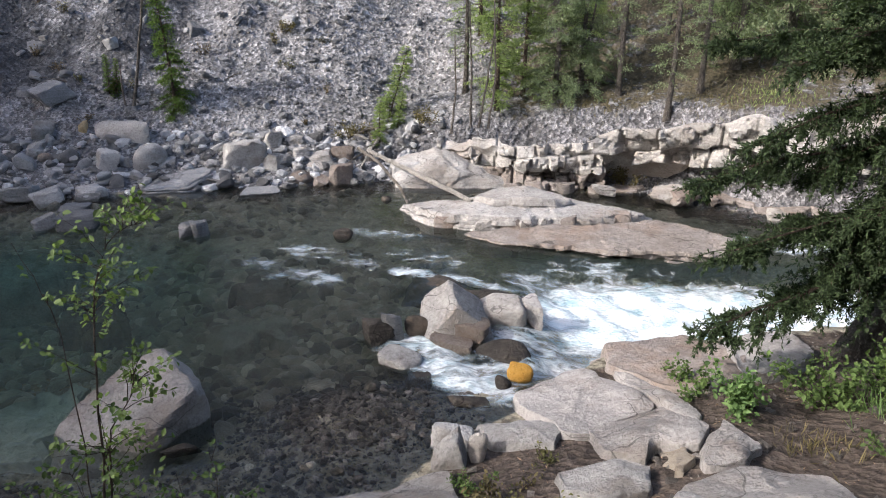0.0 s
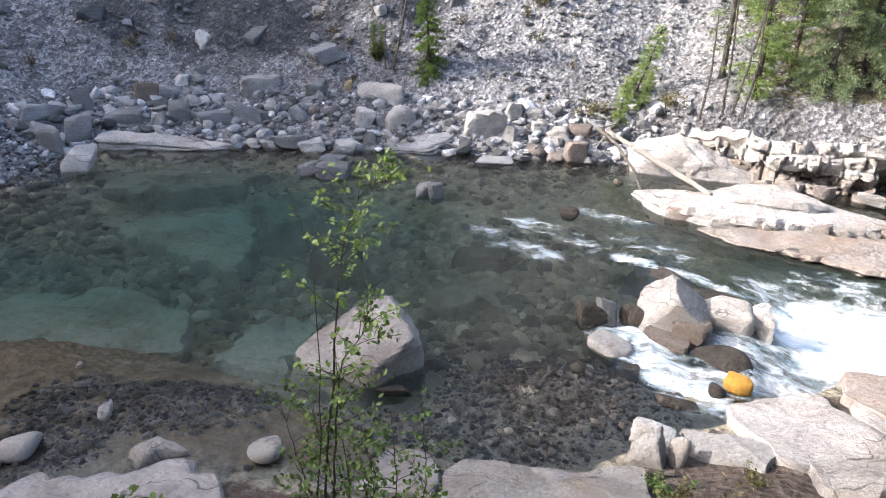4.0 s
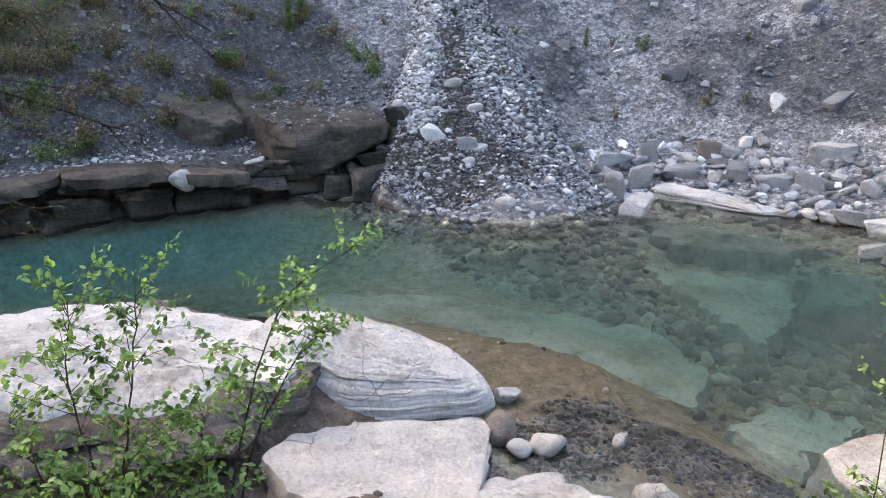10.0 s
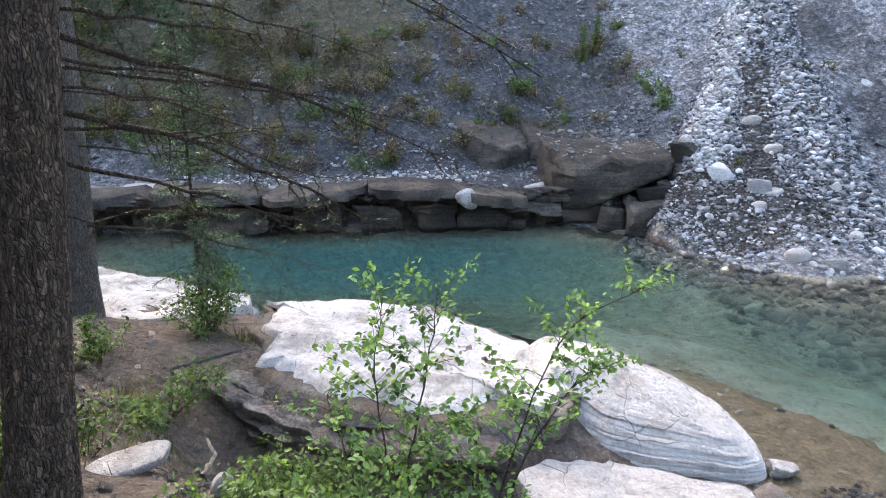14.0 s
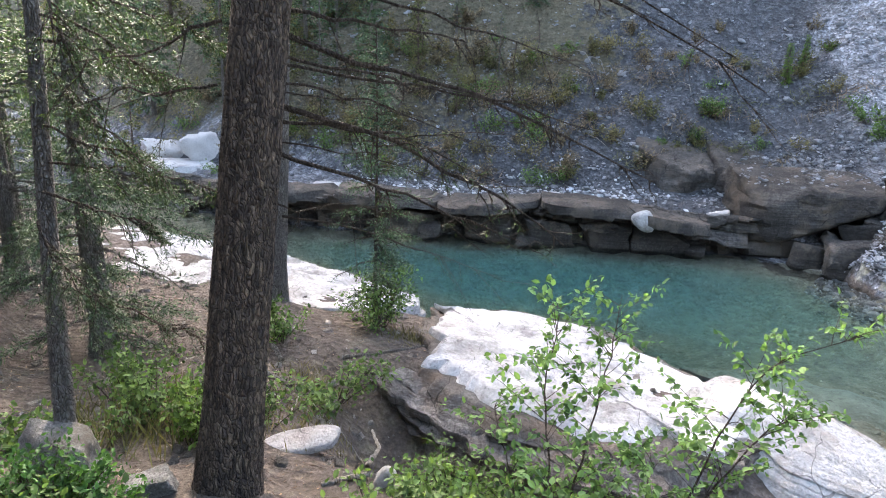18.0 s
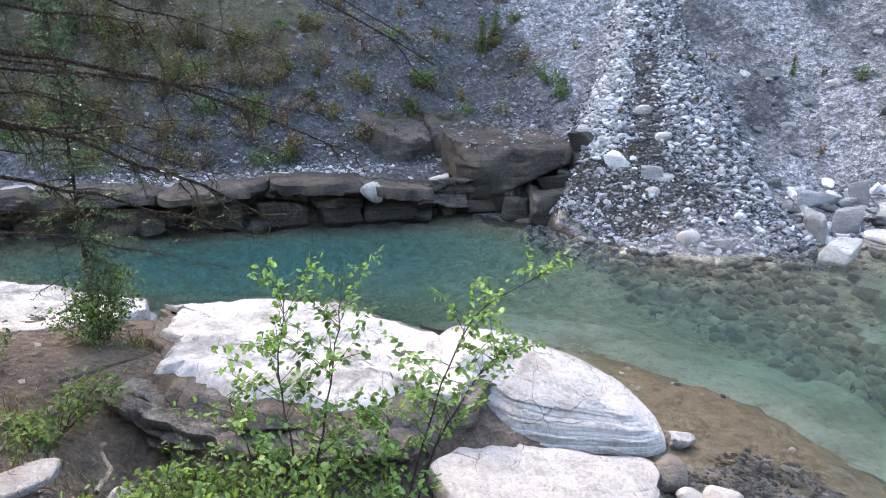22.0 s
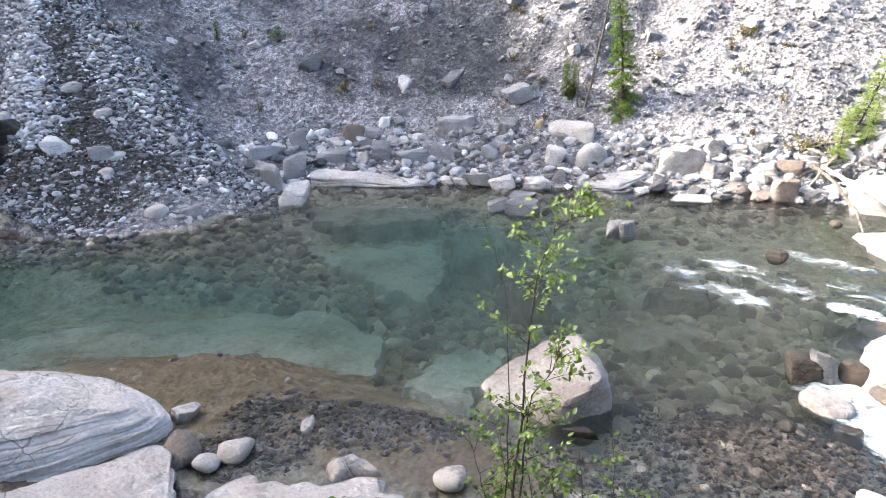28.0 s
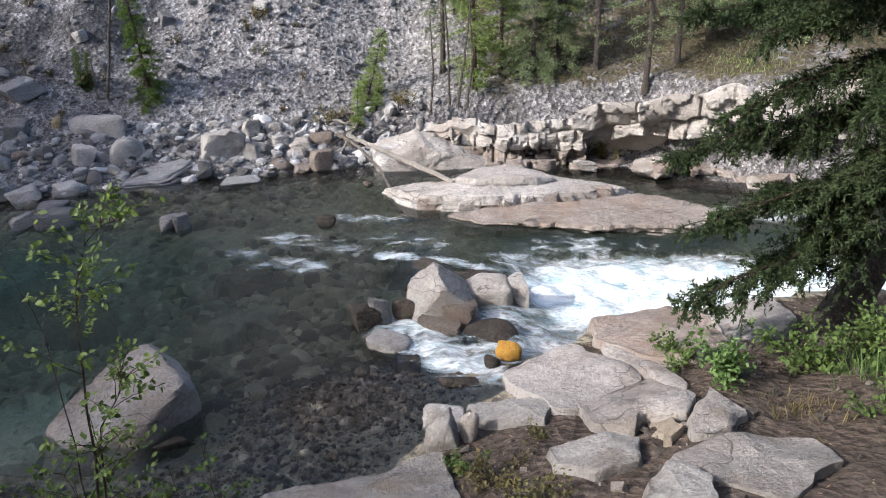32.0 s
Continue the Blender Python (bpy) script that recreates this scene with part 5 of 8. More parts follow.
shelf("rock_shelf", [(0.6, 13.75), (1.3, 13.15), (2.3, 12.8), (3.4, 12.45), (4.7, 12.3), (5.7, 12.45), (6.6, 12.75), (6.1, 13.3), (5.5, 13.8), (4.7, 14.2), (3.1, 13.95), (1.6, 13.95)],
      [0.02, 0.04, 0.10, 0.16, 0.17, 0.14, 0.06, 0.18, 0.22, 0.24, 0.2, 0.1], -0.8, 17, "ledge_pink", "low pinkish-white rock shelf beside the rapids", layers=3, ledge=0.13, dome=0.03, tilt_wave=0.05, points=240, terrace=0.12, power=1.0, foot=-0.10, skirt=-0.25, groove=0.08, slot=0.15)
shelf("rock_shelf", [(-0.2, 12.2), (0.9, 11.1), (1.7, 10.6), (1.6, 10.0), (0.6, 10.2), (-0.3, 11.2)],
      [-0.08, -0.02, 0.06, 0.05, 0.02, -0.06], -0.5, 18, "ledge_dark", "dark wet rock sill just under the water", layers=2, ledge=0.08, dome=0.02, foot=-0.3)
shelf("rock_shelf", [(-13.9, 13.9), (-12.3, 14.3), (-10.6, 14.9), (-11.0, 14.3), (-12.4, 13.7), (-13.6, 13.2)],
      [0.32, 0.3, 0.1, 0.06, 0.22, 0.3], -0.2, 19, "layer_rock", "long pale layered rock at the waterline", layers=4, ledge=0.07, dome=0.03)
shelf("rock_shelf", [(-7.0, 16.9), (-5.6, 17.3), (-5.3, 17.0), (-5.9, 16.4), (-6.9, 16.2)],
      [0.2, 0.45, 0.4, 0.12, 0.08], -0.15, 20, "slate", "tilted grey layered slab at the waterline", layers=4, ledge=0.08, dome=0.02, points=90)


def flagstone(outline, tops, foot, mat, label):
    """A flat slab of the shore, fitted close to its neighbours."""
    made[0] += 1
    ring = np.array(outline)
    outline = ring.mean(0) + (ring - ring.mean(0)) * 1.06
    return shelf("rock_slab", outline, tops, foot - 0.2, 700 + made[0], mat, label, layers=1, ledge=0.05, rings=9, points=120, dome=0.015, tilt_wave=0.05, terrace=0.05, groove=0.02, foot=foot, category="rock", group="slabs of the near shore")


flagstone([(2.60, 8.98), (3.80, 9.28), (4.33, 8.43), (3.99, 7.46), (3.28, 7.05), (2.86, 7.37), (2.44, 8.26)], [0.09, 0.10, 0.29, 0.51, 0.56, 0.42, 0.18], -0.14, "ledge_pink", "broad reddish-grey slab sloping into the rapids")
flagstone([(2.51, 8.28), (2.94, 7.52), (3.03, 6.46), (2.87, 6.26), (2.62, 7.15), (2.48, 7.85)], [0.15, 0.36, 0.61, 0.63, 0.42, 0.21], -0.03, "low_rock", "narrow pale strip of slab below the reddish one")
flagstone([(1.15, 7.71), (2.10, 8.19), (2.61, 7.20), (2.63, 6.91), (2.05, 6.51), (1.78, 6.31), (1.57, 6.36), (1.19, 7.40)], [0.05, 0.14, 0.43, 0.43, 0.45, 0.48, 0.48, 0.12], -0.17, "low_rock", "broad smooth pale slab at the water's edge")
flagstone([(0.64, 6.99), (1.59, 6.88), (1.60, 6.45), (1.46, 6.13), (0.76, 6.49)], [0.12, 0.30, 0.43, 0.45, 0.18], -0.08, "boulder", "flat blue-grey slab at the water's edge")
flagstone([(1.80, 6.45), (2.72, 6.84), (2.90, 5.98), (2.65, 5.55), (2.31, 5.76), (2.14, 5.48), (1.80, 5.78)], [0.45, 0.48, 0.84, 0.91, 0.74, 0.79, 0.66], 0.24, "low_rock", "flat grey slab set in the near shore")
# sun patch on the bank, made as a slab in a lighter colour
flagstone([(2.29, 5.82), (2.62, 5.89), (2.57, 5.28), (2.27, 5.06), (2.15, 5.43)], [0.69, 0.74, 0.97, 0.93, 0.79], 0.52, "tan_slab", "patch of sun made as a small tan slab among grey ones")
flagstone([(1.31, 5.49), (1.88, 5.65), (2.20, 5.38), (2.05, 4.97), (1.59, 4.80), (1.27, 5.10)], [0.67, 0.72, 0.84, 0.90, 0.89, 0.75], 0.47, "boulder", "cracked grey slab in the earth bank")
flagstone([(2.67, 5.60), (3.05, 6.11), (3.17, 5.48), (2.86, 5.14), (2.51, 5.12)], [0.91, 0.85, 0.97, 1.05, 1.03], 0.65, "low_rock", "pale worn slab in the earth bank")
flagstone([(1.92, 4.58), (2.17, 4.73), (2.32, 4.33), (2.19, 3.92), (1.92, 3.75), (1.71, 4.07)], [1.08, 1.10, 1.30, 1.43, 1.46, 1.26], 0.82, "boulder", "blue-grey rock half buried in earth")
flagstone([(2.22, 4.91), (2.79, 5.06), (3.50, 5.04), (3.40, 4.41), (2.69, 3.97), (2.29, 4.37)], [1.00, 1.08, 1.02, 1.28, 1.37, 1.21], 0.82, "low_rock", "broad rough slab trodden into the earth bank")
flagstone([(4.19, 8.88), (5.31, 9.37), (5.18, 8.24), (4.39, 7.54), (3.84, 7.37)], [0.23, 0.18, 0.40, 0.50, 0.56], -0.07, "low_rock", "pale rough slab beside the rapids")
flagstone([(-2.28, 4.72), (-2.24, 5.59), (-1.82, 5.75), (-1.49, 5.51), (-1.32, 4.85)], [0.16, 0.06, 0.04, 0.04, 0.25], -0.17, "low_rock", "pale flat slab at the near shore")
flagstone([(-1.36, 4.85), (-1.50, 5.51), (-1.43, 5.71), (-0.31, 5.96), (0.34, 6.13), (0.46, 5.02)], [0.24, 0.04, 0.04, 0.04, 0.17, 0.50], -0.17, "low_rock", "broad pale flat slab at the near shore")
flagstone([(-4.62, 4.52), (-4.48, 4.80), (-4.25, 4.86), (-4.05, 4.78), (-4.25, 4.60), (-4.42, 4.40)], [0.06, 0.07, 0.08, 0.05, 0.06, 0.05], -0.17, "low_rock", "pale slab breaking the brown shallows")

# slabs of the river bed, under water
for outline, top, mat, label in (
        ([(-13.0, 3.9), (-12.3, 5.3), (-11.2, 6.5), (-9.8, 7.6), (-8.4, 8.55), (-7.4, 8.5), (-6.7, 8.2), (-6.0, 7.6), (-5.85, 7.05), (-6.5, 6.3), (-7.5, 6.1), (-8.8, 5.7), (-10.2, 4.7), (-11.6, 3.0), (-12.8, 1.8)], -0.56, "silt_slab", "broad pale silt-covered slab lying under water"),
        ([(-10.8, 10.1), (-9.5, 11.4), (-8.5, 12.0), (-7.5, 11.1), (-6.75, 10.1), (-6.6, 9.25), (-8.2, 9.5)], -0.42, "silt_slab", "long angular slab lying under water"),
        ([(-8.4, 11.9), (-8.2, 13.2), (-7.3, 13.6), (-6.5, 12.7), (-6.6, 11.2), (-7.4, 10.95)], -0.25, "bed_slab", "rounded olive slab lying under water"),
        ([(-5.4, 6.65), (-5.5, 7.6), (-5.1, 8.4), (-4.45, 8.75), (-4.15, 7.5), (-4.05, 6.6), (-4.7, 6.6)], -0.36, "silt_slab", "pale flat slab lying under water"),
        ([(-6.2, 10.6), (-5.8, 11.5), (-5.1, 11.2), (-4.7, 10.3), (-5.35, 9.85)], -0.28, "ledge_brown", "dark slab lying under water"),
        ([(-12.7, 11.8), (-11.1, 13.9), (-8.7, 14.0), (-9.1, 12.7), (-10.9, 11.1)], -0.22, "bed_slab", "broad brownish slab lying in the shallows"),
        ([(-3.4, 9.6), (-2.9, 10.4), (-2.1, 10.3), (-2.0, 9.6), (-2.7, 9.2)], -0.26, "bed_slab", "brown slab lying under water"),
        ([(-3.7, 11.3), (-3.2, 12.2), (-2.3, 12.1), (-2.2, 11.3), (-3.0, 10.9)], -0.24, "ledge_brown", "dark rock lying under water")):
    made[0] += 1
    shelf("river_bed_slab", outline, [top] * len(outline), top - 0.9, 740 + made[0], mat, label, layers=1, ledge=0.22, rings=20, points=160, dome=0.01, tilt_wave=0.07, flakes=0.02, terrace=0.08, groove=0.02, foot=top - 0.35, category="rock", group="slabs of the river bed")

# ---- cliff ledges of stacked blocks ----
def cliff_block(x, y, z, width, depth, height, turn, mat, label, seed, parent):
    v, f = cut_block(4 if width > 0.9 else 3, 14.0, seed, 0.10, 2)
    data = fast_mesh("block", v * np.array([width, depth, height]) / 2, f, MAT[mat], True)
    data.set_sharp_from_angle(angle=radians(36))
    ob = attach("block", data, parent, label)
    r = np.random.RandomState(seed)
    ob.matrix_basis = pose(x, y, z, r.uniform(-5, 5), r.uniform(-5, 5), turn + r.uniform(-9, 9))
    return ob


def along(line, s):
    far = np.concatenate([[0], np.cumsum(np.hypot(*np.diff(line, axis=0).T))])
    return np.array([np.interp(s, far, line[:, 0]), np.interp(s, far, line[:, 1])]), far[-1]


def facet(place):
    """Broken facets: each cell of stone stands out by its own amount and leans its own way."""
    far, points = noise.voronoi(place)
    own, way = noise.cell(points[0] * 31.7), noise.cell_vector(points[0] * 17.3)
    return own - 0.5 + (place - points[0]).dot(way - Vector((0.5, 0.5, 0.5))) * 1.6 - 0.6 * max(0.0, 0.10 - (far[1] - far[0])) * 8


def cliff(line, heights, layers, label, seed, inward, deep=0.9, foot=-0.3, group="rock ledges", step=0.055, wavy=0.09, jag=0.15):
    """A jointed, craggy rock step along a line. layers: share of the height, least and most block width, how far it stands out, its stone."""
    r = np.random.RandomState(seed)
    line = np.asarray(line, float)
    total = along(line, 0)[1]
    s = np.arange(0, total, step)
    far = np.concatenate([[0], np.cumsum(np.hypot(*np.diff(line, axis=0).T))])
    x, y = np.interp(s, far, line[:, 0]), np.interp(s, far, line[:, 1])
    top = np.interp(s, np.linspace(0, total, len(heights)), heights)
    nx, ny = inward
    base = thing("rock_ledge", label, "cliff", group)
    below, lift = 0.0, np.zeros(len(s))
    for number, (share, least, most, proud, mat) in enumerate(layers):
        edges = np.cumsum(r.uniform(least, most, int(total / least) + 3)) - r.uniform(0, most)
        slope = r.normal(0, 0.22, len(edges))
        count = len(edges) + 1
        own, tilt, turn_, cap = r.uniform(-jag, jag, count), r.normal(0, 0.14, count), r.normal(0, 0.14, count), r.uniform(-0.07, 0.07, count)
        cell0 = np.searchsorted(edges, s)
        lo = foot + (top - foot) * below + lift
        lift = cap[cell0] + wavy * waves(s, s * 0.1, 1.7, seed + 70 + number)
        for _ in range(1):
            lift = (np.roll(lift, 1) + 2 * lift + np.roll(lift, -1)) / 4
        hi = foot + (top - foot) * (below + share) + lift
        rows = []
        parts_up = (0.0, 0.05, 0.14, 0.26, 0.38, 0.5, 0.62, 0.74, 0.85, 0.94, 1.0)
        for k, u in enumerate(parts_up):
            shifted = edges + slope * (u - 0.5) * share * 1.2
            away = np.abs(s[:, None] - shifted[None]).min(1)
            cell = np.searchsorted(shifted, s)
            centre = np.interp(cell, np.arange(1, len(edges)), (edges[1:] + edges[:-1]) / 2)
            z = lo + (hi - lo) * u
            crag = np.array([noise.fractal(Vector((px_ * 1.5, py_ * 1.5, pz_ * 2.2 + seed)), 0.8, 2.1, 5) for px_, py_, pz_ in zip(x, y, z)])
            chip = np.array([facet(Vector((px_ * 1.7, py_ * 1.7 + 0.4 * c_, pz_ * 2.1 + 0.3 * px_ + 0.3 * c_ + seed))) for px_, py_, pz_, c_ in zip(x, y, z, crag)])
            edge_back = (0.09, 0.015, 0, 0, 0, 0, 0, 0, 0, 0.012, 0.05)[k]
            push = proud + own[cell] + tilt[cell] * (u - 0.5) + turn_[cell] * np.clip(s - centre, -1, 1) - edge_back - 0.16 * np.exp(-(away / 0.035) ** 2) + 0.10 * crag + 0.14 * chip
            rows.append(np.stack([x - nx * push, y - ny * push, z + 0.03 * crag], -1))
        if number == len(layers) - 1:
            for u in (0.15, 0.35, 0.6, 0.8, 1.0):
                gx_, gy_ = x + nx * deep * u, y + ny * deep * u
                rows.append(np.stack([gx_, gy_, rows[10][:, 2] * (1 - u) + (ground_z(gx_, gy_) - 0.10) * u + 0.06 * waves(gx_, gy_, 0.6, seed + 30) * (u < 1)], -1))
        else:
            rows.append(rows[-1] + np.array([nx * 0.5, ny * 0.5, 0.0]))
        if number:
            rows.insert(0, rows[0] + np.array([nx * 0.6, ny * 0.6, 0.0]))
        index = np.arange(len(s) * len(rows)).reshape(len(rows), len(s))
        faces = np.stack([index[:-1, :-1], index[:-1, 1:], index[1:, 1:], index[1:, :-1]], -1).reshape(-1, 4)
        data = fast_mesh("bed", np.concatenate(rows), faces, MAT[mat], True)
        data.set_sharp_from_angle(angle=radians(22))
        attach("bed", data, base)
        below += share
    return base


def loose_blocks(base, line, count, z0, z1, sizes, mats, seed, inward, out):
    """Single blocks standing proud of a cliff or lying at its foot."""
    r = np.random.RandomState(seed)
    total = along(np.asarray(line, float), 0)[1]
    for k in range(count):
        (x, y), _ = along(np.asarray(line, float), total * (k + r.uniform(0.2, 0.8)) / count)
        w = r.uniform(*sizes)
        push = r.uniform(*out)
        h = w * r.uniform(0.4, 0.8)
        cliff_block(x - inward[0] * push, y - inward[1] * push, r.uniform(z0, z1), w, w * r.uniform(0.7, 1.0), h, r.uniform(-25, 25), mats[k % len(mats)], "", r.randint(1, 90), base)


ONE = [(0.1, 18.3), (1.0, 17.95), (1.9, 17.5), (2.8, 17.3), (3.6, 17.2), (4.35, 17.05)]
TWO = [(4.1, 17.2), (5.3, 16.85), (6.3, 16.35), (7.6, 15.55), (10.5, 14.5), (15, 13.9)]
THREE = [(-18.7, 5.6), (-19.0, 3.5), (-19.2, 1.0), (-19.4, -2.5), (-19.5, -8), (-20.8, -13), (-23, -18)]
first_cliff = cliff(ONE, (0.9, 1.0, 1.12, 1.3), ((0.30, 0.12, 0.45, 0.16, "ledge_pink"), (0.20, 0.12, 0.5, 0.02, "ledge_pink"), (0.28, 0.12, 0.5, 0.10, "ledge_pale"), (0.22, 0.25, 0.9, -0.02, "ledge_pale")), "jointed whitish limestone ledge along the far shore", 31, (0.12, 0.99), jag=0.2, wavy=0.07)
loose_blocks(first_cliff, ONE, 7, 0.0, 0.12, (0.3, 0.6), ("ledge_pink",), 61, (0.12, 0.99), (0.05, 0.35))
# recessed second bed is dark: the recess's shade put into its colour
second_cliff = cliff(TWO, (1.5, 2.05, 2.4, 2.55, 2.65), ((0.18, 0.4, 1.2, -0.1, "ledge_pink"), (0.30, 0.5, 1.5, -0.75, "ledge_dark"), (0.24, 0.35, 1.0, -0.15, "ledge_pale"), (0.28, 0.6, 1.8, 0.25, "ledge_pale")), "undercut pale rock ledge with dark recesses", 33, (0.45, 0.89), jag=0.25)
loose_blocks(second_cliff, TWO, 7, 0.0, 0.2, (0.4, 0.8), ("ledge_pale", "ledge_pink"), 62, (0.45, 0.89), (0.1, 0.5))
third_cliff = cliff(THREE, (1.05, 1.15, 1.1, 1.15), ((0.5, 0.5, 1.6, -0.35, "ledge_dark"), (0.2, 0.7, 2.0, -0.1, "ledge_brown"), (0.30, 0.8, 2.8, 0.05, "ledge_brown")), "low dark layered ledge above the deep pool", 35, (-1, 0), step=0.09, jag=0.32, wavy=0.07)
loose_blocks(third_cliff, THREE, 6, 0.0, 0.2, (0.5, 0.9), ("ledge_dark", "ledge_brown", "ledge_brown"), 63, (-1, 0), (0.0, 0.25))
block_rock("rock", [(0.32, -0.1, 1, 0.48), (-0.3, -0.2, 0.93, 0.62), (-1, -0.2, 0, 1.4), (1, -0.1, 0.2, 1.45), (0, -1, 0.12, 0.35), (-0.2, -0.75, 0.65, 0.56), (0, 1, 0, 0.9), (0, 0, -1, 0.5)],
           "ledge_pale", (0.5, 17.5, 0.08), 3, "long whitish wedge of rock sloping into the river", "rock", "far bank rocks", hard=26.0, rough=0.07, seed=71, beds=0.02, level=5)
# broken blocks along the island's front edge
r = np.random.RandomState(72)
for k in range(11):
    u = (k + r.uniform(0.2, 0.8)) / 11
    x = 0.25 + 4.4 * u
    y = float(np.interp(x, (0.1, 1.2, 2.0, 3.3, 4.3, 4.95), (14.3, 14.02, 14.02, 14.15, 14.55, 14.9)))
    w = r.uniform(0.3, 0.62)
    rock("brick", "ledge_pink" if k % 3 == 0 else "ledge_pale", x, y, -0.06, w, r.uniform(0.3, 0.42), r.uniform(0.3, 0.4), r.uniform(-12, 12), "whitish jointed block at the island's broken edge", "island edge blocks")
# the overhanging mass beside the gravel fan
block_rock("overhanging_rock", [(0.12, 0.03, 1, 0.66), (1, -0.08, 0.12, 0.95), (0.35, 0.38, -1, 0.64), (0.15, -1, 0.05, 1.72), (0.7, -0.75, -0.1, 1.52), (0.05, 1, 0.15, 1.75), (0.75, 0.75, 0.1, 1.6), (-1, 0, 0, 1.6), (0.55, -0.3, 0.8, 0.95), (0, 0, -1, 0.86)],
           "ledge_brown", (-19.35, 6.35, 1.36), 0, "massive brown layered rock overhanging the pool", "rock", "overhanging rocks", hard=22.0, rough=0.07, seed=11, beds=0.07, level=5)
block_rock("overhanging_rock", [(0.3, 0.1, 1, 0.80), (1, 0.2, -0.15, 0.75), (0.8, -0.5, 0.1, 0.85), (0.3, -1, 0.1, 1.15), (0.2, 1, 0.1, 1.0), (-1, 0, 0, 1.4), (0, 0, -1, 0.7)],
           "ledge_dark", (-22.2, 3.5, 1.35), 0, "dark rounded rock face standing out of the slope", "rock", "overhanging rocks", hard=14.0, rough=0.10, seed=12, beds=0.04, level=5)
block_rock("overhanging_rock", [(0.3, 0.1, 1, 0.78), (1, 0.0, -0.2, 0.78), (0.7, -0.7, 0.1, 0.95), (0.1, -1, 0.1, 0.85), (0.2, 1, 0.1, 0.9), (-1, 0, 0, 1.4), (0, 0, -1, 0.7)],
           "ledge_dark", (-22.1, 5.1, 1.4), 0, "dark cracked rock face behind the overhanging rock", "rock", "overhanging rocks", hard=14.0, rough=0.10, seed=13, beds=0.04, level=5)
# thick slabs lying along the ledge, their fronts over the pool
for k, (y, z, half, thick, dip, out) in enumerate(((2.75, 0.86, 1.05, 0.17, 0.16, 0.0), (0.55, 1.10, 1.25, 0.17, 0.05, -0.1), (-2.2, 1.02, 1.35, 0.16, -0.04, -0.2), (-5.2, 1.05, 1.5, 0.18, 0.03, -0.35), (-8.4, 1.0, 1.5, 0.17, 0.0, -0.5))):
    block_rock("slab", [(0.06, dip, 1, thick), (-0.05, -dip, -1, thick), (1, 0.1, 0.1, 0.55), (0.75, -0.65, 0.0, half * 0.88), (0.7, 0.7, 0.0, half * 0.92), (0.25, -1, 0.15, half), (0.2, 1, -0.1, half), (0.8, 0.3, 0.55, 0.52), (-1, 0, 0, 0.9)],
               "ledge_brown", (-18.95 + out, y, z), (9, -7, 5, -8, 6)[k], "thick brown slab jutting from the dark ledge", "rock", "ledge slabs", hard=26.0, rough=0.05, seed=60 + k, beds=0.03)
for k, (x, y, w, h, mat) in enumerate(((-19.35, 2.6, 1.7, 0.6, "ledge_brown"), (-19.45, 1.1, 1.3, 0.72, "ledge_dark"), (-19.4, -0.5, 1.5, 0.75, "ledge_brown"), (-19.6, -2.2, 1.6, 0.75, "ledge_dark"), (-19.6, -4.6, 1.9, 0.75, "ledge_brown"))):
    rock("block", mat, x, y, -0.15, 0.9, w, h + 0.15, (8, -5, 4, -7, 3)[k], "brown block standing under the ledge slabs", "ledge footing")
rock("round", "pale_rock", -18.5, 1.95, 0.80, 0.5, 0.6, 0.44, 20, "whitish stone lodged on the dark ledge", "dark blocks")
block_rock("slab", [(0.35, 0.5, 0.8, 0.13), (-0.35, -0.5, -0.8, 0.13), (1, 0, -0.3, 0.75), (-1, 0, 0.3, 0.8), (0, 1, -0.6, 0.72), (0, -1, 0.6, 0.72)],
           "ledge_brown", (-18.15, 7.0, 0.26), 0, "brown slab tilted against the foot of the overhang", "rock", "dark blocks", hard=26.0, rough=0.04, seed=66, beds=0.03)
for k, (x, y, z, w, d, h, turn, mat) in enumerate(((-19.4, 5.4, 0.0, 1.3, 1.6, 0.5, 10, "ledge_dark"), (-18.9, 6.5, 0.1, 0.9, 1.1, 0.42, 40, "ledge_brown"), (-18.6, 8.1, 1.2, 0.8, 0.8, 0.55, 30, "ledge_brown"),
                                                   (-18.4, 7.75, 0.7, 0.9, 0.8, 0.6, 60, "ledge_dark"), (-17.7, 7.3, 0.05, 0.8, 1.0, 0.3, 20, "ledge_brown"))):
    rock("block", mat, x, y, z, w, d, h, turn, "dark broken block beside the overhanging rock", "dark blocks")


# rubble that came to rest on the overhanging mass, and slabs standing in the slopes
r = np.random.RandomState(58)
count = 0
while count < 46:
    x, y = r.uniform(-20, -1), r.uniform(12, 23)
    away = float(line_distance(np.array(x), np.array(y), FAR))
    if not inside(np.array(x), np.array(y), FARLAND) or not 2.6 < away < 7.5 or float(fan_height(x, y)) > float(ground_z(x, y)) - 0.5:
        continue
    w = 0.25 + 0.75 * r.uniform() ** 2.2
    rock("slab" if count % 3 else "block", ("slate", "boulder", "slate", "slate")[count % 4], x, y, float(ground_z(x, y)) - 0.12 * w, w, w * r.uniform(0.5, 0.9), w * r.uniform(0.25, 0.5), r.uniform(0, 180),
         ("dark shale slab standing in the scree", "grey slab half buried in the scree", "dark shale piece in the scree", "dark grey block in the scree")[count % 4], "slabs in the scree", tilt=(r.uniform(-25, 25), r.uniform(-25, 25)))
    count += 1


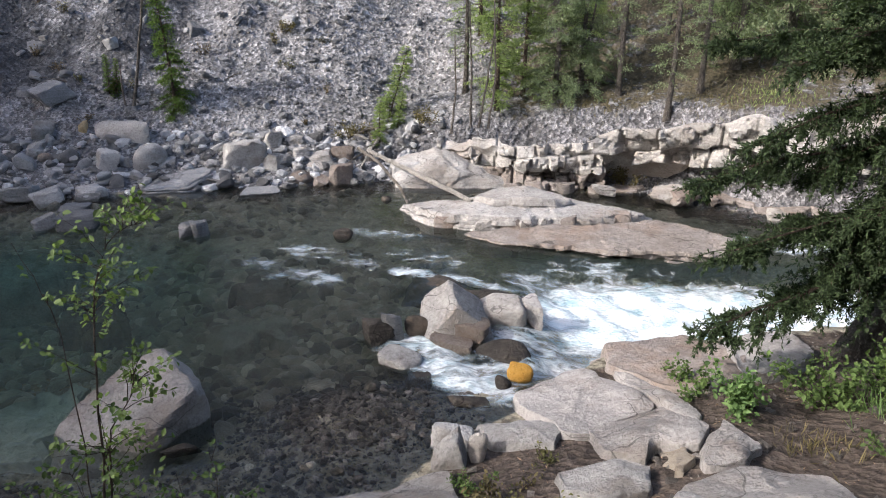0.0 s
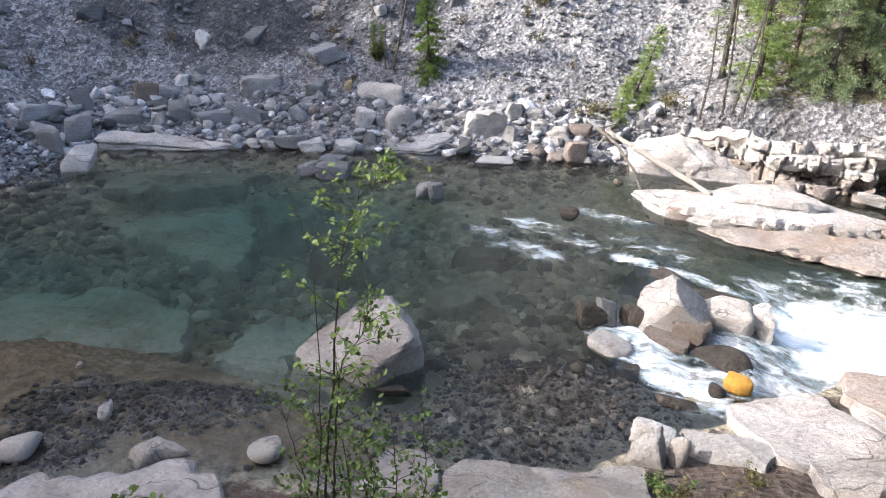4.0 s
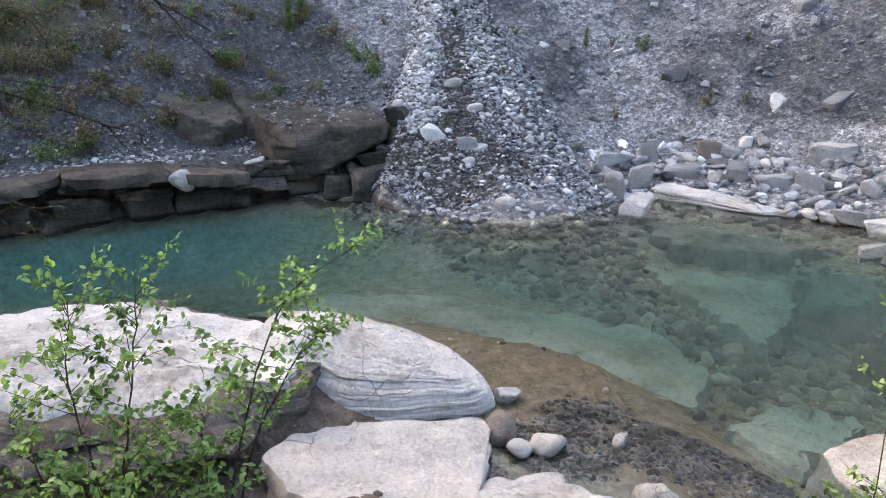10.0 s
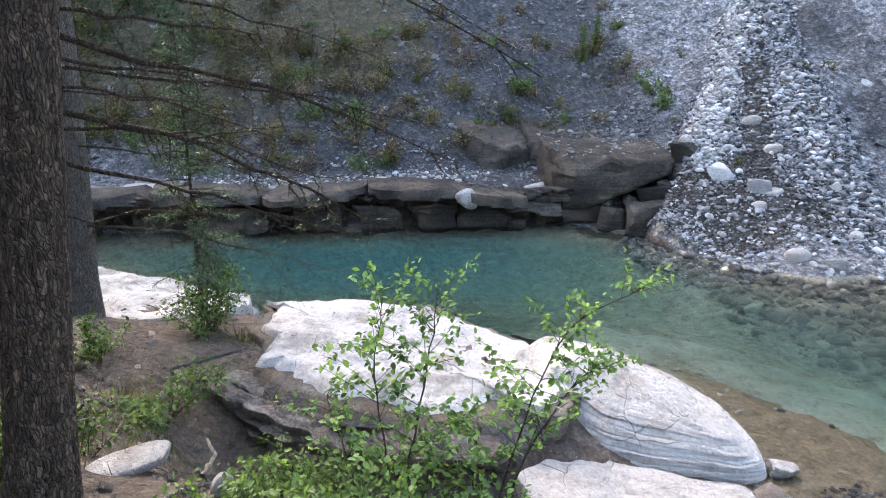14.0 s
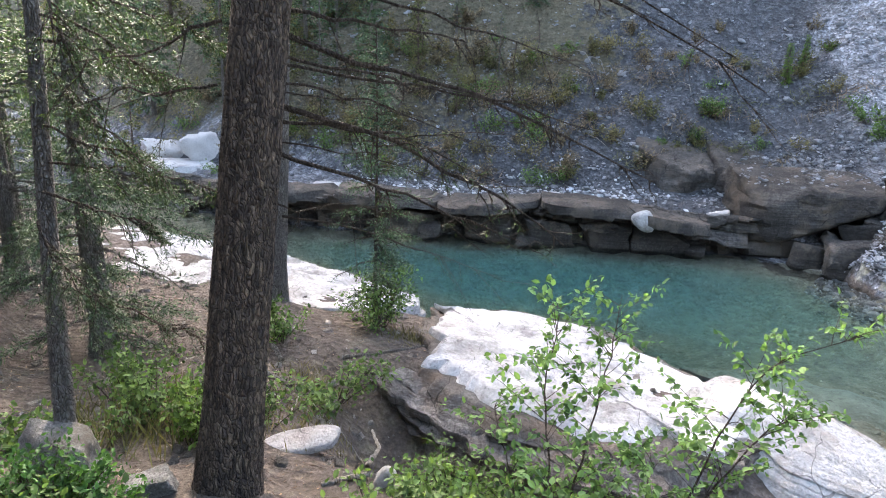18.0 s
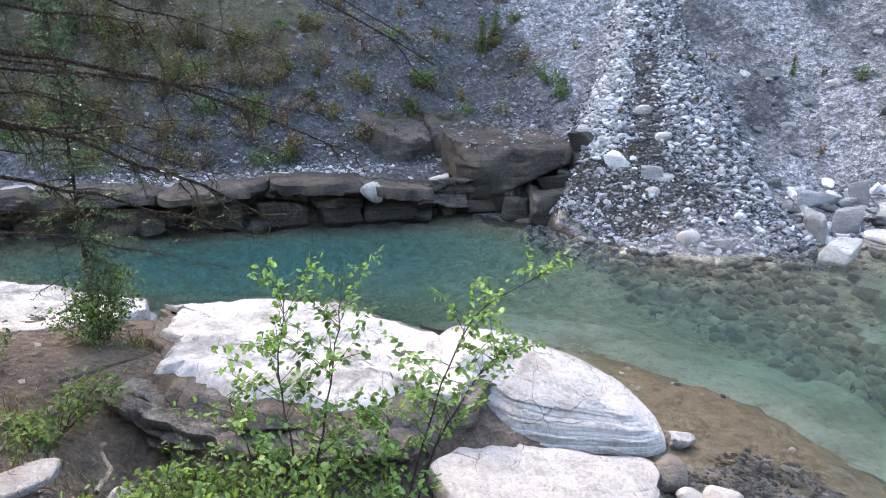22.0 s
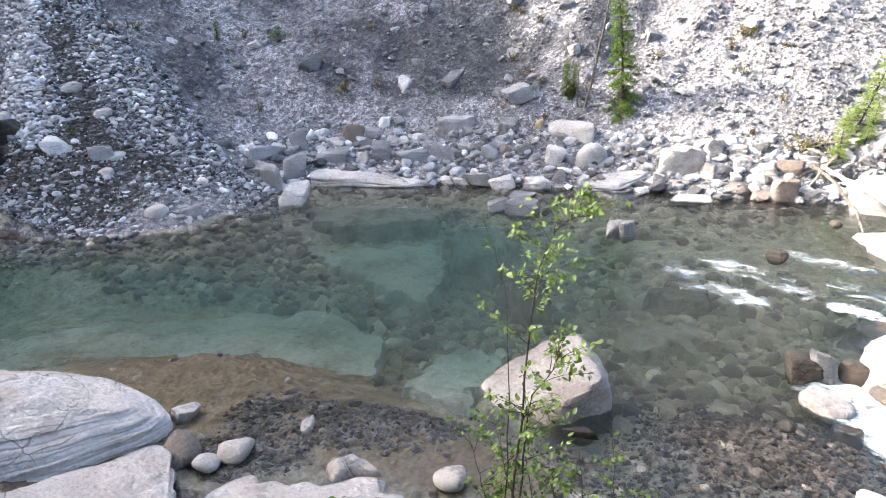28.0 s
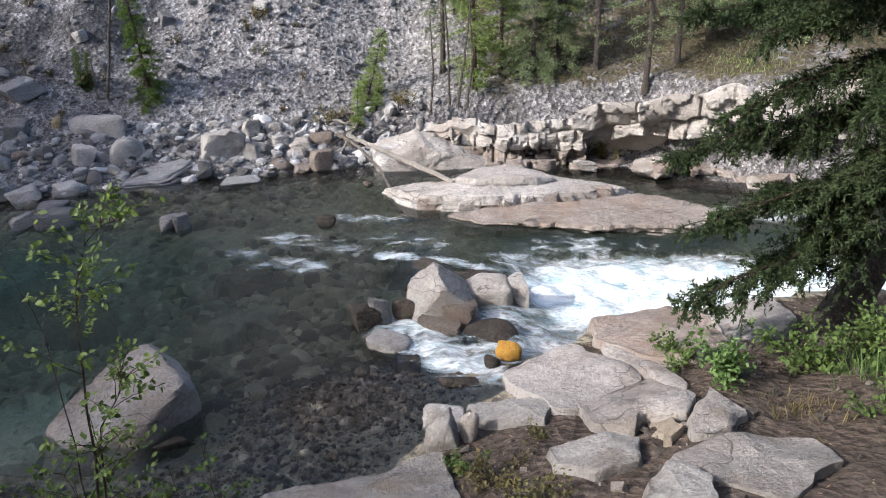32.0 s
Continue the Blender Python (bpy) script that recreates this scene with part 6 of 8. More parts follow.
# ---- loose stones that nobody could count ----
def scatter(name, label, places, sizes, mat, seed, level=1, flat=(0.35, 0.8), kinds=10, category="stones", hard=18.0, lift=0.15, cuts=8, broken=False):
    """Many stones in one mesh; places: x, y, z; sizes: half-length."""
    r = np.random.RandomState(seed)
    shapes = [cut_block(level, 30.0, 900 + seed * 20 + k, 0.02, 3) if broken else stone_shape(900 + seed * 20 + k, level, cuts, hard, 1.0, 0.0) for k in range(kinds)]
    f = shapes[0][1]
    V = np.stack([s[0] for s in shapes])[r.randint(0, kinds, len(places))]
    scale = np.stack([sizes, sizes * r.uniform(0.55, 0.95, len(sizes)), sizes * r.uniform(*flat, len(sizes))], -1)
    V = V * scale[:, None]
    a, b, c = r.uniform(0, 6.28, len(sizes)), r.normal(0, 0.35, len(sizes)), r.normal(0, 0.35, len(sizes))
    x, y, z = V[..., 0], V[..., 1], V[..., 2]
    y, z = y * np.cos(b)[:, None] - z * np.sin(b)[:, None], y * np.sin(b)[:, None] + z * np.cos(b)[:, None]
    x, z = x * np.cos(c)[:, None] + z * np.sin(c)[:, None], -x * np.sin(c)[:, None] + z * np.cos(c)[:, None]
    x, y = x * np.cos(a)[:, None] - y * np.sin(a)[:, None], x * np.sin(a)[:, None] + y * np.cos(a)[:, None]
    V = np.stack([x, y, z], -1) + (places + np.stack([0 * sizes, 0 * sizes, scale[:, 2] * lift], -1))[:, None]
    n = V.shape[1]
    F = f[None] + (np.arange(len(places)) * n)[:, None, None]
    ob = new(name, fast_mesh(name, V.reshape(-1, 3), F.reshape(-1, 3), MAT[mat], level > 1 and not broken))
    return tagged(ob, label, category, kind="stuff")


def on_ground(x, y):
    return np.stack([x, y, ground_z(x, y)], -1)


def strewn(count, x0, x1, y0, y1, seed, keep):
    r = np.random.RandomState(seed)
    x, y = r.uniform(x0, x1, count), r.uniform(y0, y1, count)
    far, wet = inside(x, y, FARLAND), inside(x, y, RIVER)
    ok = keep(x, y, far, wet, line_distance(x, y, FAR), line_distance(x, y, NEAR), r)
    return x[ok], y[ok], np.random.RandomState(seed + 1)


# scree on the far slopes
x, y, r = strewn(170000, -33, 6, -14, 25, 41, lambda x, y, far, wet, df, dn, r: far & (df > 0.8) & (df < np.where((y < 12) & (x < -19), 15, 7.5)) & (fan_height(x, y) < ground_z(x, y) - 0.35) & (r.uniform(size=len(x)) < np.where(x > 0, 0.15, np.where((y < 9) & (x < -19), 0.10 + 0.4 * spot(x, y, -22.2, 8.2, 1.0, 2.0), 0.28 + 0.47 * smooth(-7, -4, x))) * (1 - 0.6 * smooth(-5, -8, x) * smooth(12, 14, y) * smooth(2.8, 4.0, df)) * (0.45 + 0.55 * (waves(x, y, 2.5, 77) > -0.1))))
scatter("scree", "loose grey shale fragments covering the slope", on_ground(x, y), 0.015 + 0.06 * r.uniform(size=len(x)) ** 4.0 + 0.02 * r.uniform(size=len(x)), "scree", 42, level=0, flat=(0.25, 0.6))
x, y, r = strewn(9500, -30, 3, -12, 24, 43, lambda x, y, far, wet, df, dn, r: far & (df > 1.2) & (df < np.where((y < 12) & (x < -19), 12, 7.5)) & (r.uniform(size=len(x)) < np.where((y < 9) & (x < -19), 0.3, 0.35 + 0.5 * smooth(-7, -4, x))))
scatter("scree", "larger grey shale pieces lying on the slope", on_ground(x, y), 0.06 + 0.12 * r.uniform(size=len(x)) ** 3, "scree", 44, level=2, flat=(0.25, 0.55), broken=True)
# rubble of the beach along the far shore
x, y, r = strewn(60000, -20, 4, 6, 21, 45, lambda x, y, far, wet, df, dn, r: far & (df > -0.1) & (df < 2.3) & (y > 6.8) & (x < 0.3) & (r.uniform(size=len(x)) < 0.24))
scatter("rubble", "grey and whitish rubble along the far shore", on_ground(x, y), (0.045 + 0.20 * r.uniform(size=len(x)) ** 3.2) * np.where(y < 12.3, 0.5, 1.0), "cobble", 46, level=2, flat=(0.3, 0.75), broken=True)
# gravel fan
def fan_dark(x, y):
    """Where brown wet gravel shows between the pale stones."""
    return np.maximum.reduce([smooth(1.3, 0.6, near_segment(x, y, -18.0, 7.9, -15.6, 8.6)), smooth(0.55, 0.25, near_segment(x, y, -20.6, 11.0, -16.8, 9.3)), smooth(0.8, 0.3, near_segment(x, y, -17.4, 8.8, -15.4, 10.2))])


on_fan = lambda x, y, far, df: (far | (df < 0.9)) & (fan_height(x, y) > ground_z(x, y) - np.where(far, 0.3, 0.55))  # noqa: E731
x, y, r = strewn(64000, -24.6, -12.5, 5.5, 14.5, 47, lambda x, y, far, wet, df, dn, r: on_fan(x, y, far, df) & (r.uniform(size=len(x)) < 1 - 0.85 * fan_dark(x, y)))
sizes = 0.016 + 0.05 * r.uniform(size=len(x)) ** 2.6 + 0.10 * r.uniform(size=len(x)) ** 16
small = sizes < 0.045
scatter("gravel_fan", "blue-grey gravel of a fan sliding into the river", on_ground(x, y)[small], sizes[small], "fan_stone", 48, level=0, flat=(0.25, 0.5), lift=0.5)
scatter("gravel_fan", "blue-grey cobbles of a fan sliding into the river", on_ground(x, y)[~small], sizes[~small], "fan_stone", 47, level=2, flat=(0.28, 0.55), hard=9.0, lift=0.5)
x, y, r = strewn(40000, -21, -14, 6.3, 12, 147, lambda x, y, far, wet, df, dn, r: on_fan(x, y, far, df) & (r.uniform(size=len(x)) < fan_dark(x, y)))
scatter("gravel_fan", "dark brown wet gravel in the hollows of the fan", on_ground(x, y), 0.012 + 0.05 * r.uniform(size=len(x)) ** 4, "wet_gravel", 148, level=1, flat=(0.35, 0.75), hard=7.0, lift=0.3)
x, y, r = strewn(1300, -22, -18.7, 4.5, 8.0, 57, lambda x, y, far, wet, df, dn, r: r.uniform(size=len(x)) < (0.25 + 0.75 * spot(x, y, -20.3, 6.9, 1.2, 0.9)) * smooth(-18.6, -19.6, x))
scatter("rubble", "whitish rubble lying on the overhanging rock", np.stack([x, y, np.maximum(2.03 - 0.12 * (x + 19.5) - 0.03 * (y - 5.95), ground_z(x, y))], -1), 0.02 + 0.09 * r.uniform(size=len(x)) ** 3, "scree", 58, level=1, flat=(0.25, 0.5))
x, y, r = strewn(9000, -23.5, -19.6, -7, 5, 60, lambda x, y, far, wet, df, dn, r: far & (df > 1.0) & (df < 3.4) & (r.uniform(size=len(x)) < 0.05 + 0.5 * spot(x, y, -21.0, 0.3, 0.8, 1.6) + 0.3 * spot(x, y, -21.0, -4.5, 0.8, 1.6)))
scatter("rubble", "whitish rubble above the dark ledge", on_ground(x, y), 0.02 + 0.10 * r.uniform(size=len(x)) ** 3.5, "white_cobble", 61, level=1, flat=(0.3, 0.6))
x, y, r = strewn(60000, -27, -20.2, -9, 9.5, 65, lambda x, y, far, wet, df, dn, r: far & (df > 1.2) & (r.uniform(size=len(x)) < 0.30 * smooth(0.1, 0.7, waves(x, y, 1.6, 66) + 0.4 * waves(x, y, 0.5, 67)) + 0.02 + 0.5 * spot(x, y, -21.9, 6.6, 0.9, 2.0)))
scatter("scree", "pale shale flakes caught on the dark earth slope", on_ground(x, y), 0.014 + 0.06 * r.uniform(size=len(x)) ** 4, "scree", 68, level=0, flat=(0.25, 0.5), lift=0.4)
# pale stones lying in the chute of the fan
x, y, r = strewn(40000, -25.5, -15, 6, 15, 55, lambda x, y, far, wet, df, dn, r: far & (fan_height(x, y) > ground_z(x, y) - 0.3) & (r.uniform(size=len(x)) < 0.03 + 0.9 * smooth(0.8, 0.3, near_segment(x, y, -24.0, 11.6, -18.4, 8.5)) + 0.22 * smooth(0.9, 0.3, near_segment(x, y, -19.5, 11.3, -14.8, 11.6))))
scatter("gravel_fan", "whitish cobbles lying down the chute of the fan", on_ground(x, y), 0.03 + 0.10 * r.uniform(size=len(x)) ** 4, "white_cobble", 56, level=2, flat=(0.3, 0.6), hard=8.0, lift=0.5)
# stones on the river bed
def bed_stony(x, y):
    w = smooth(2.4, 1.2, near_segment(x, y, -17.0, 7.6, -12.2, 9.2))
    for ax, ay, bx, by, r in ((-12.2, 9.2, -9.0, 9.3, 1.1), (-9.0, 9.2, -6.0, 8.6, 0.6), (-6.2, 8.9, -4.6, 9.4, 0.8), (-5.0, 9.4, -0.5, 9.6, 2.0), (-4.5, 11.5, -1.0, 11.5, 1.6), (-2.0, 6.2, -0.5, 5.9, 0.4), (-13.0, 13.0, -3.0, 16.0, 1.0)):
        w = np.maximum(w, (1.0 if ay < 13 else 0.35) * smooth(r * 1.5, r * 0.6, near_segment(x, y, ax, ay, bx, by)))
    return w


x, y, r = strewn(26000, -17, 3, 3.5, 17.5, 49, lambda x, y, far, wet, df, dn, r: wet & ((x < -0.5) | (y > 12.4)) & (r.uniform(size=len(x)) < 0.03 + 0.9 * bed_stony(x, y)) & (spot(x, y, -1.0, 7.2, 1.3, 0.9) < 0.5))
scatter("bed_stones", "brown and olive stones lying on the river bed", on_ground(x, y), (0.04 + 0.17 * r.uniform(size=len(x)) ** 3) * np.where(y < 6.8, 0.45, 1.0), "bedstone", 50, level=2, flat=(0.35, 0.7), hard=6.0)
# gravel bars in the shallows
x, y, r = strewn(90000, -6.9, 0.8, 3.4, 9.2, 51, lambda x, y, far, wet, df, dn, r: wet & (r.uniform(size=len(x)) < 1.3 * np.maximum.reduce([spot(x, y, -0.9, 7.5, 1.2, 0.95), 0.9 * smooth(0.6, 0.2, near_segment(x, y, -6.2, 3.7, -5.4, 4.5)), 0.9 * smooth(0.75, 0.25, near_segment(x, y, -5.9, 4.9, -4.4, 5.8)), 0.4 * spot(x, y, -1.6, 6.2, 1.4, 0.5)])))
scatter("gravel_bar", "dark wet gravel and pebbles in the shallows", on_ground(x, y), 0.009 + 0.055 * r.uniform(size=len(x)) ** 7, "dark_gravel", 52, level=1, hard=7.0)
# chips and stones on the near bank
x, y, r = strewn(5500, -12, 8, -8, 9.5, 53, lambda x, y, far, wet, df, dn, r: ~far & ~wet & (dn > 0.1) & (np.hypot(x, y) > 1.5))
scatter("stone_chips", "stone chips strewn over the brown earth bank", on_ground(x, y), 0.012 + 0.06 * r.uniform(size=len(x)) ** 4, "dirt_chip", 54, level=0)


# ---- plants ----
class Heap:
    """Vertices and four-cornered faces gathered into one mesh."""

    def __init__(self):
        self.v, self.f, self.n = [], [], 0

    def add(self, v, f):
        v, f = np.asarray(v, float).reshape(-1, 3), np.asarray(f, int)
        self.v.append(v), self.f.append(f + self.n)
        self.n += len(v)

    def mesh(self, name, mat, smooth_faces=False):
        return fast_mesh(name, np.concatenate(self.v), np.concatenate(self.f), MAT[mat], smooth_faces)


def tube(heap, points, radii, sides=6, seed=0, lumps=0.0):
    """A round bar along points."""
    p = np.asarray(points, float)
    radii = np.broadcast_to(np.asarray(radii, float), len(p)) if np.ndim(radii) == 0 else np.interp(np.linspace(0, 1, len(p)), np.linspace(0, 1, len(radii)), radii)
    t = np.gradient(p, axis=0)
    t /= np.linalg.norm(t, axis=1, keepdims=True) + 1e-9
    up = np.where(np.abs(t[:, 2:3]) > 0.9, np.array([[1.0, 0, 0]]), np.array([[0, 0, 1.0]]))
    a = np.cross(t, up)
    a /= np.linalg.norm(a, axis=1, keepdims=True)
    b = np.cross(t, a)
    w = np.linspace(0, 2 * np.pi, sides, endpoint=False)
    r = np.ones((len(p), sides))
    if lumps:
        r += lumps * np.random.RandomState(seed).normal(size=r.shape)
    ring = p[:, None] + (radii[:, None] * r)[..., None] * (np.cos(w)[None, :, None] * a[:, None] + np.sin(w)[None, :, None] * b[:, None])
    i = np.arange(len(p) * sides).reshape(len(p), sides)
    heap.add(ring, np.stack([i[:-1], np.roll(i[:-1], -1, 1), np.roll(i[1:], -1, 1), i[1:]], -1).reshape(-1, 4))


def bow(a, b, count, sag=0.0, wander=0.0, seed=0):
    """Points from a to b, hanging by sag in the middle and wandering a little."""
    r = np.random.RandomState(seed)
    u = np.linspace(0, 1, count)[:, None]
    p = np.asarray(a, float) * (1 - u) + np.asarray(b, float) * u
    p[:, 2] -= 4 * sag * (u * (1 - u))[:, 0]
    w = np.cumsum(r.normal(0, wander, (count, 3)), 0)
    return p + (w - w[-1] * u) * np.sin(np.pi * u) ** 0.5


def blades(heap, roots, ways, lengths, widths, seed, flat=None):
    """Narrow four-cornered leaves (sprays of needles, grass, twigs), each from root along way."""
    r = np.random.RandomState(seed)
    n = len(roots)
    ways = ways / (np.linalg.norm(ways, axis=1, keepdims=True) + 1e-9)
    side = np.cross(ways, r.normal(size=(n, 3)) * 0.5 + (np.array([0, 0, 1.0]) if flat is None else flat))
    side /= np.linalg.norm(side, axis=1, keepdims=True) + 1e-9
    mid = roots + ways * (lengths * 0.45)[:, None]
    v = np.stack([roots, mid - side * widths[:, None], roots + ways * lengths[:, None], mid + side * widths[:, None]], 1)
    heap.add(v, np.arange(4 * n).reshape(n, 4))


def conifer_meshes(height, spread, clear, seed, limbs, twigs, twig, radius, mat="needle", bark="bark", lean=0.0, bare=0.0, fine=1, wide=0.036, blade=0.42):
    """Trunk, limbs and needle sprays of a spruce. clear: share of the stem with no living limbs; fine: sprays for each twig."""
    r = np.random.RandomState(seed)
    trunk, wood, crown = Heap(), Heap(), Heap()
    z = np.linspace(0, 1, 14)
    stem = np.stack([lean * z * z * height + 0.03 * np.sin(z * 5 + seed), 0.03 * np.cos(z * 4 + seed), z * height - 0.15], -1)
    tube(trunk, stem, radius * (1 - 0.95 * z) ** 0.8 * (1 + 0.5 * np.exp(-z * 30)), 10, seed, 0.04)
    for k in range(limbs):
        u = clear + (1 - clear) * (k + r.uniform()) / limbs
        size = spread * (1 - u) ** 0.75 * r.uniform(0.6, 1.1) + 0.08
        if u < clear + 0.12 and bare:
            size *= 0.7
        az = r.uniform(0, 6.283)
        s = np.linspace(0, 1, 7)
        rise, droop = 0.25 + 0.5 * (u - 0.5), 0.55 - 0.25 * u
        out = np.array([np.cos(az), np.sin(az), 0])
        base = np.array([np.interp(u, z, stem[:, 0]), np.interp(u, z, stem[:, 1]), u * height - 0.15])
        p = base + out * (s * size)[:, None] + np.array([0, 0, 1.0]) * ((rise * s - droop * s * s + 0.12 * s ** 4) * size)[:, None]
        p[1:] += r.normal(0, 0.02 * size, (6, 3))
        tube(wood, p, (0.012 + 0.006 * size, 0.003), 4)
        n = max(6, int(twigs * size / spread))
        if r.uniform() < bare:
            n = n // 3
        at = r.uniform(0.12, 1, n) ** 0.8
        roots = np.stack([np.interp(at, s, p[:, c]) for c in range(3)], -1)
        ahead = out[None] + np.array([0, 0, -0.25])
        sign = r.choice([-1, 1], n)[:, None]
        sideways = np.array([-out[1], out[0], 0])[None] * sign
        ways = ahead * r.uniform(0.4, 1.1, (n, 1)) + sideways * r.uniform(0.2, 1.0, (n, 1)) + r.normal(0, 0.2, (n, 3)) - np.array([0, 0, 0.18])
        length = twig * r.uniform(0.6, 1.3, n) * (1.15 - 0.5 * at)
        if fine == 1:
            blades(crown, roots, ways, length, length * 0.13, seed * 7 + k)
        else:
            ways /= np.linalg.norm(ways, axis=1, keepdims=True)
            for j in range(fine):
                q = (j + 0.3) / fine
                spin = r.normal(0, 0.75, (n, 3))
                blades(crown, roots + ways * (length * q)[:, None], ways * 0.9 + spin, length * blade * r.uniform(0.7, 1.2, n), length * wide, seed * 7 + k + j)
    return trunk.mesh("trunk", bark, True), wood.mesh("branchwork", bark), crown.mesh("crown", mat)


def plant(name, label, category, meshes, at, turn=(0, 0, 0), group="", scale=1.0):
    top = thing(name, label, category, group, at=at, turn=turn)
    top.scale = (scale,) * 3
    for data in meshes:
        piece = attach(data.name.split(".")[0], data, top)
        if data.name.startswith("branch"):
            tagged(piece, kind="stuff")
    return top


# spruces above the far ledge
tall = [conifer_meshes(7.0, 1.25, 0.04, 101, 110, 80, 0.36, 0.10, "needle_grey", "bark_grey", fine=7, wide=0.034, blade=0.3), conifer_meshes(6.2, 1.1, 0.06, 102, 90, 70, 0.34, 0.08, "needle_light", bare=0.2, fine=7, wide=0.034, blade=0.3),
        conifer_meshes(8.0, 1.4, 0.08, 103, 120, 80, 0.38, 0.12, "needle_grey", "bark_grey", fine=7, wide=0.034, blade=0.3), conifer_meshes(7.2, 0.9, 0.16, 104, 80, 40, 0.30, 0.10, "needle_grey", "bark_grey", bare=0.5, fine=7, wide=0.034, blade=0.3)]
FOREST = "spruces on the far shore"
DARK, LIGHT, GREY = "dark green spruce above the pale ledge", "light green sunlit spruce on the far bank", "thin spruce with a bare grey trunk"
first = {}
for kind, x, y, scale, turn in ((1, 1.7, 19.2, 0.8, 10), (1, 2.5, 20.0, 0.95, 80), (0, 3.3, 19.4, 0.8, 20), (3, 0.9, 20.6, 0.8, 160), (0, 4.1, 19.9, 1.05, 200),
                                (3, 5.0, 19.25, 1.0, 0), (3, 5.95, 17.95, 0.95, 140), (3, 6.9, 18.5, 0.9, 40), (2, 8.0, 19.2, 1.0, 100), (2, 9.3, 19.1, 1.05, 250),
                                (0, 10.4, 18.3, 1.0, 70), (2, 11.8, 18.0, 1.0, 30), (0, 13.3, 18.3, 1.1, 120), (3, 5.6, 21.9, 1.1, 210), (3, 7.0, 22.0, 1.15, 300), (3, 2.9, 22.6, 1.1, 330),
                                (1, 1.4, 23.2, 1.0, 15), (0, 9.0, 22.2, 1.1, 15), (2, 11.5, 21.0, 1.1, 95), (0, 14.5, 20.5, 1.1, 180), (1, 4.6, 22.5, 0.9, 250)):
    at = (x, y, float(ground_z(x, y)) - 0.05)
    if kind not in first:
        first[kind] = plant("spruce", (DARK, LIGHT, DARK, GREY)[kind], "tree", tall[kind], at, (0, 0, turn), FOREST, scale)
    else:
        copy_thing(first[kind], pose(*at, 0, 0, turn))
# small conifers on the scree
young = conifer_meshes(3.6, 0.7, 0.02, 111, 90, 60, 0.28, 0.05, "needle_light", fine=4, wide=0.045, blade=0.34)
young_dark = conifer_meshes(3.4, 0.46, 0.02, 112, 110, 60, 0.22, 0.05, "needle_green", fine=4, wide=0.045, blade=0.34)
plant("young_spruce", "narrow green young spruce rooted in the scree", "tree", young_dark, (-7.05, 19.45, 1.5), (0, -4, 0))
plant("young_spruce", "small dark young spruce on the scree slope", "tree", young_dark, (-8.75, 19.3, 1.75), (5, 0, 40), scale=0.36)
plant("young_fir", "light green young fir leaning over the scree", "tree", young, (-1.25, 20.1, 1.15), (4, 14, 0), scale=0.62)
plant("young_fir", "low light green fir at the slope's foot", "tree", young, (-1.45, 19.0, 0.7), (0, 24, 90), scale=0.38)
plant("young_fir", "small light green fir at the slope's foot", "tree", young, (-1.0, 19.5, 0.9), (0, 10, 30), scale=0.34)
for x, y, s, turn in ((-25.1, 6.9, 0.42, 10), (-25.6, 7.5, 0.35, 80), (-19.4, 15.4, 0.2, 30), (-8.6, 19.4, 0.3, 50)):
    plant("young_spruce", "small dark young spruce on the scree slope", "tree", young_dark, (x, y, float(ground_z(x, y)) - 0.03), (0, 6, turn), scale=s)
# trees on the slope upstream
upstream = [conifer_meshes(7.0, 1.3, 0.04, 151, 80, 50, 0.42, 0.10, "needle_mid", "bark_grey", fine=2, wide=0.09, blade=0.5), conifer_meshes(6.2, 1.15, 0.06, 152, 70, 44, 0.40, 0.08, "olive_brush", bare=0.2, fine=2, wide=0.09, blade=0.5),
            conifer_meshes(7.2, 0.95, 0.16, 153, 60, 30, 0.34, 0.10, "needle", "bark_grey", bare=0.4, fine=2, wide=0.08, blade=0.5)]
for k, (x, y, s) in enumerate(((-23.5, -6.5, 0.5), (-25, -5.4, 0.6), (-24.4, -8.8, 0.65), (-26.5, -7.5, 0.8), (-25.5, -10.5, 0.7), (-24.5, -12.6, 0.7), (-27.5, -10.5, 0.9), (-26.5, -13.5, 0.9),
                               (-27.8, -4.5, 0.55), (-28.5, -1.5, 0.45), (-22.6, -15.2, 0.6), (-24.0, -18, 0.9), (-27, -17, 0.9), (-24.2, -3.9, 0.35), (-25.6, -8.6, 0.55), (-28.6, -9.5, 0.6), (-26.8, -5.8, 0.5), (-29.5, -6.0, 0.6), (-23.2, -10.2, 0.45), (-30, -12, 0.8), (-25.8, -2.6, 0.35), (-29, -15, 1.1), (-31.5, -18.5, 1.2), (-29.5, -20.5, 1.1), (-33, -22, 1.3), (-31, -25, 1.2), (-35.5, -25.5, 1.3), (-34, -29, 1.3), (-37.5, -21, 1.3), (-33.5, -15.5, 1.2), (-38, -28.5, 1.4), (-30.5, -29, 1.2), (-28.0, -23.5, 1.0), (-36, -32.5, 1.4), (-40, -24, 1.4), (-32, -11.5, 0.9), (-30.2, -8.2, 0.6))):
    data = upstream[k % 3]
    plant("spruce", ("dark spruce on the shaded slope upstream", "olive green spruce on the slope upstream", "sparse grey spruce on the slope upstream")[k % 3], "tree",
          data, (x, y, float(ground_z(x, y)) - 0.05), (0, 0, 70 * k), "spruces upstream", s)

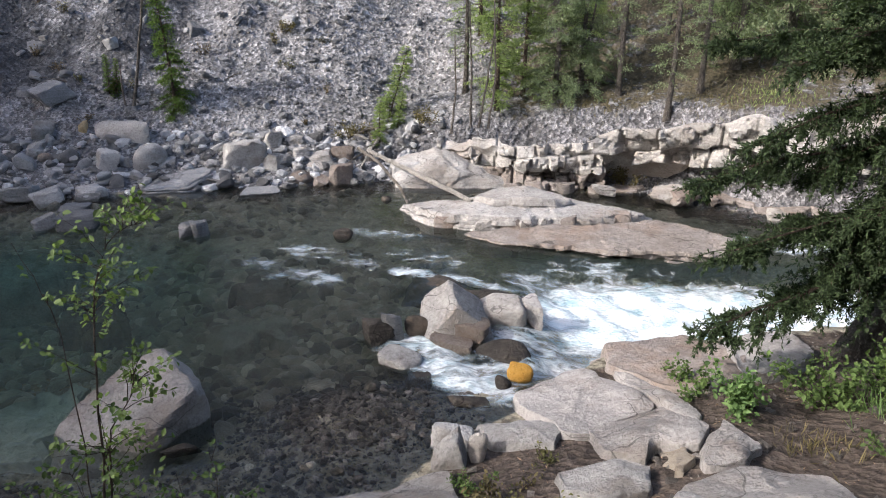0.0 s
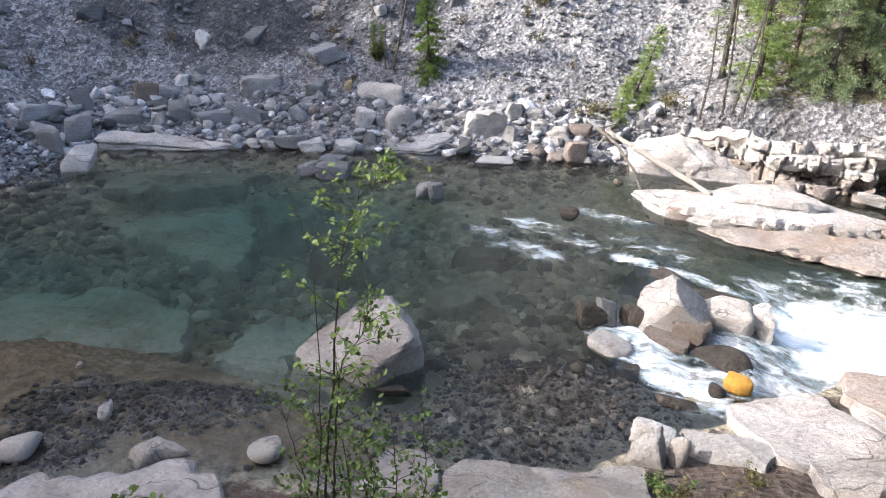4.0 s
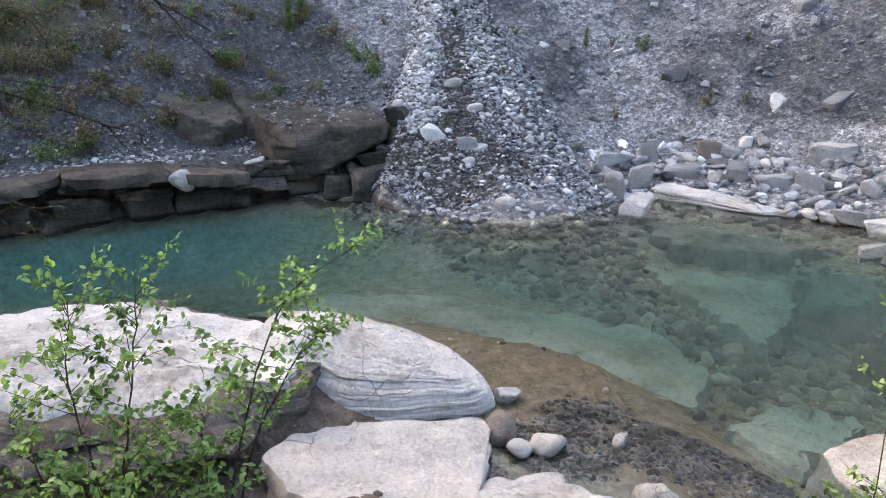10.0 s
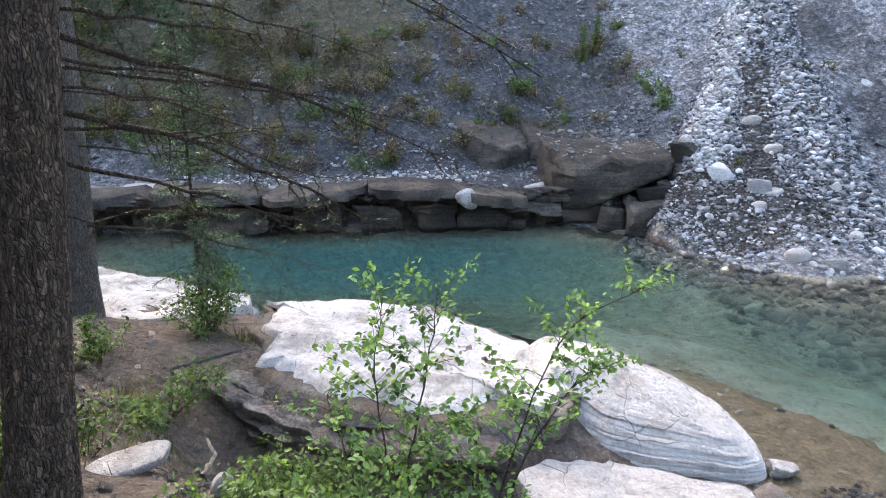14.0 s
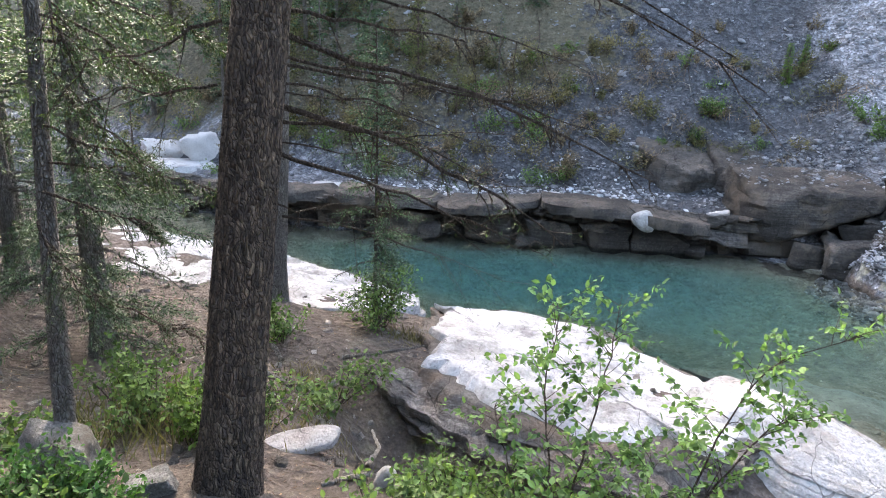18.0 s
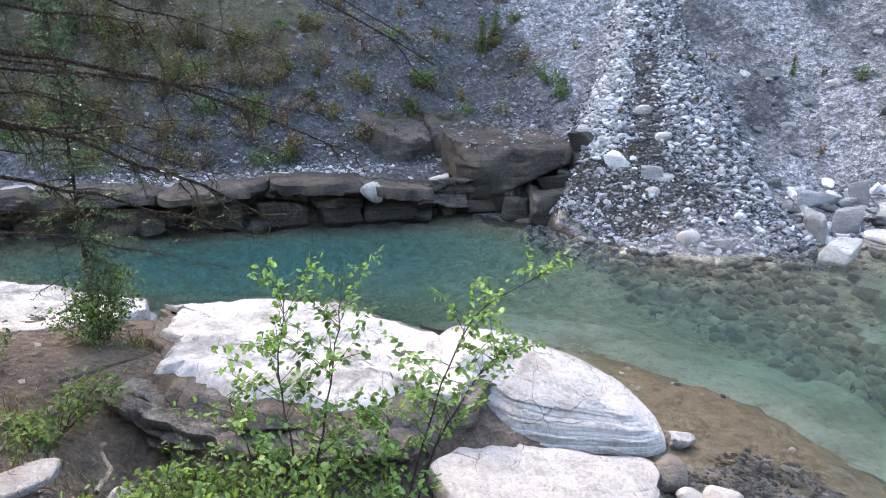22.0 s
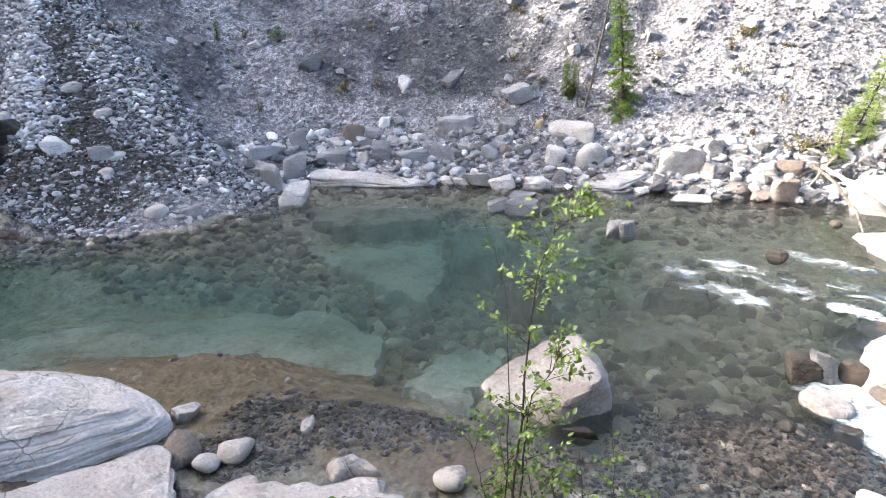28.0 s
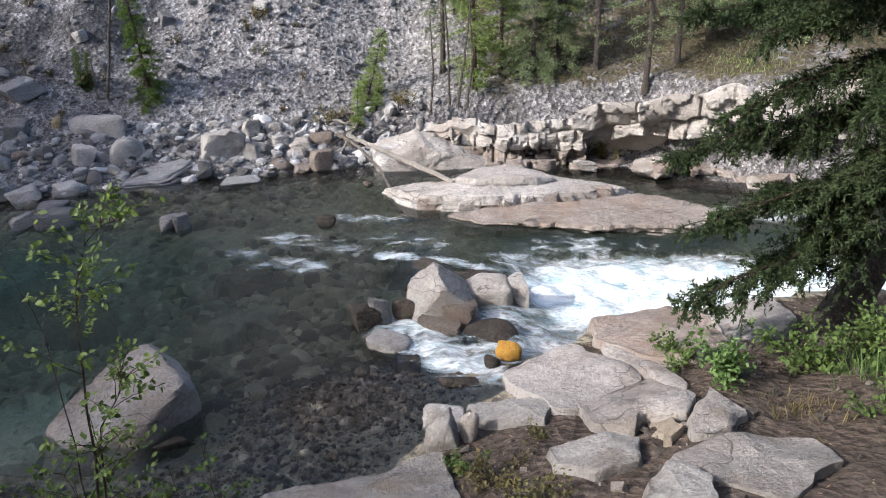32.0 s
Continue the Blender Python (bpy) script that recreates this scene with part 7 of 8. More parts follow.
# the big trunk beside the path, with dead lower limbs
big = thing("pine_tree", "tall dark conifer trunk with furrowed bark and dead lower limbs", "tree", at=(-3.78, -2.42, 2.05))
heap = Heap()
z = np.linspace(-0.3, 9, 190)
turn = np.linspace(0, 2 * np.pi, 72, endpoint=False)
cx, cy = -0.105 * z, 0.085 * z
rad = 0.185 * (1 - 0.035 * z) * (1 + 0.55 * np.exp(-(z + 0.3) * 2.6))
ring = []
for k, h in enumerate(z):
    # long bark plates: ridged noise, stretched along the stem
    plate = np.array([1 - 2 * abs(noise.noise(Vector((2.6 * math.cos(a), 2.6 * math.sin(a), h * 0.8))) + 0.5 * noise.noise(Vector((7 * math.cos(a), 7 * math.sin(a), h * 2.4)))) for a in turn])
    furrow = 1 + 0.075 * plate
    ring.append(np.stack([cx[k] + rad[k] * furrow * np.cos(turn), cy[k] + rad[k] * furrow * np.sin(turn), np.full(72, h)], -1))
i = np.arange(190 * 72).reshape(190, 72)
heap.add(np.concatenate(ring), np.stack([i[:-1], np.roll(i[:-1], -1, 1), np.roll(i[1:], -1, 1), i[1:]], -1).reshape(-1, 4))
attach("trunk", heap.mesh("trunk", "bark", True), big)


def dead_limb(parent, a, b, sag, radius, seed, twigs=9, needles=0, reach=0.35):
    """A bare, drooping limb with side twigs, from a to b in the world."""
    r = np.random.RandomState(seed)
    base = np.array(parent.matrix_basis.translation)
    p = bow(a, b, 12, sag, 0.02, seed) - base
    heap = Heap()
    tube(heap, p, (radius, radius * 0.25), 6, seed, 0.08)
    leaf = Heap()
    for k in range(twigs):
        u = r.uniform(0.25, 1)
        q = np.array([np.interp(u, np.linspace(0, 1, 12), p[:, c]) for c in range(3)])
        way = (p[-1] - p[0]) / np.linalg.norm(p[-1] - p[0]) * r.uniform(0.2, 1) + r.normal(0, 0.55, 3) - np.array([0, 0, 0.35])
        end = q + way * r.uniform(0.3, 1.0) * reach
        path = bow(q, end, 6, r.uniform(-0.03, 0.05), 0.012, seed * 31 + k)
        tube(heap, path, (radius * 0.35, 0.0015), 4)
        for j in range(2):
            u2 = r.uniform(0.4, 1)
            q2 = path[int(u2 * 5)]
            tube(heap, bow(q2, q2 + way * 0.3 * reach + r.normal(0, 0.12 * reach, 3), 4, 0.01, 0.006, k + j), (0.003, 0.001), 3)
        if needles:
            n = needles
            at = r.uniform(0.2, 1, n)
            roots = np.stack([np.interp(at, np.linspace(0, 1, 6), path[:, c]) for c in range(3)], -1)
            blades(leaf, roots, way[None] * 0.6 + r.normal(0, 0.6, (n, 3)), r.uniform(0.03, 0.08, n), np.full(n, 0.004), seed + k)
    limb = attach("limb", heap.mesh("limb", "twig", True), parent, "bare drooping limb with thin twigs")
    if leaf.n:
        attach("needles", leaf.mesh("needles", "needle"), limb)
    return limb


dead_limb(big, (-4.1, -2.1, 5.22), (-5.3, -1.1, 5.05), -0.03, 0.016, 1, 10)
dead_limb(big, (-4.1, -2.1, 5.08), (-6.0, 0.4, 3.98), -0.10, 0.020, 2, 14)
dead_limb(big, (-4.1, -2.15, 4.66), (-5.55, -0.3, 3.5), -0.12, 0.022, 3, 16, 10)
dead_limb(big, (-4.1, -2.15, 4.38), (-5.55, -0.55, 3.48), -0.06, 0.016, 4, 14, 10)
dead_limb(big, (-4.05, -2.15, 4.75), (-5.0, -1.0, 4.35), -0.05, 0.010, 5, 8)
dead_limb(big, (-4.0, -2.35, 5.12), (-3.65, -3.05, 4.87), 0.04, 0.012, 6, 8, 14)
dead_limb(big, (-4.0, -2.4, 4.76), (-3.84, -3.1, 4.66), 0.03, 0.010, 7, 8, 14)
dead_limb(big, (-4.1, -2.15, 5.6), (-4.2, 0.7, 4.78), -0.22, 0.014, 8, 10)
dead_limb(big, (-4.1, -2.15, 5.7), (-4.05, 0.5, 4.95), -0.2, 0.012, 9, 8)
dead_limb(big, (-4.1, -2.1, 4.95), (-5.9, -0.9, 4.6), -0.02, 0.012, 10, 12)
dead_limb(big, (-4.1, -2.15, 4.9), (-5.7, 0.1, 4.35), -0.06, 0.012, 12, 14)
dead_limb(big, (-4.1, -2.15, 4.55), (-5.9, -0.8, 3.9), -0.08, 0.014, 13, 16, 8)
dead_limb(big, (-4.1, -2.15, 5.4), (-5.6, -0.2, 4.85), -0.08, 0.012, 14, 14)
dead_limb(big, (-3.95, -2.25, 4.1), (-4.6, -1.6, 3.95), 0.02, 0.008, 11, 6)

def pine_crown(parent, low, high, reach, lean, seed, limbs=60, sprays=55):
    """The living crown, high above the path."""
    r = np.random.RandomState(seed)
    wood, crown = Heap(), Heap()
    for k in range(limbs):
        h = low + (high - low) * (k + r.uniform()) / limbs
        az, size = r.uniform(0, 6.283), reach * (1 - 0.6 * (h - low) / (high - low)) * r.uniform(0.6, 1.1)
        out = np.array([np.cos(az), np.sin(az), 0])
        u = np.linspace(0, 1, 6)
        p = np.array([lean[0] * h, lean[1] * h, h]) + out * (u * size)[:, None] + np.array([0, 0, 1.0]) * ((0.35 * u - 0.5 * u * u) * size)[:, None]
        tube(wood, p, (0.035, 0.006), 5)
        at = r.uniform(0.2, 1, sprays)
        roots = np.stack([np.interp(at, u, p[:, c]) for c in range(3)], -1) + r.normal(0, 0.12, (sprays, 3))
        blades(crown, roots, out[None] + r.normal(0, 0.8, (sprays, 3)), r.uniform(0.15, 0.35, sprays), np.full(sprays, 0.03), 700 + k)
    heap = Heap()
    tube(heap, [(lean[0] * low * 0.9, lean[1] * low * 0.9, low * 0.9), (lean[0] * high, lean[1] * high, high + 0.4)], (0.13, 0.02), 10)
    attach("stem_top", heap.mesh("stem_top", "bark", True), parent)
    tagged(attach("branchwork", wood.mesh("branchwork", "bark"), parent), kind="stuff")
    attach("crown", crown.mesh("crown", "needle"), parent)


# crown out of view, added for the dappled shade it throws
pine_crown(big, 4.3, 10.8, 2.3, (-0.105, 0.085), 17, 30, 36)

# second trunk at the edge of the shelf
second = thing("pine_tree", "grey-brown conifer trunk standing at the shelf's edge", "tree", at=(-10.5, -5.0, 0.75))
heap = Heap()
tube(heap, [(0, 0, -0.3), (-0.03, 0, 0.1), (-0.12, 0.02, 0.8), (-0.35, 0.05, 2.3), (-0.6, 0.1, 4.5), (-0.8, 0.1, 8)], (0.42, 0.30, 0.22, 0.20, 0.17, 0.12), 18, 4, 0.05)
attach("trunk", heap.mesh("trunk", "bark_grey", True), second)
# this crown is unseen too, added to shade the earth and shelf below
pine_crown(second, 5.6, 12.5, 2.0, (-0.1, 0.01), 18, 30, 36)
dead_limb(second, (-10.7, -4.9, 2.4), (-8.7, -1.0, 2.2), -0.10, 0.022, 21, 16, 12, 0.7)
dead_limb(second, (-10.8, -4.9, 3.6), (-10.3, -2.0, 3.1), -0.10, 0.018, 22, 14, 16, 0.6)
dead_limb(second, (-10.8, -4.9, 4.4), (-10.6, -2.2, 4.0), -0.10, 0.016, 23, 14, 16, 0.6)

def bough(parent, a, b, sag, seed, mat, twigs=36, reach=0.5, needles=26, size=0.05, wide=0.006, radius=0.016, hang=0.35, sparse=0.0):
    """A living spruce bough from a to b in the world: flat side twigs that hang a little, set with needles."""
    r = np.random.RandomState(seed)
    base = np.array(parent.matrix_basis.translation)
    p = bow(a, b, 12, sag, 0.02, seed) - base
    wood, green = Heap(), Heap()
    tube(wood, p, (radius, radius * 0.2), 6, seed, 0.06)
    ahead = p[-1] - p[0]
    total = np.linalg.norm(ahead)
    ahead = ahead / total
    side = np.cross(ahead, (0, 0, 1.0))
    side /= np.linalg.norm(side)
    for k in range(twigs):
        u = r.uniform(0.12, 1.0) ** 0.8
        q = np.array([np.interp(u, np.linspace(0, 1, 12), p[:, c]) for c in range(3)])
        way = ahead * r.uniform(0.5, 1.0) + side * r.choice([-1, 1]) * r.uniform(0.3, 1.0) + np.array([0, 0, -hang * r.uniform(0.4, 1.8)])
        size_k = reach * r.uniform(0.5, 1.1) * (1.15 - 0.75 * u)
        path = bow(q, q + way * size_k, 7, -0.06 * size_k, 0.012, seed * 13 + k)
        tube(wood, path, (0.005, 0.0012), 4)
        if r.uniform() < sparse:
            continue
        paths = [path]
        for j in range(5):
            start = path[r.randint(1, 6)]
            own = way * 0.6 + r.normal(0, 0.45, 3) - np.array([0, 0, 0.25 * hang])
            paths.append(bow(start, start + own * size_k * r.uniform(0.25, 0.55), 7, 0.01, 0.006, seed * 17 + k * 5 + j))
        for line in paths:
            n = needles
            at = r.uniform(0.0, 1, n)
            roots = np.stack([np.interp(at, np.linspace(0, 1, 7), line[:, c]) for c in range(3)], -1)
            forward = line[-1] - line[0]
            forward /= np.linalg.norm(forward) + 1e-9
            blades(green, roots, forward[None] * 0.8 + r.normal(0, 0.55, (n, 3)), size * r.uniform(0.6, 1.2, n), np.full(n, wide), seed + k)
    limb = attach("limb", wood.mesh("limb", "twig", True), parent)
    attach("needles", green.mesh("needles", mat), limb)


# spruces behind the path, whose green boughs hang into view
near_spruce = conifer_meshes(7.5, 2.0, 0.06, 121, 90, 110, 0.34, 0.15, "needle_mid", "bark_grey", bare=0.3, fine=11, wide=0.020, blade=0.26)
side = plant("spruce", "dark spruce with drooping green boughs beside the path", "tree", near_spruce, (-7.3, -5.8, 1.25), (0, 0, 30), "spruces by the path")
for x, y, turn in ((-9.0, -8.4, 250), (-11.8, -10.8, 60), (-5.5, -8.5, 170)):
    copy_thing(side, pose(x, y, float(ground_z(x, y)) - 0.05, 0, 3, turn))
thin = thing("spruce", "thin leaning spruce with fine drooping boughs beside the path", "tree", "spruces by the path", at=(-3.75, -3.55, 2.1))
heap = Heap()
tube(heap, np.array([(0.1, 0.1, -0.2), (0.0, 0.05, 0.5), (-0.42, -0.23, 1.73), (-0.70, -0.37, 3.0), (-0.9, -0.45, 6.0)]), (0.09, 0.065, 0.06, 0.05, 0.02), 12, 5, 0.05)
attach("trunk", heap.mesh("trunk", "bark_grey", True), thin)
for k, (a, b) in enumerate((((-4.17, -3.61, 5.32), (-4.54, -2.7, 5.02)), ((-4.32, -3.76, 5.16), (-4.4, -2.95, 4.75)), ((-4.23, -3.81, 4.2), (-4.63, -2.78, 3.99)), ((-4.12, -3.67, 4.47), (-4.22, -2.96, 4.19)),
                            ((-4.34, -3.75, 4.85), (-4.4, -3.26, 4.3)), ((-3.83, -3.57, 3.91), (-3.76, -3.1, 3.38)), ((-4.0, -3.5, 5.36), (-3.82, -3.09, 4.61)), ((-4.04, -3.68, 4.05), (-4.2, -3.03, 3.78)), ((-4.2, -3.7, 5.0), (-4.9, -3.1, 4.75)))):
    bough(thin, a, b, -0.04, 800 + k, "needle", 24, 0.38, 20, 0.032, 0.0026, 0.010, 0.5)
bough(thin, (-3.94, -3.58, 3.44), (-3.98, -2.6, 3.14), -0.04, 820, "needle", 26, 0.34, 12, 0.03, 0.0024, 0.010, 0.3, 0.6)
# the big spruce beside the rapids
big_right = thing("spruce", "big dark spruce leaning over the rapids with hanging boughs", "tree", "spruces by the path", at=(5.75, 8.3, 0.3))
heap = Heap()
tube(heap, np.array([(-0.15, 0, -0.4), (0.0, 0, 0.1), (0.4, 0.1, 0.9), (0.8, 0.2, 2.0), (1.0, 0.3, 4.7), (1.1, 0.4, 9.0)]), (0.34, 0.26, 0.22, 0.2, 0.16, 0.06), 18, 6, 0.05)
attach("trunk", heap.mesh("trunk", "bark_grey", True), big_right)
for k, (a, b) in enumerate((((6.1, 8.2, 1.9), (3.3, 7.44, 1.1)), ((6.3, 8.3, 2.4), (3.5, 7.56, 2.05)), ((6.4, 8.4, 3.2), (3.25, 8.09, 2.7)), ((6.4, 8.5, 3.9), (3.95, 8.12, 3.2)), ((6.4, 8.6, 4.5), (4.2, 8.31, 4.0)),
                            ((6.0, 8.0, 1.6), (4.3, 7.6, 1.45)), ((6.4, 8.4, 3.5), (4.6, 8.1, 2.85)), ((6.3, 8.3, 2.2), (4.5, 8.0, 2.25)), ((6.3, 8.2, 2.6), (4.75, 7.7, 1.8)), ((6.6, 9.0, 4.4), (3.7, 9.1, 4.2)),
                            ((6.5, 8.5, 5.2), (4.5, 7.9, 4.7)), ((6.5, 8.6, 3.0), (5.0, 7.5, 2.5)), ((6.5, 8.6, 4.0), (5.2, 7.4, 3.4)))):
    bough(big_right, a, b, -0.12, 840 + k, "needle", 60, 0.75, 30, 0.07, 0.009, 0.03, 0.45)
pine_crown(big_right, 4.6, 9.2, 2.2, (0.12, 0.04), 19, 26, 60)
plant("spruce", "dark spruce behind the overhanging one", "tree", near_spruce, (8.2, 8.6, 0.4), (0, 0, 100), "spruces by the path")
# unseen spruces added behind the path to keep skylight off the near bank
sky_screen_tree = conifer_meshes(12.0, 2.6, 0.16, 161, 120, 90, 0.55, 0.22, "needle", "bark", fine=2, wide=0.12, blade=0.6)
behind = plant("spruce", "unseen spruce added behind the path to hold back skylight", "tree", sky_screen_tree, (3.6, -4.2, float(ground_z(3.6, -4.2)) - 0.1), (0, 0, 20), "wood behind the path")
for x, y, turn in ((0.4, -6.2, 80), (-3.0, -7.6, 140), (6.4, -1.6, 200), (8.8, 2.4, 250), (3.0, -9.2, 300), (-6.6, -11.5, 20), (7.4, -6.0, 60), (-0.8, -10.5, 110), (11.0, -2.0, 170), (-9.5, -12.5, 220), (9.8, 5.2, 30)):
    copy_thing(behind, pose(x, y, float(ground_z(x, y)) - 0.1, 0, 0, turn))
# little conifer with a bush at its foot, on the shelf
slim = conifer_meshes(4.6, 0.8, 0.1, 141, 84, 70, 0.24, 0.035, "needle_mid", "twig", bare=0.3, fine=5, wide=0.03, blade=0.32)
plant("young_spruce", "slender sparse young spruce on the rock shelf", "tree", slim, (-9.9, -3.0, 0.95))


# ---- broad-leaved saplings and shrubs ----
LEAF_V = np.array([(0, 0, 0), (0.3, 0.28, 0.06), (0.65, 0.26, 0.05), (1, 0, -0.06), (0.65, -0.26, 0.05), (0.3, -0.28, 0.06), (0.3, 0, -0.01), (0.65, 0, -0.02)])
LEAF_Q = np.array([(0, 5, 6, 1), (1, 6, 7, 2), (6, 5, 4, 7), (2, 7, 4, 3)])


def leaves(heap, roots, ways, sizes, seed):
    """Oval leaves folded along the midrib."""
    r = np.random.RandomState(seed)
    n = len(roots)
    x = ways / (np.linalg.norm(ways, axis=1, keepdims=True) + 1e-9)
    up = np.array([0, 0, 1.0]) + r.normal(0, 0.45, (n, 3))
    y = np.cross(up, x)
    y /= np.linalg.norm(y, axis=1, keepdims=True) + 1e-9
    z = np.cross(x, y)
    frame_ = np.stack([x, y, z], 1)
    v = np.einsum("vk,nkc->nvc", LEAF_V, frame_) * sizes[:, None, None] + roots[:, None]
    f = LEAF_Q[None] + (np.arange(n) * 8)[:, None, None]
    heap.add(v, f.reshape(-1, 4))


def sapling(name, label, at, stems, seed, mat, leaf, per, twig_len, from_u=0.35, twigs=16, thick=0.012, spread=0.8):
    """stems: lists of points in the world, root first."""
    r = np.random.RandomState(seed)
    top = thing(name, label, "sapling", at=at)
    base = np.array(at)
    for k, points in enumerate(stems):
        heap, green = Heap(), Heap()
        pts = np.array(points, float) - base
        far = np.linspace(0, 1, len(pts))
        u = np.linspace(0, 1, 16)
        p = np.stack([np.interp(u, far, pts[:, c]) for c in range(3)], -1)
        for _ in range(2):
            p[1:-1] = (p[:-2] + 2 * p[1:-1] + p[2:]) / 4
        p[1:-1] += r.normal(0, 0.008, (14, 3))
        stalk = Heap()
        tube(stalk, p, (thick, thick * 0.25), 6)
        way0 = p[-1] - p[0]
        way0 /= np.linalg.norm(way0)
        for j in range(twigs):
            s = r.uniform(from_u, 1.0)
            q = np.array([np.interp(s, u, p[:, c]) for c in range(3)])
            az = r.uniform(0, 6.283)
            way = np.array([np.cos(az), np.sin(az), r.uniform(0.0, 0.7)]) * spread + way0 * 0.3
            way /= np.linalg.norm(way)
            size = twig_len * r.uniform(0.4, 1.1) * (1.1 - 0.5 * s)
            path = bow(q, q + way * size, 6, -0.04 * size, 0.008, seed * 50 + k * 20 + j)
            tube(heap, path, (0.0035, 0.001), 4)
            n = max(4, int(2.2 * per * size / twig_len))
            a = r.uniform(0.2, 1.0, n)
            roots = np.stack([np.interp(a, np.linspace(0, 1, 6), path[:, c]) for c in range(3)], -1)
            ways = way[None] * 0.6 + r.normal(0, 0.7, (n, 3)) - np.array([0, 0, 0.45])
            leaves(green, roots + r.normal(0, 0.02, (n, 3)), ways, leaf * r.uniform(0.6, 1.2, n), seed + j)
        stem = attach("stem", stalk.mesh("stem", "twig", True), top)
        tagged(attach("twigwork", heap.mesh("twigwork", "twig", True), stem), kind="stuff")
        if green.n:
            attach("foliage", green.mesh("foliage", mat), stem)
    return top


sapling("alder_sapling", "slender alder sapling with small pale green leaves", (-2.0, 3.8, 0.5),
        [[(-2.0, 3.85, 0.4), (-1.98, 3.95, 1.1), (-2.05, 4.3, 2.1), (-2.1, 4.5, 2.7), (-2.0, 4.62, 3.2), (-1.75, 4.66, 3.28)],
         [(-1.95, 3.9, 0.4), (-1.92, 4.0, 1.2), (-2.02, 4.25, 1.85), (-1.8, 4.4, 2.25)]], 201, "leaf_pale", 0.056, 13, 0.62, 0.45, 26, 0.011)
sapling("alder_sapling", "leafless thin alder shoot", (-2.15, 3.9, 0.5), [[(-2.1, 3.9, 0.4), (-2.1, 4.1, 1.3), (-2.25, 4.4, 2.65), (-2.48, 4.42, 3.22)]], 202, "leaf_pale", 0.05, 3, 0.2, 0.7, 3, 0.007)
sapling("alder_bush", "bushy low alder growth at the sapling's foot", (-2.0, 3.95, 0.4),
        [[(-2.0, 3.95, 0.3), (-2.2 + 0.2 * k, 4.0 + 0.1 * (k % 2), 0.9), (-2.6 + 0.25 * k, 4.3, 1.35 + 0.2 * (k % 3))] for k in range(6)], 203, "shrub", 0.05, 11, 0.5, 0.25, 18, 0.008)
sapling("birch_sapling", "bright green leafy sapling growing below the path", (-4.1, -0.3, 1.35),
        [[(-4.15, -0.3, 1.3), (-4.3, -0.3, 2.0), (-4.8, -0.4, 2.6), (-5.25, -0.3, 3.08)], [(-4.15, -0.28, 1.3), (-4.4, -0.15, 2.1), (-4.9, 0.05, 2.75), (-5.25, 0.15, 3.22)],
         [(-4.1, -0.35, 1.3), (-4.35, -0.55, 2.0), (-4.75, -0.75, 2.45)], [(-4.1, -0.3, 1.3), (-4.25, -0.1, 1.8), (-4.6, 0.2, 2.2)]], 211, "leaf", 0.064, 13, 0.68, 0.28, 28, 0.011)
sapling("birch_sapling", "bright green leafy sapling leaning over the shelf", (-4.05, 0.35, 1.35),
        [[(-4.05, 0.35, 1.3), (-4.2, 0.5, 2.0), (-4.5, 0.8, 2.6), (-4.8, 1.1, 2.95), (-4.85, 1.75, 3.2)], [(-4.05, 0.35, 1.3), (-4.4, 0.7, 2.1), (-4.8, 1.2, 2.5), (-4.9, 1.6, 2.55)],
         [(-4.05, 0.35, 1.3), (-4.3, 0.3, 1.9), (-4.6, 0.4, 2.2)]], 212, "leaf", 0.064, 13, 0.66, 0.32, 27, 0.011)


def bush(label, x, y, radius, height, seed, mat, leaf, count, name="shrub", group="shrubs"):
    """A low shrub: thin stems and many leaves, thinner towards its rim."""
    r = np.random.RandomState(seed)
    z = float(ground_z(x, y))
    top = thing(name, label, "shrub", group, at=(x, y, z))
    heap, green = Heap(), Heap()
    stems = max(7, count // 40)
    for k in range(stems):
        az, out = r.uniform(0, 6.283), radius * r.uniform(0.15, 1.0)
        end = np.array([np.cos(az) * out, np.sin(az) * out, height * r.uniform(0.5, 1.1) * (1 - 0.4 * (out / radius) ** 2)])
        p = bow((end[0] * 0.15, end[1] * 0.15, -0.08), end, 7, -0.06 * height, 0.02 * height, seed * 40 + k)
        tube(heap, p, (0.008, 0.002), 4)
        n = 2 * count // stems
        a = r.uniform(0.3, 1.05, n)
        roots = np.stack([np.interp(a, np.linspace(0, 1, 7), p[:, c]) for c in range(3)], -1) + r.normal(0, 0.10 * radius, (n, 3))
        leaves(green, roots, r.normal(0, 0.7, (n, 3)) + end[None] * 0.6, 1.25 * leaf * r.uniform(0.5, 1.2, n), seed + k)
    tagged(attach("stemwork", heap.mesh("stemwork", "twig"), top), kind="stuff")
    attach("foliage", green.mesh("foliage", mat), top)
    return top


def tuft(label, x, y, radius, height, seed, mat, count, name="grass_tuft"):
    r = np.random.RandomState(seed)
    px, py = x + r.normal(0, radius * 0.5, count), y + r.normal(0, radius * 0.5, count)
    roots = on_ground(px, py) - np.array([0, 0, 0.02])
    heap = Heap()
    ways = np.stack([r.normal(0, 0.5, count), r.normal(0, 0.5, count), np.ones(count)], -1)
    blades(heap, roots, ways, height * r.uniform(0.4, 1.1, count), np.full(count, 0.006), seed)
    return tagged(new(name, heap.mesh(name, mat)), label, "grass", "grass tufts", "stuff")


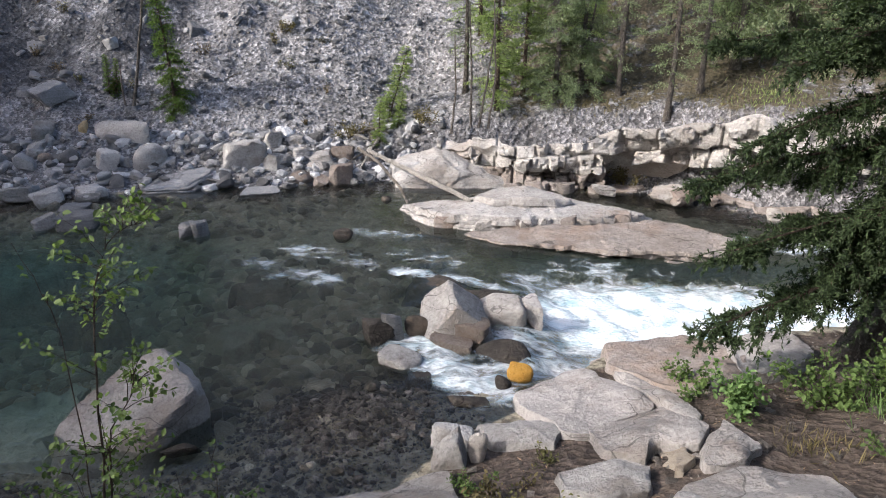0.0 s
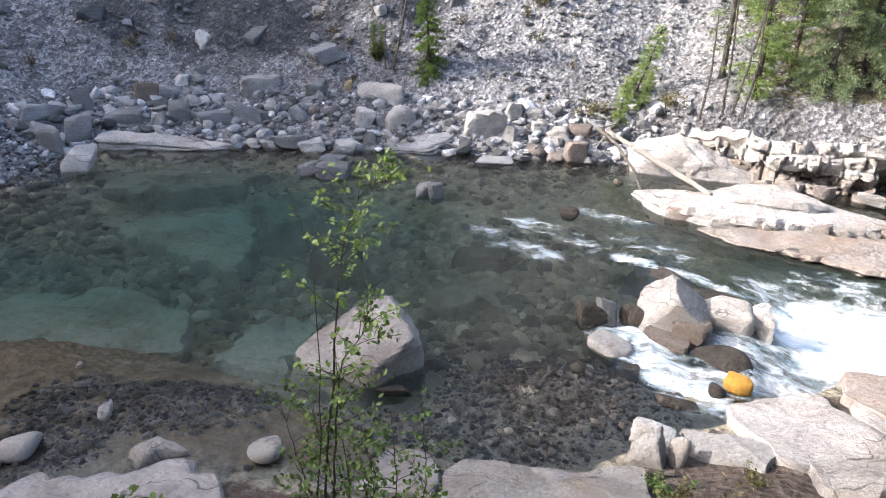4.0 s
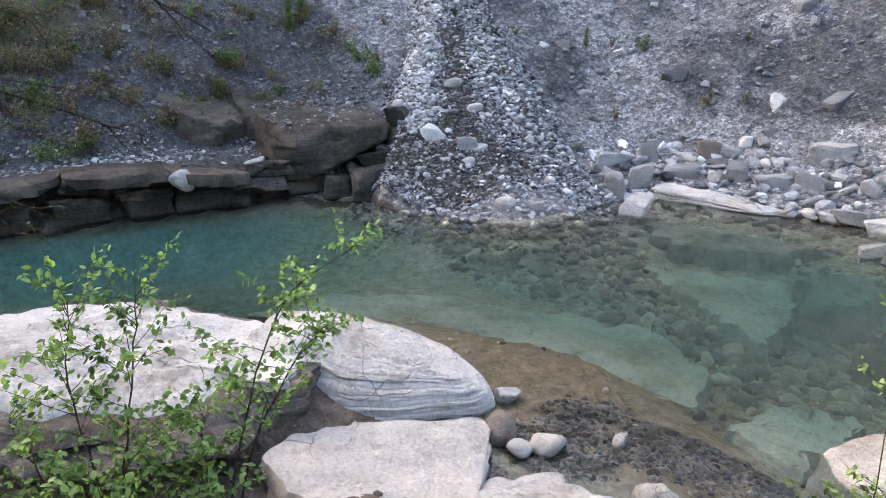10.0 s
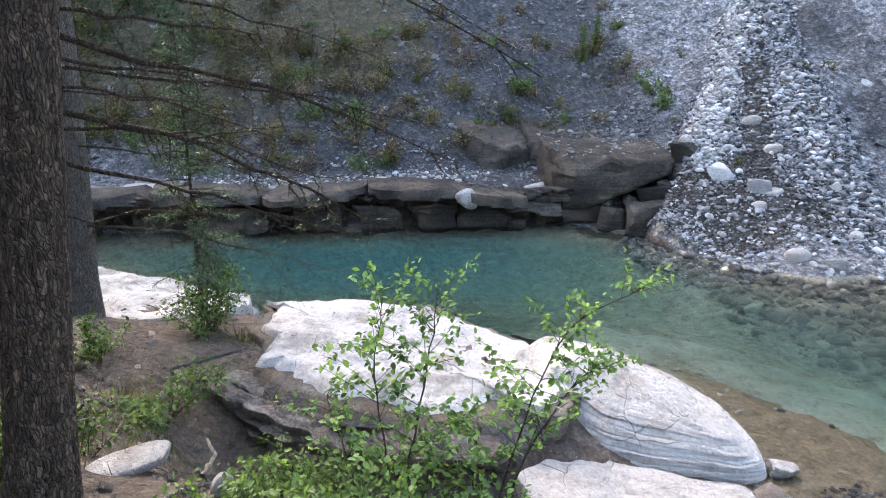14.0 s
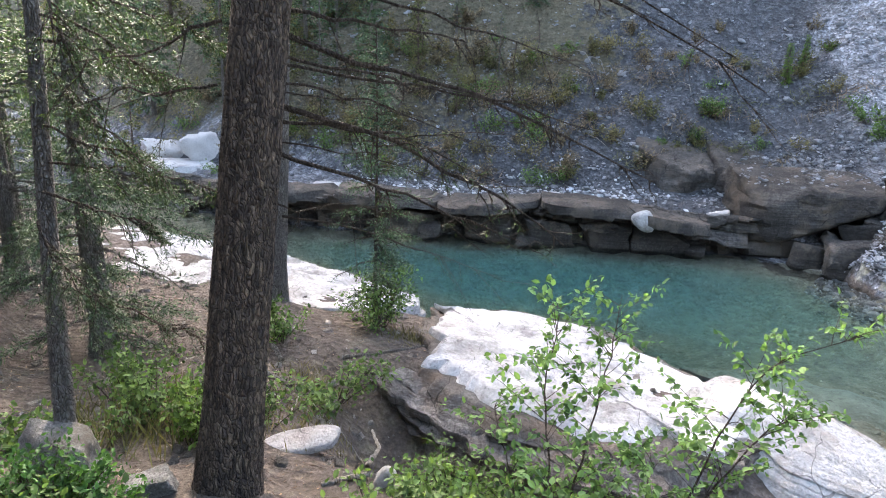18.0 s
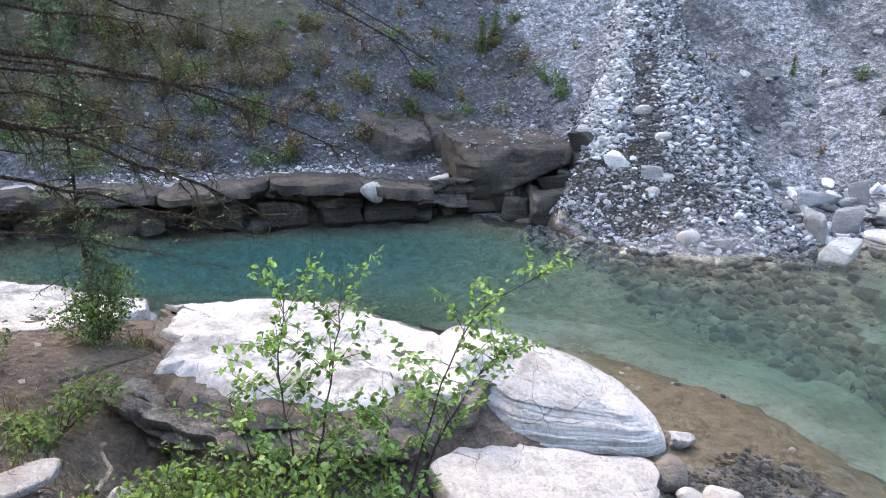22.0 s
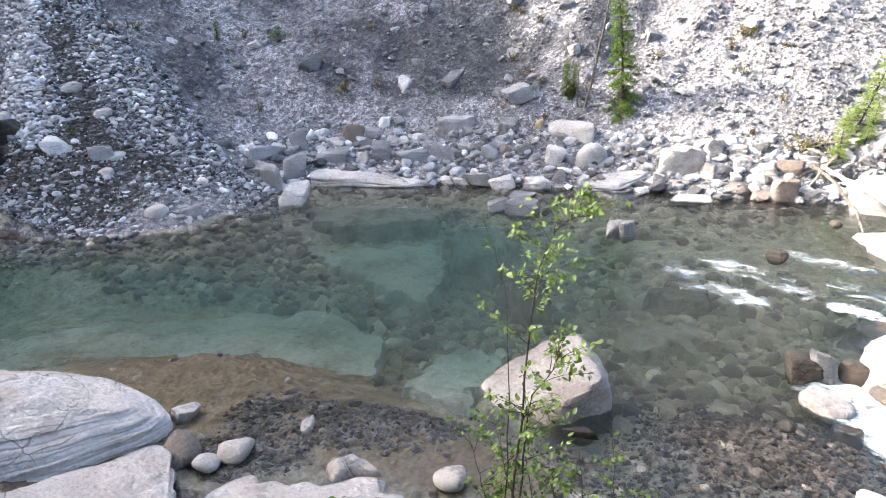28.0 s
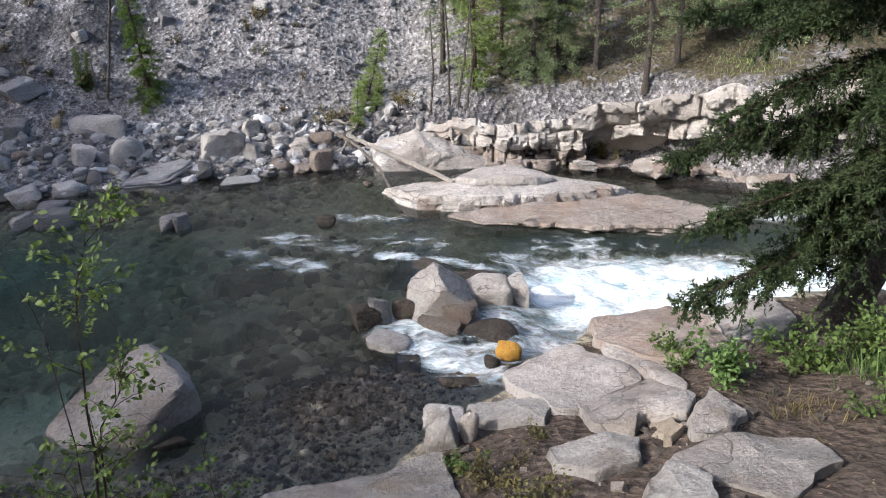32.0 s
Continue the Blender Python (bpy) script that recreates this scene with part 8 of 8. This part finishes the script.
for k, (x, y, radius, height, mat, leaf, count, label) in enumerate((
        (-9.6, -2.9, 0.75, 0.95, "shrub", 0.05, 900, "dense green shrub at the young spruce's foot"), (-7.3, -2.85, 0.85, 0.55, "shrub_leaf", 0.065, 420, "leafy green shrub on the earth bank"),
        
        (-4.9, -3.6, 0.6, 0.5, "shrub", 0.05, 420, "low green shrub beside the trunk"), (-4.1, -4.1, 0.5, 0.4, "shrub", 0.05, 420, "low dark shrub among boulders"),
        (-3.6, -1.3, 0.55, 0.35, "shrub", 0.045, 500, "low juniper-like shrub below the path"), (-3.4, -0.6, 0.6, 0.35, "shrub", 0.045, 520, "low juniper-like shrub below the path"),
        (-4.1, -0.2, 0.55, 0.6, "leaf", 0.05, 200, "bright green leafy shrub at the saplings' foot"), (-2.6, -2.9, 0.5, 0.35, "shrub", 0.045, 380, "low dark shrub beside the path"), (-3.15, -3.2, 0.45, 0.42, "juniper", 0.035, 800, "low bright juniper in front of the lichened boulder"), (-3.1, -2.75, 0.35, 0.25, "juniper", 0.035, 500, "low juniper at the foot of the path"), (-6.0, -0.9, 0.45, 0.35, "shrub", 0.045, 300, "green shrub below the shelf's edge"), (-5.3, -2.9, 0.7, 0.3, "shrub_leaf", 0.05, 300, "low green shrub on the earth bank"), (-4.4, -1.0, 0.6, 0.35, "shrub", 0.04, 600, "low juniper-like shrub below the path"), (-4.6, -3.1, 0.6, 0.45, "needle_green", 0.045, 420, "low green shrub beside the trunk"), (-8.3, -3.9, 0.6, 0.5, "shrub", 0.05, 380, "green shrub among roots"), (-5.6, -4.4, 0.6, 0.7, "shrub", 0.05, 420, "green shrub under the spruces"),
        (-3.75, 2.85, 0.5, 0.35, "juniper", 0.035, 700, "low juniper-like shrub at the rock shelf's edge"), (-3.55, 3.2, 0.4, 0.3, "juniper", 0.035, 500, "low juniper-like shrub at the rock shelf's edge"), (-3.2, 2.7, 0.5, 0.6, "shrub", 0.05, 420, "green shrub at the rock shelf's edge"), (-2.6, 2.9, 0.4, 0.6, "shrub", 0.05, 300, "green shrub at the rock shelf's edge"),
        (3.35, 6.5, 0.5, 0.5, "leaf", 0.055, 420, "bright green shrub beside the pale slabs"), (3.2, 7.2, 0.4, 0.35, "shrub", 0.05, 260, "dark green shrub beside the pale slabs"),
        (4.5, 6.9, 0.6, 0.6, "shrub", 0.055, 480, "green shrub under the big spruce"), (5.1, 6.6, 0.7, 0.8, "shrub", 0.055, 560, "green shrub under the big spruce"),
        (4.3, 5.2, 0.45, 0.35, "shrub", 0.05, 260, "green shrub on the earth bank"), (2.2, 5.95, 0.18, 0.12, "shrub", 0.03, 90, "small green plant between rocks"),
        (0.85, 5.3, 0.4, 0.22, "grass", 0.035, 240, "low brownish plants at the shore"), (0.6, 5.65, 0.3, 0.16, "shrub_leaf", 0.03, 200, "low green plants between slabs"), (1.3, 5.95, 0.25, 0.1, "olive_brush", 0.03, 160, "low olive plants between slabs"), (1.0, 4.6, 0.5, 0.2, "olive_brush", 0.035, 260, "low olive plants on the earth bank"), (5.0, 17.6, 0.6, 0.55, "grass", 0.06, 330, "grey-green shrub on the ledge"),
        (3.0, 18.0, 0.5, 0.35, "grass", 0.05, 240, "dry shrub on the ledge"), (1.6, 18.2, 0.5, 0.45, "needle_light", 0.05, 300, "green shrub on the ledge"),
        (-2.3, 19.3, 0.6, 0.5, "grass", 0.05, 300, "dry brown brush at the slope's foot"), (-0.3, 19.2, 0.5, 0.5, "grass", 0.05, 260, "dry brown brush at the slope's foot"),
        (-22.0, 8.9, 0.6, 0.5, "shrub", 0.06, 300, "dark shrub on the scree slope"), (-24.5, -0.4, 0.8, 0.7, "grass", 0.06, 380, "brown brush on the shaded slope"),
        (-23.4, -2.4, 0.8, 0.8, "shrub", 0.06, 380, "dark brush on the shaded slope"), (-24.1, 4.5, 0.7, 0.6, "shrub", 0.06, 300, "dark brush on the shaded slope"),
        (-23.8, -6.0, 0.9, 0.9, "grass", 0.06, 400, "olive brush on the shaded slope"), (-25.0, -3.6, 0.9, 0.8, "grass", 0.06, 400, "olive brush on the shaded slope"),
        (-23.0, -8.2, 0.9, 0.8, "shrub", 0.06, 400, "dark brush above the ledge"), (-26.3, -1.4, 0.9, 0.8, "grass", 0.06, 380, "olive brush on the shaded slope"),
        (-22.7, 8.7, 0.5, 0.5, "shrub", 0.06, 260, "dark shrub on the scree slope"), (-24.2, 4.5, 0.5, 0.5, "shrub", 0.06, 220, "dark shrub on the scree slope"),
        (-15.1, 16.6, 0.4, 0.45, "grass", 0.05, 160, "dry twiggy shrub on the scree"), (-8.5, 19.5, 0.45, 0.45, "grass", 0.05, 220, "dry shrub at the dead stem's foot"),
        (-18.2, 16.9, 0.4, 0.4, "shrub", 0.05, 160, "small shrub on the scree slope"), (-4.6, 22.3, 0.4, 0.4, "grass", 0.05, 160, "small dry shrub on the scree slope"))):
    bush(label, x, y, radius, height, 300 + k, mat, leaf, count)
r = np.random.RandomState(71)
for k in range(140):
    x, y = r.uniform(-31.5, -21.6), r.uniform(-15, 2.5)
    bush(("olive brush on the shaded slope upstream", "olive-brown brush on the shaded slope upstream", "dry brown brush on the shaded slope upstream", "green brush on the shaded slope upstream", "dry brown brush on the shaded slope upstream")[k % 5], x, y, r.uniform(0.5, 1.0), r.uniform(0.5, 1.1),
         360 + k, ("olive_brush", "grass", "dry_brush", "shrub", "dry_brush")[k % 5], 0.06, 260, group="brush upstream")
for k in range(46):
    x, y = r.uniform(-27.5, -22.4), r.uniform(-3, 9.2)
    bush(("dark olive brush hanging on the earth slope", "dry brown brush hanging on the earth slope")[k % 2], x, y, r.uniform(0.25, 0.65), r.uniform(0.25, 0.6), 560 + k, ("olive_brush", "dry_brush", "shrub", "grass")[k % 4], 0.05, 170, group="brush above the dark ledge")
for k in range(80):
    x, y = r.uniform(-24, -3), r.uniform(8, 23)
    if 2.4 < float(line_distance(np.array(x), np.array(y), FAR)) < 7 and bool(inside(np.array(x), np.array(y), FARLAND)):
        bush("tiny dry shrub rooted in the scree", x, y, r.uniform(0.12, 0.4), r.uniform(0.15, 0.45), 620 + k, ("grass", "dry_brush", "dry_brush", "olive_brush")[k % 4], 0.04, 90, group="scree shrubs")
for k, (x, y, radius, height, mat, count) in enumerate(((5.0, 6.2, 0.5, 0.4, "leaf", 260), (5.6, 6.0, 0.5, 0.4, "grass", 260), (-5.1, -3.3, 0.7, 0.3, "grass", 420), (-5.9, -3.9, 0.8, 0.3, "olive_brush", 420), (-4.6, -3.7, 0.6, 0.35, "olive_brush", 360), (-6.4, -2.9, 0.6, 0.2, "grass", 260), (-9.4, -2.3, 0.4, 0.25, "grass", 260),
                                                       (-7.4, -3.2, 0.4, 0.2, "grass", 160), (3.8, 5.6, 0.4, 0.2, "grass", 140), (6.8, 17.6, 1.2, 0.2, "grass", 500), (8.3, 17.4, 1.2, 0.2, "needle_light", 500),
                                                       (4.2, 18.4, 1.2, 0.2, "grass", 500))):
    tuft("tuft of dry and green grass", x, y, radius, height, 400 + k, mat, count)


# dry roots and grass hanging over the broken edges of the earth slope
r = np.random.RandomState(83)
for k in range(46):
    x, y = r.uniform(-26.5, -21.8), r.uniform(-9, 8.5)
    n = 70
    px, py = x + r.normal(0, 0.12, n), y + r.normal(0, 0.4, n)
    heap = Heap()
    blades(heap, on_ground(px, py) + np.array([0.0, 0.0, 0.08]), np.stack([r.uniform(0.4, 1.0, n), r.normal(0, 0.35, n), r.uniform(-0.5, 0.35, n)], -1), r.uniform(0.25, 0.75, n), np.full(n, 0.011), 900 + k)
    tagged(new("hanging_roots", heap.mesh("hanging_roots", ("dry_brush", "olive_brush", "litter")[k % 3])), "dry roots and grass hanging down the dark earth slope", "dry grass", "hanging roots", "stuff")


# fallen needles and bits of bark on the earth bank
x, y, r = strewn(26000, -9.5, 6.5, -7, 7.5, 59, lambda x, y, far, wet, df, dn, r: ~far & ~wet & (dn > 0.5) & (np.hypot(x, y) > 1.2) & (waves(x, y, 1.4, 92) > -0.35 + 0.5 * r.uniform(size=len(x))))
heap = Heap()
ways = np.stack([r.normal(size=len(x)), r.normal(size=len(x)), r.normal(0, 0.12, len(x))], -1)
blades(heap, on_ground(x, y) + np.array([0, 0, 0.012]), ways, 0.02 + 0.07 * r.uniform(size=len(x)) ** 2, 0.002 + 0.005 * r.uniform(size=len(x)), 93)
tagged(new("needle_litter", heap.mesh("needle_litter", "litter")), "brown fallen needles and bark bits on the bank", "litter", kind="stuff")


# ---- dead wood ----
def stick(name, label, points, radii, mat="dead_wood", seed=0, category="dead wood", sides=9):
    heap = Heap()
    p = np.array(points, float)
    u = np.linspace(0, 1, 5 * len(p))
    line = np.stack([np.interp(u, np.linspace(0, 1, len(p)), p[:, c]) for c in range(3)], -1)
    line[1:-1] += np.random.RandomState(seed).normal(0, 0.006, (len(line) - 2, 3))
    base = line[0].copy()
    tube(heap, line - base, radii, sides, seed, 0.05)
    ob = new(name, heap.mesh(name, mat, True))
    ob.location = base
    return tagged(ob, label, category)


stick("fallen_log", "long pale barkless log fallen from the bank to the rock island", [(-1.58, 17.25, 0.92), (-0.8, 16.45, 0.76), (0.0, 15.62, 0.60), (0.92, 14.66, 0.42)], (0.05, 0.055, 0.06, 0.045), "pale_wood", 1)
stick("fallen_log", "thinner pale log lying across the fallen one", [(-1.75, 16.6, 1.12), (-1.2, 16.2, 0.85), (-0.7, 15.9, 0.35), (-0.5, 15.8, -0.05)], (0.04, 0.03), seed=2)
stick("dead_tree", "leaning grey dead stem on the scree", [(-8.1, 19.1, 1.35), (-7.9, 19.2, 2.4), (-7.6, 19.4, 4.2), (-7.5, 19.4, 5.0)], (0.05, 0.02), "bark_grey", 3)
stick("dead_tree", "thin dead stem beside a young spruce", [(-8.3, 19.15, 1.4), (-8.35, 19.2, 2.2), (-8.3, 19.2, 2.7)], (0.03, 0.012), "bark_grey", 4)
for k, (a, b, c) in enumerate((((1.2, 18.3, 1.3), (1.4, 18.5, 2.5), (1.6, 18.6, 4.2)), ((1.0, 18.4, 1.3), (1.0, 18.6, 2.6), (0.9, 18.7, 4.4)), ((1.45, 18.3, 1.3), (1.6, 18.3, 2.6), (1.5, 18.5, 4.6)),
                               ((0.5, 18.5, 1.1), (0.6, 18.8, 2.2), (0.55, 19, 3.6)), ((4.0, 19.8, 2.0), (4.25, 19.8, 4), (4.5, 19.9, 6)))):
    stick("thin_dead_tree", "thin grey leaning stem among the spruces", [a, b, c], (0.035, 0.015), "bark_grey", 10 + k)
stick("driftwood", "pale dry stick lying on the earth", [(-5.9, -2.0, 1.46), (-5.4, -1.8, 1.6), (-4.65, -1.7, 1.89)], (0.012, 0.02), seed=20)
stick("driftwood", "pale dry branch lying on the earth", [(-4.3, -1.95, 1.93), (-4.5, -1.75, 1.9), (-4.72, -1.55, 1.8)], (0.016, 0.022), seed=21)
stick("tree_root", "brown root running over the earth and rock", [(-7.8, -2.9, 1.3), (-8.0, -2.4, 1.33), (-8.35, -1.95, 1.32)], (0.03, 0.012), "bark_grey", 22)
for k, (a, b) in enumerate((((-8.2, -4.3, 1.25), (-7.6, -3.6, 1.3)), ((-7.9, -4.4, 1.3), (-7.1, -3.6, 1.42)), ((-7.4, -4.2, 1.38), (-6.6, -3.4, 1.5)), ((-7.0, -4.0, 1.42), (-6.6, -3.1, 1.48)))):
    mid = ((a[0] + b[0]) / 2, (a[1] + b[1]) / 2 + 0.08, (a[2] + b[2]) / 2 + 0.06)
    stick("tree_root", "exposed grey-brown root on the earth bank", [a, mid, b], (0.04, 0.025), "bark_grey", 30 + k)
r = np.random.RandomState(39)
for k in range(9):
    x, y = r.uniform(-2.6, -0.9), r.uniform(18.1, 19.2)
    way = r.normal(0, 0.45, 2)
    z0, z1 = float(ground_z(x, y)), float(ground_z(x + way[0], y + way[1]))
    stick("driftwood", "grey and tan driftwood heaped at the foot of the slope", [(x, y, z0 + 0.12), (x + way[0] * 0.5, y + way[1] * 0.5, (z0 + z1) / 2 + 0.2), (x + way[0], y + way[1], z1 + 0.14)], (0.035, 0.02), ("dead_wood", "bark_grey", "pale_wood")[k % 3], 350 + k, sides=7)
r = np.random.RandomState(29)
for k in range(30):
    x, y = r.uniform(-8.4, -4.6), r.uniform(-4.6, -1.2)
    way = r.normal(0, 0.28, 2)
    ends = [(x, y), (x + way[0] * 0.5 + r.normal(0, 0.05), y + way[1] * 0.5 + r.normal(0, 0.05)), (x + way[0], y + way[1])]
    stick("dead_branch", "dry pale twig lying on the earth bank", [(p, q, float(ground_z(p, q)) + 0.02 + 0.03 * j) for j, (p, q) in enumerate(ends)], (0.009, 0.004), ("dead_wood", "bark_grey")[k % 2], 250 + k, sides=5)
r = np.random.RandomState(19)
for k in range(34):
    x, y = r.uniform(-27.5, -21.2), r.uniform(-9, 4.5)
    z = float(ground_z(x, y))
    drop = np.array([r.uniform(0.2, 0.9), r.uniform(-0.7, 0.7)])
    low_z = float(ground_z(x + drop[0], y + drop[1]))
    stick("dead_branch", "thin grey dead branch hanging down the shaded slope", [(x, y, z + 0.05), (x + drop[0] * 0.5, y + drop[1] * 0.5, (z + low_z) / 2 + r.uniform(0.12, 0.35)), (x + drop[0], y + drop[1], low_z + 0.06)], (0.016, 0.005), ("bark_grey", "dead_wood", "twig")[k % 3], 150 + k, sides=5)
r = np.random.RandomState(9)
for k in range(14):
    x, y = ((-15.2, 17.0), (-14.6, 16.6), (-9.8, 19.2), (-16.5, 15.6), (-23.5, 3.6), (-24.4, 2.0), (-23.0, -3.2), (-22.5, -5.0), (-20.4, 13.0), (-6.0, 20.6), (-23.9, 6.6), (-0.6, 18.9), (-1.9, 18.8), (-23.3, 0.6))[k]
    z = float(ground_z(x, y))
    way = np.array([r.uniform(-1, 1), r.uniform(-1, 1), r.uniform(-0.1, 0.5)]) * r.uniform(0.4, 0.9)
    stick("dead_branch", "dry dead branch lying on the scree", [(x, y, z), (x + way[0] * 0.5, y + way[1] * 0.5, z + 0.1 + way[2] * 0.5), (x + way[0], y + way[1], z + 0.15 + way[2])], (0.02, 0.006), "bark_grey", 50 + k)
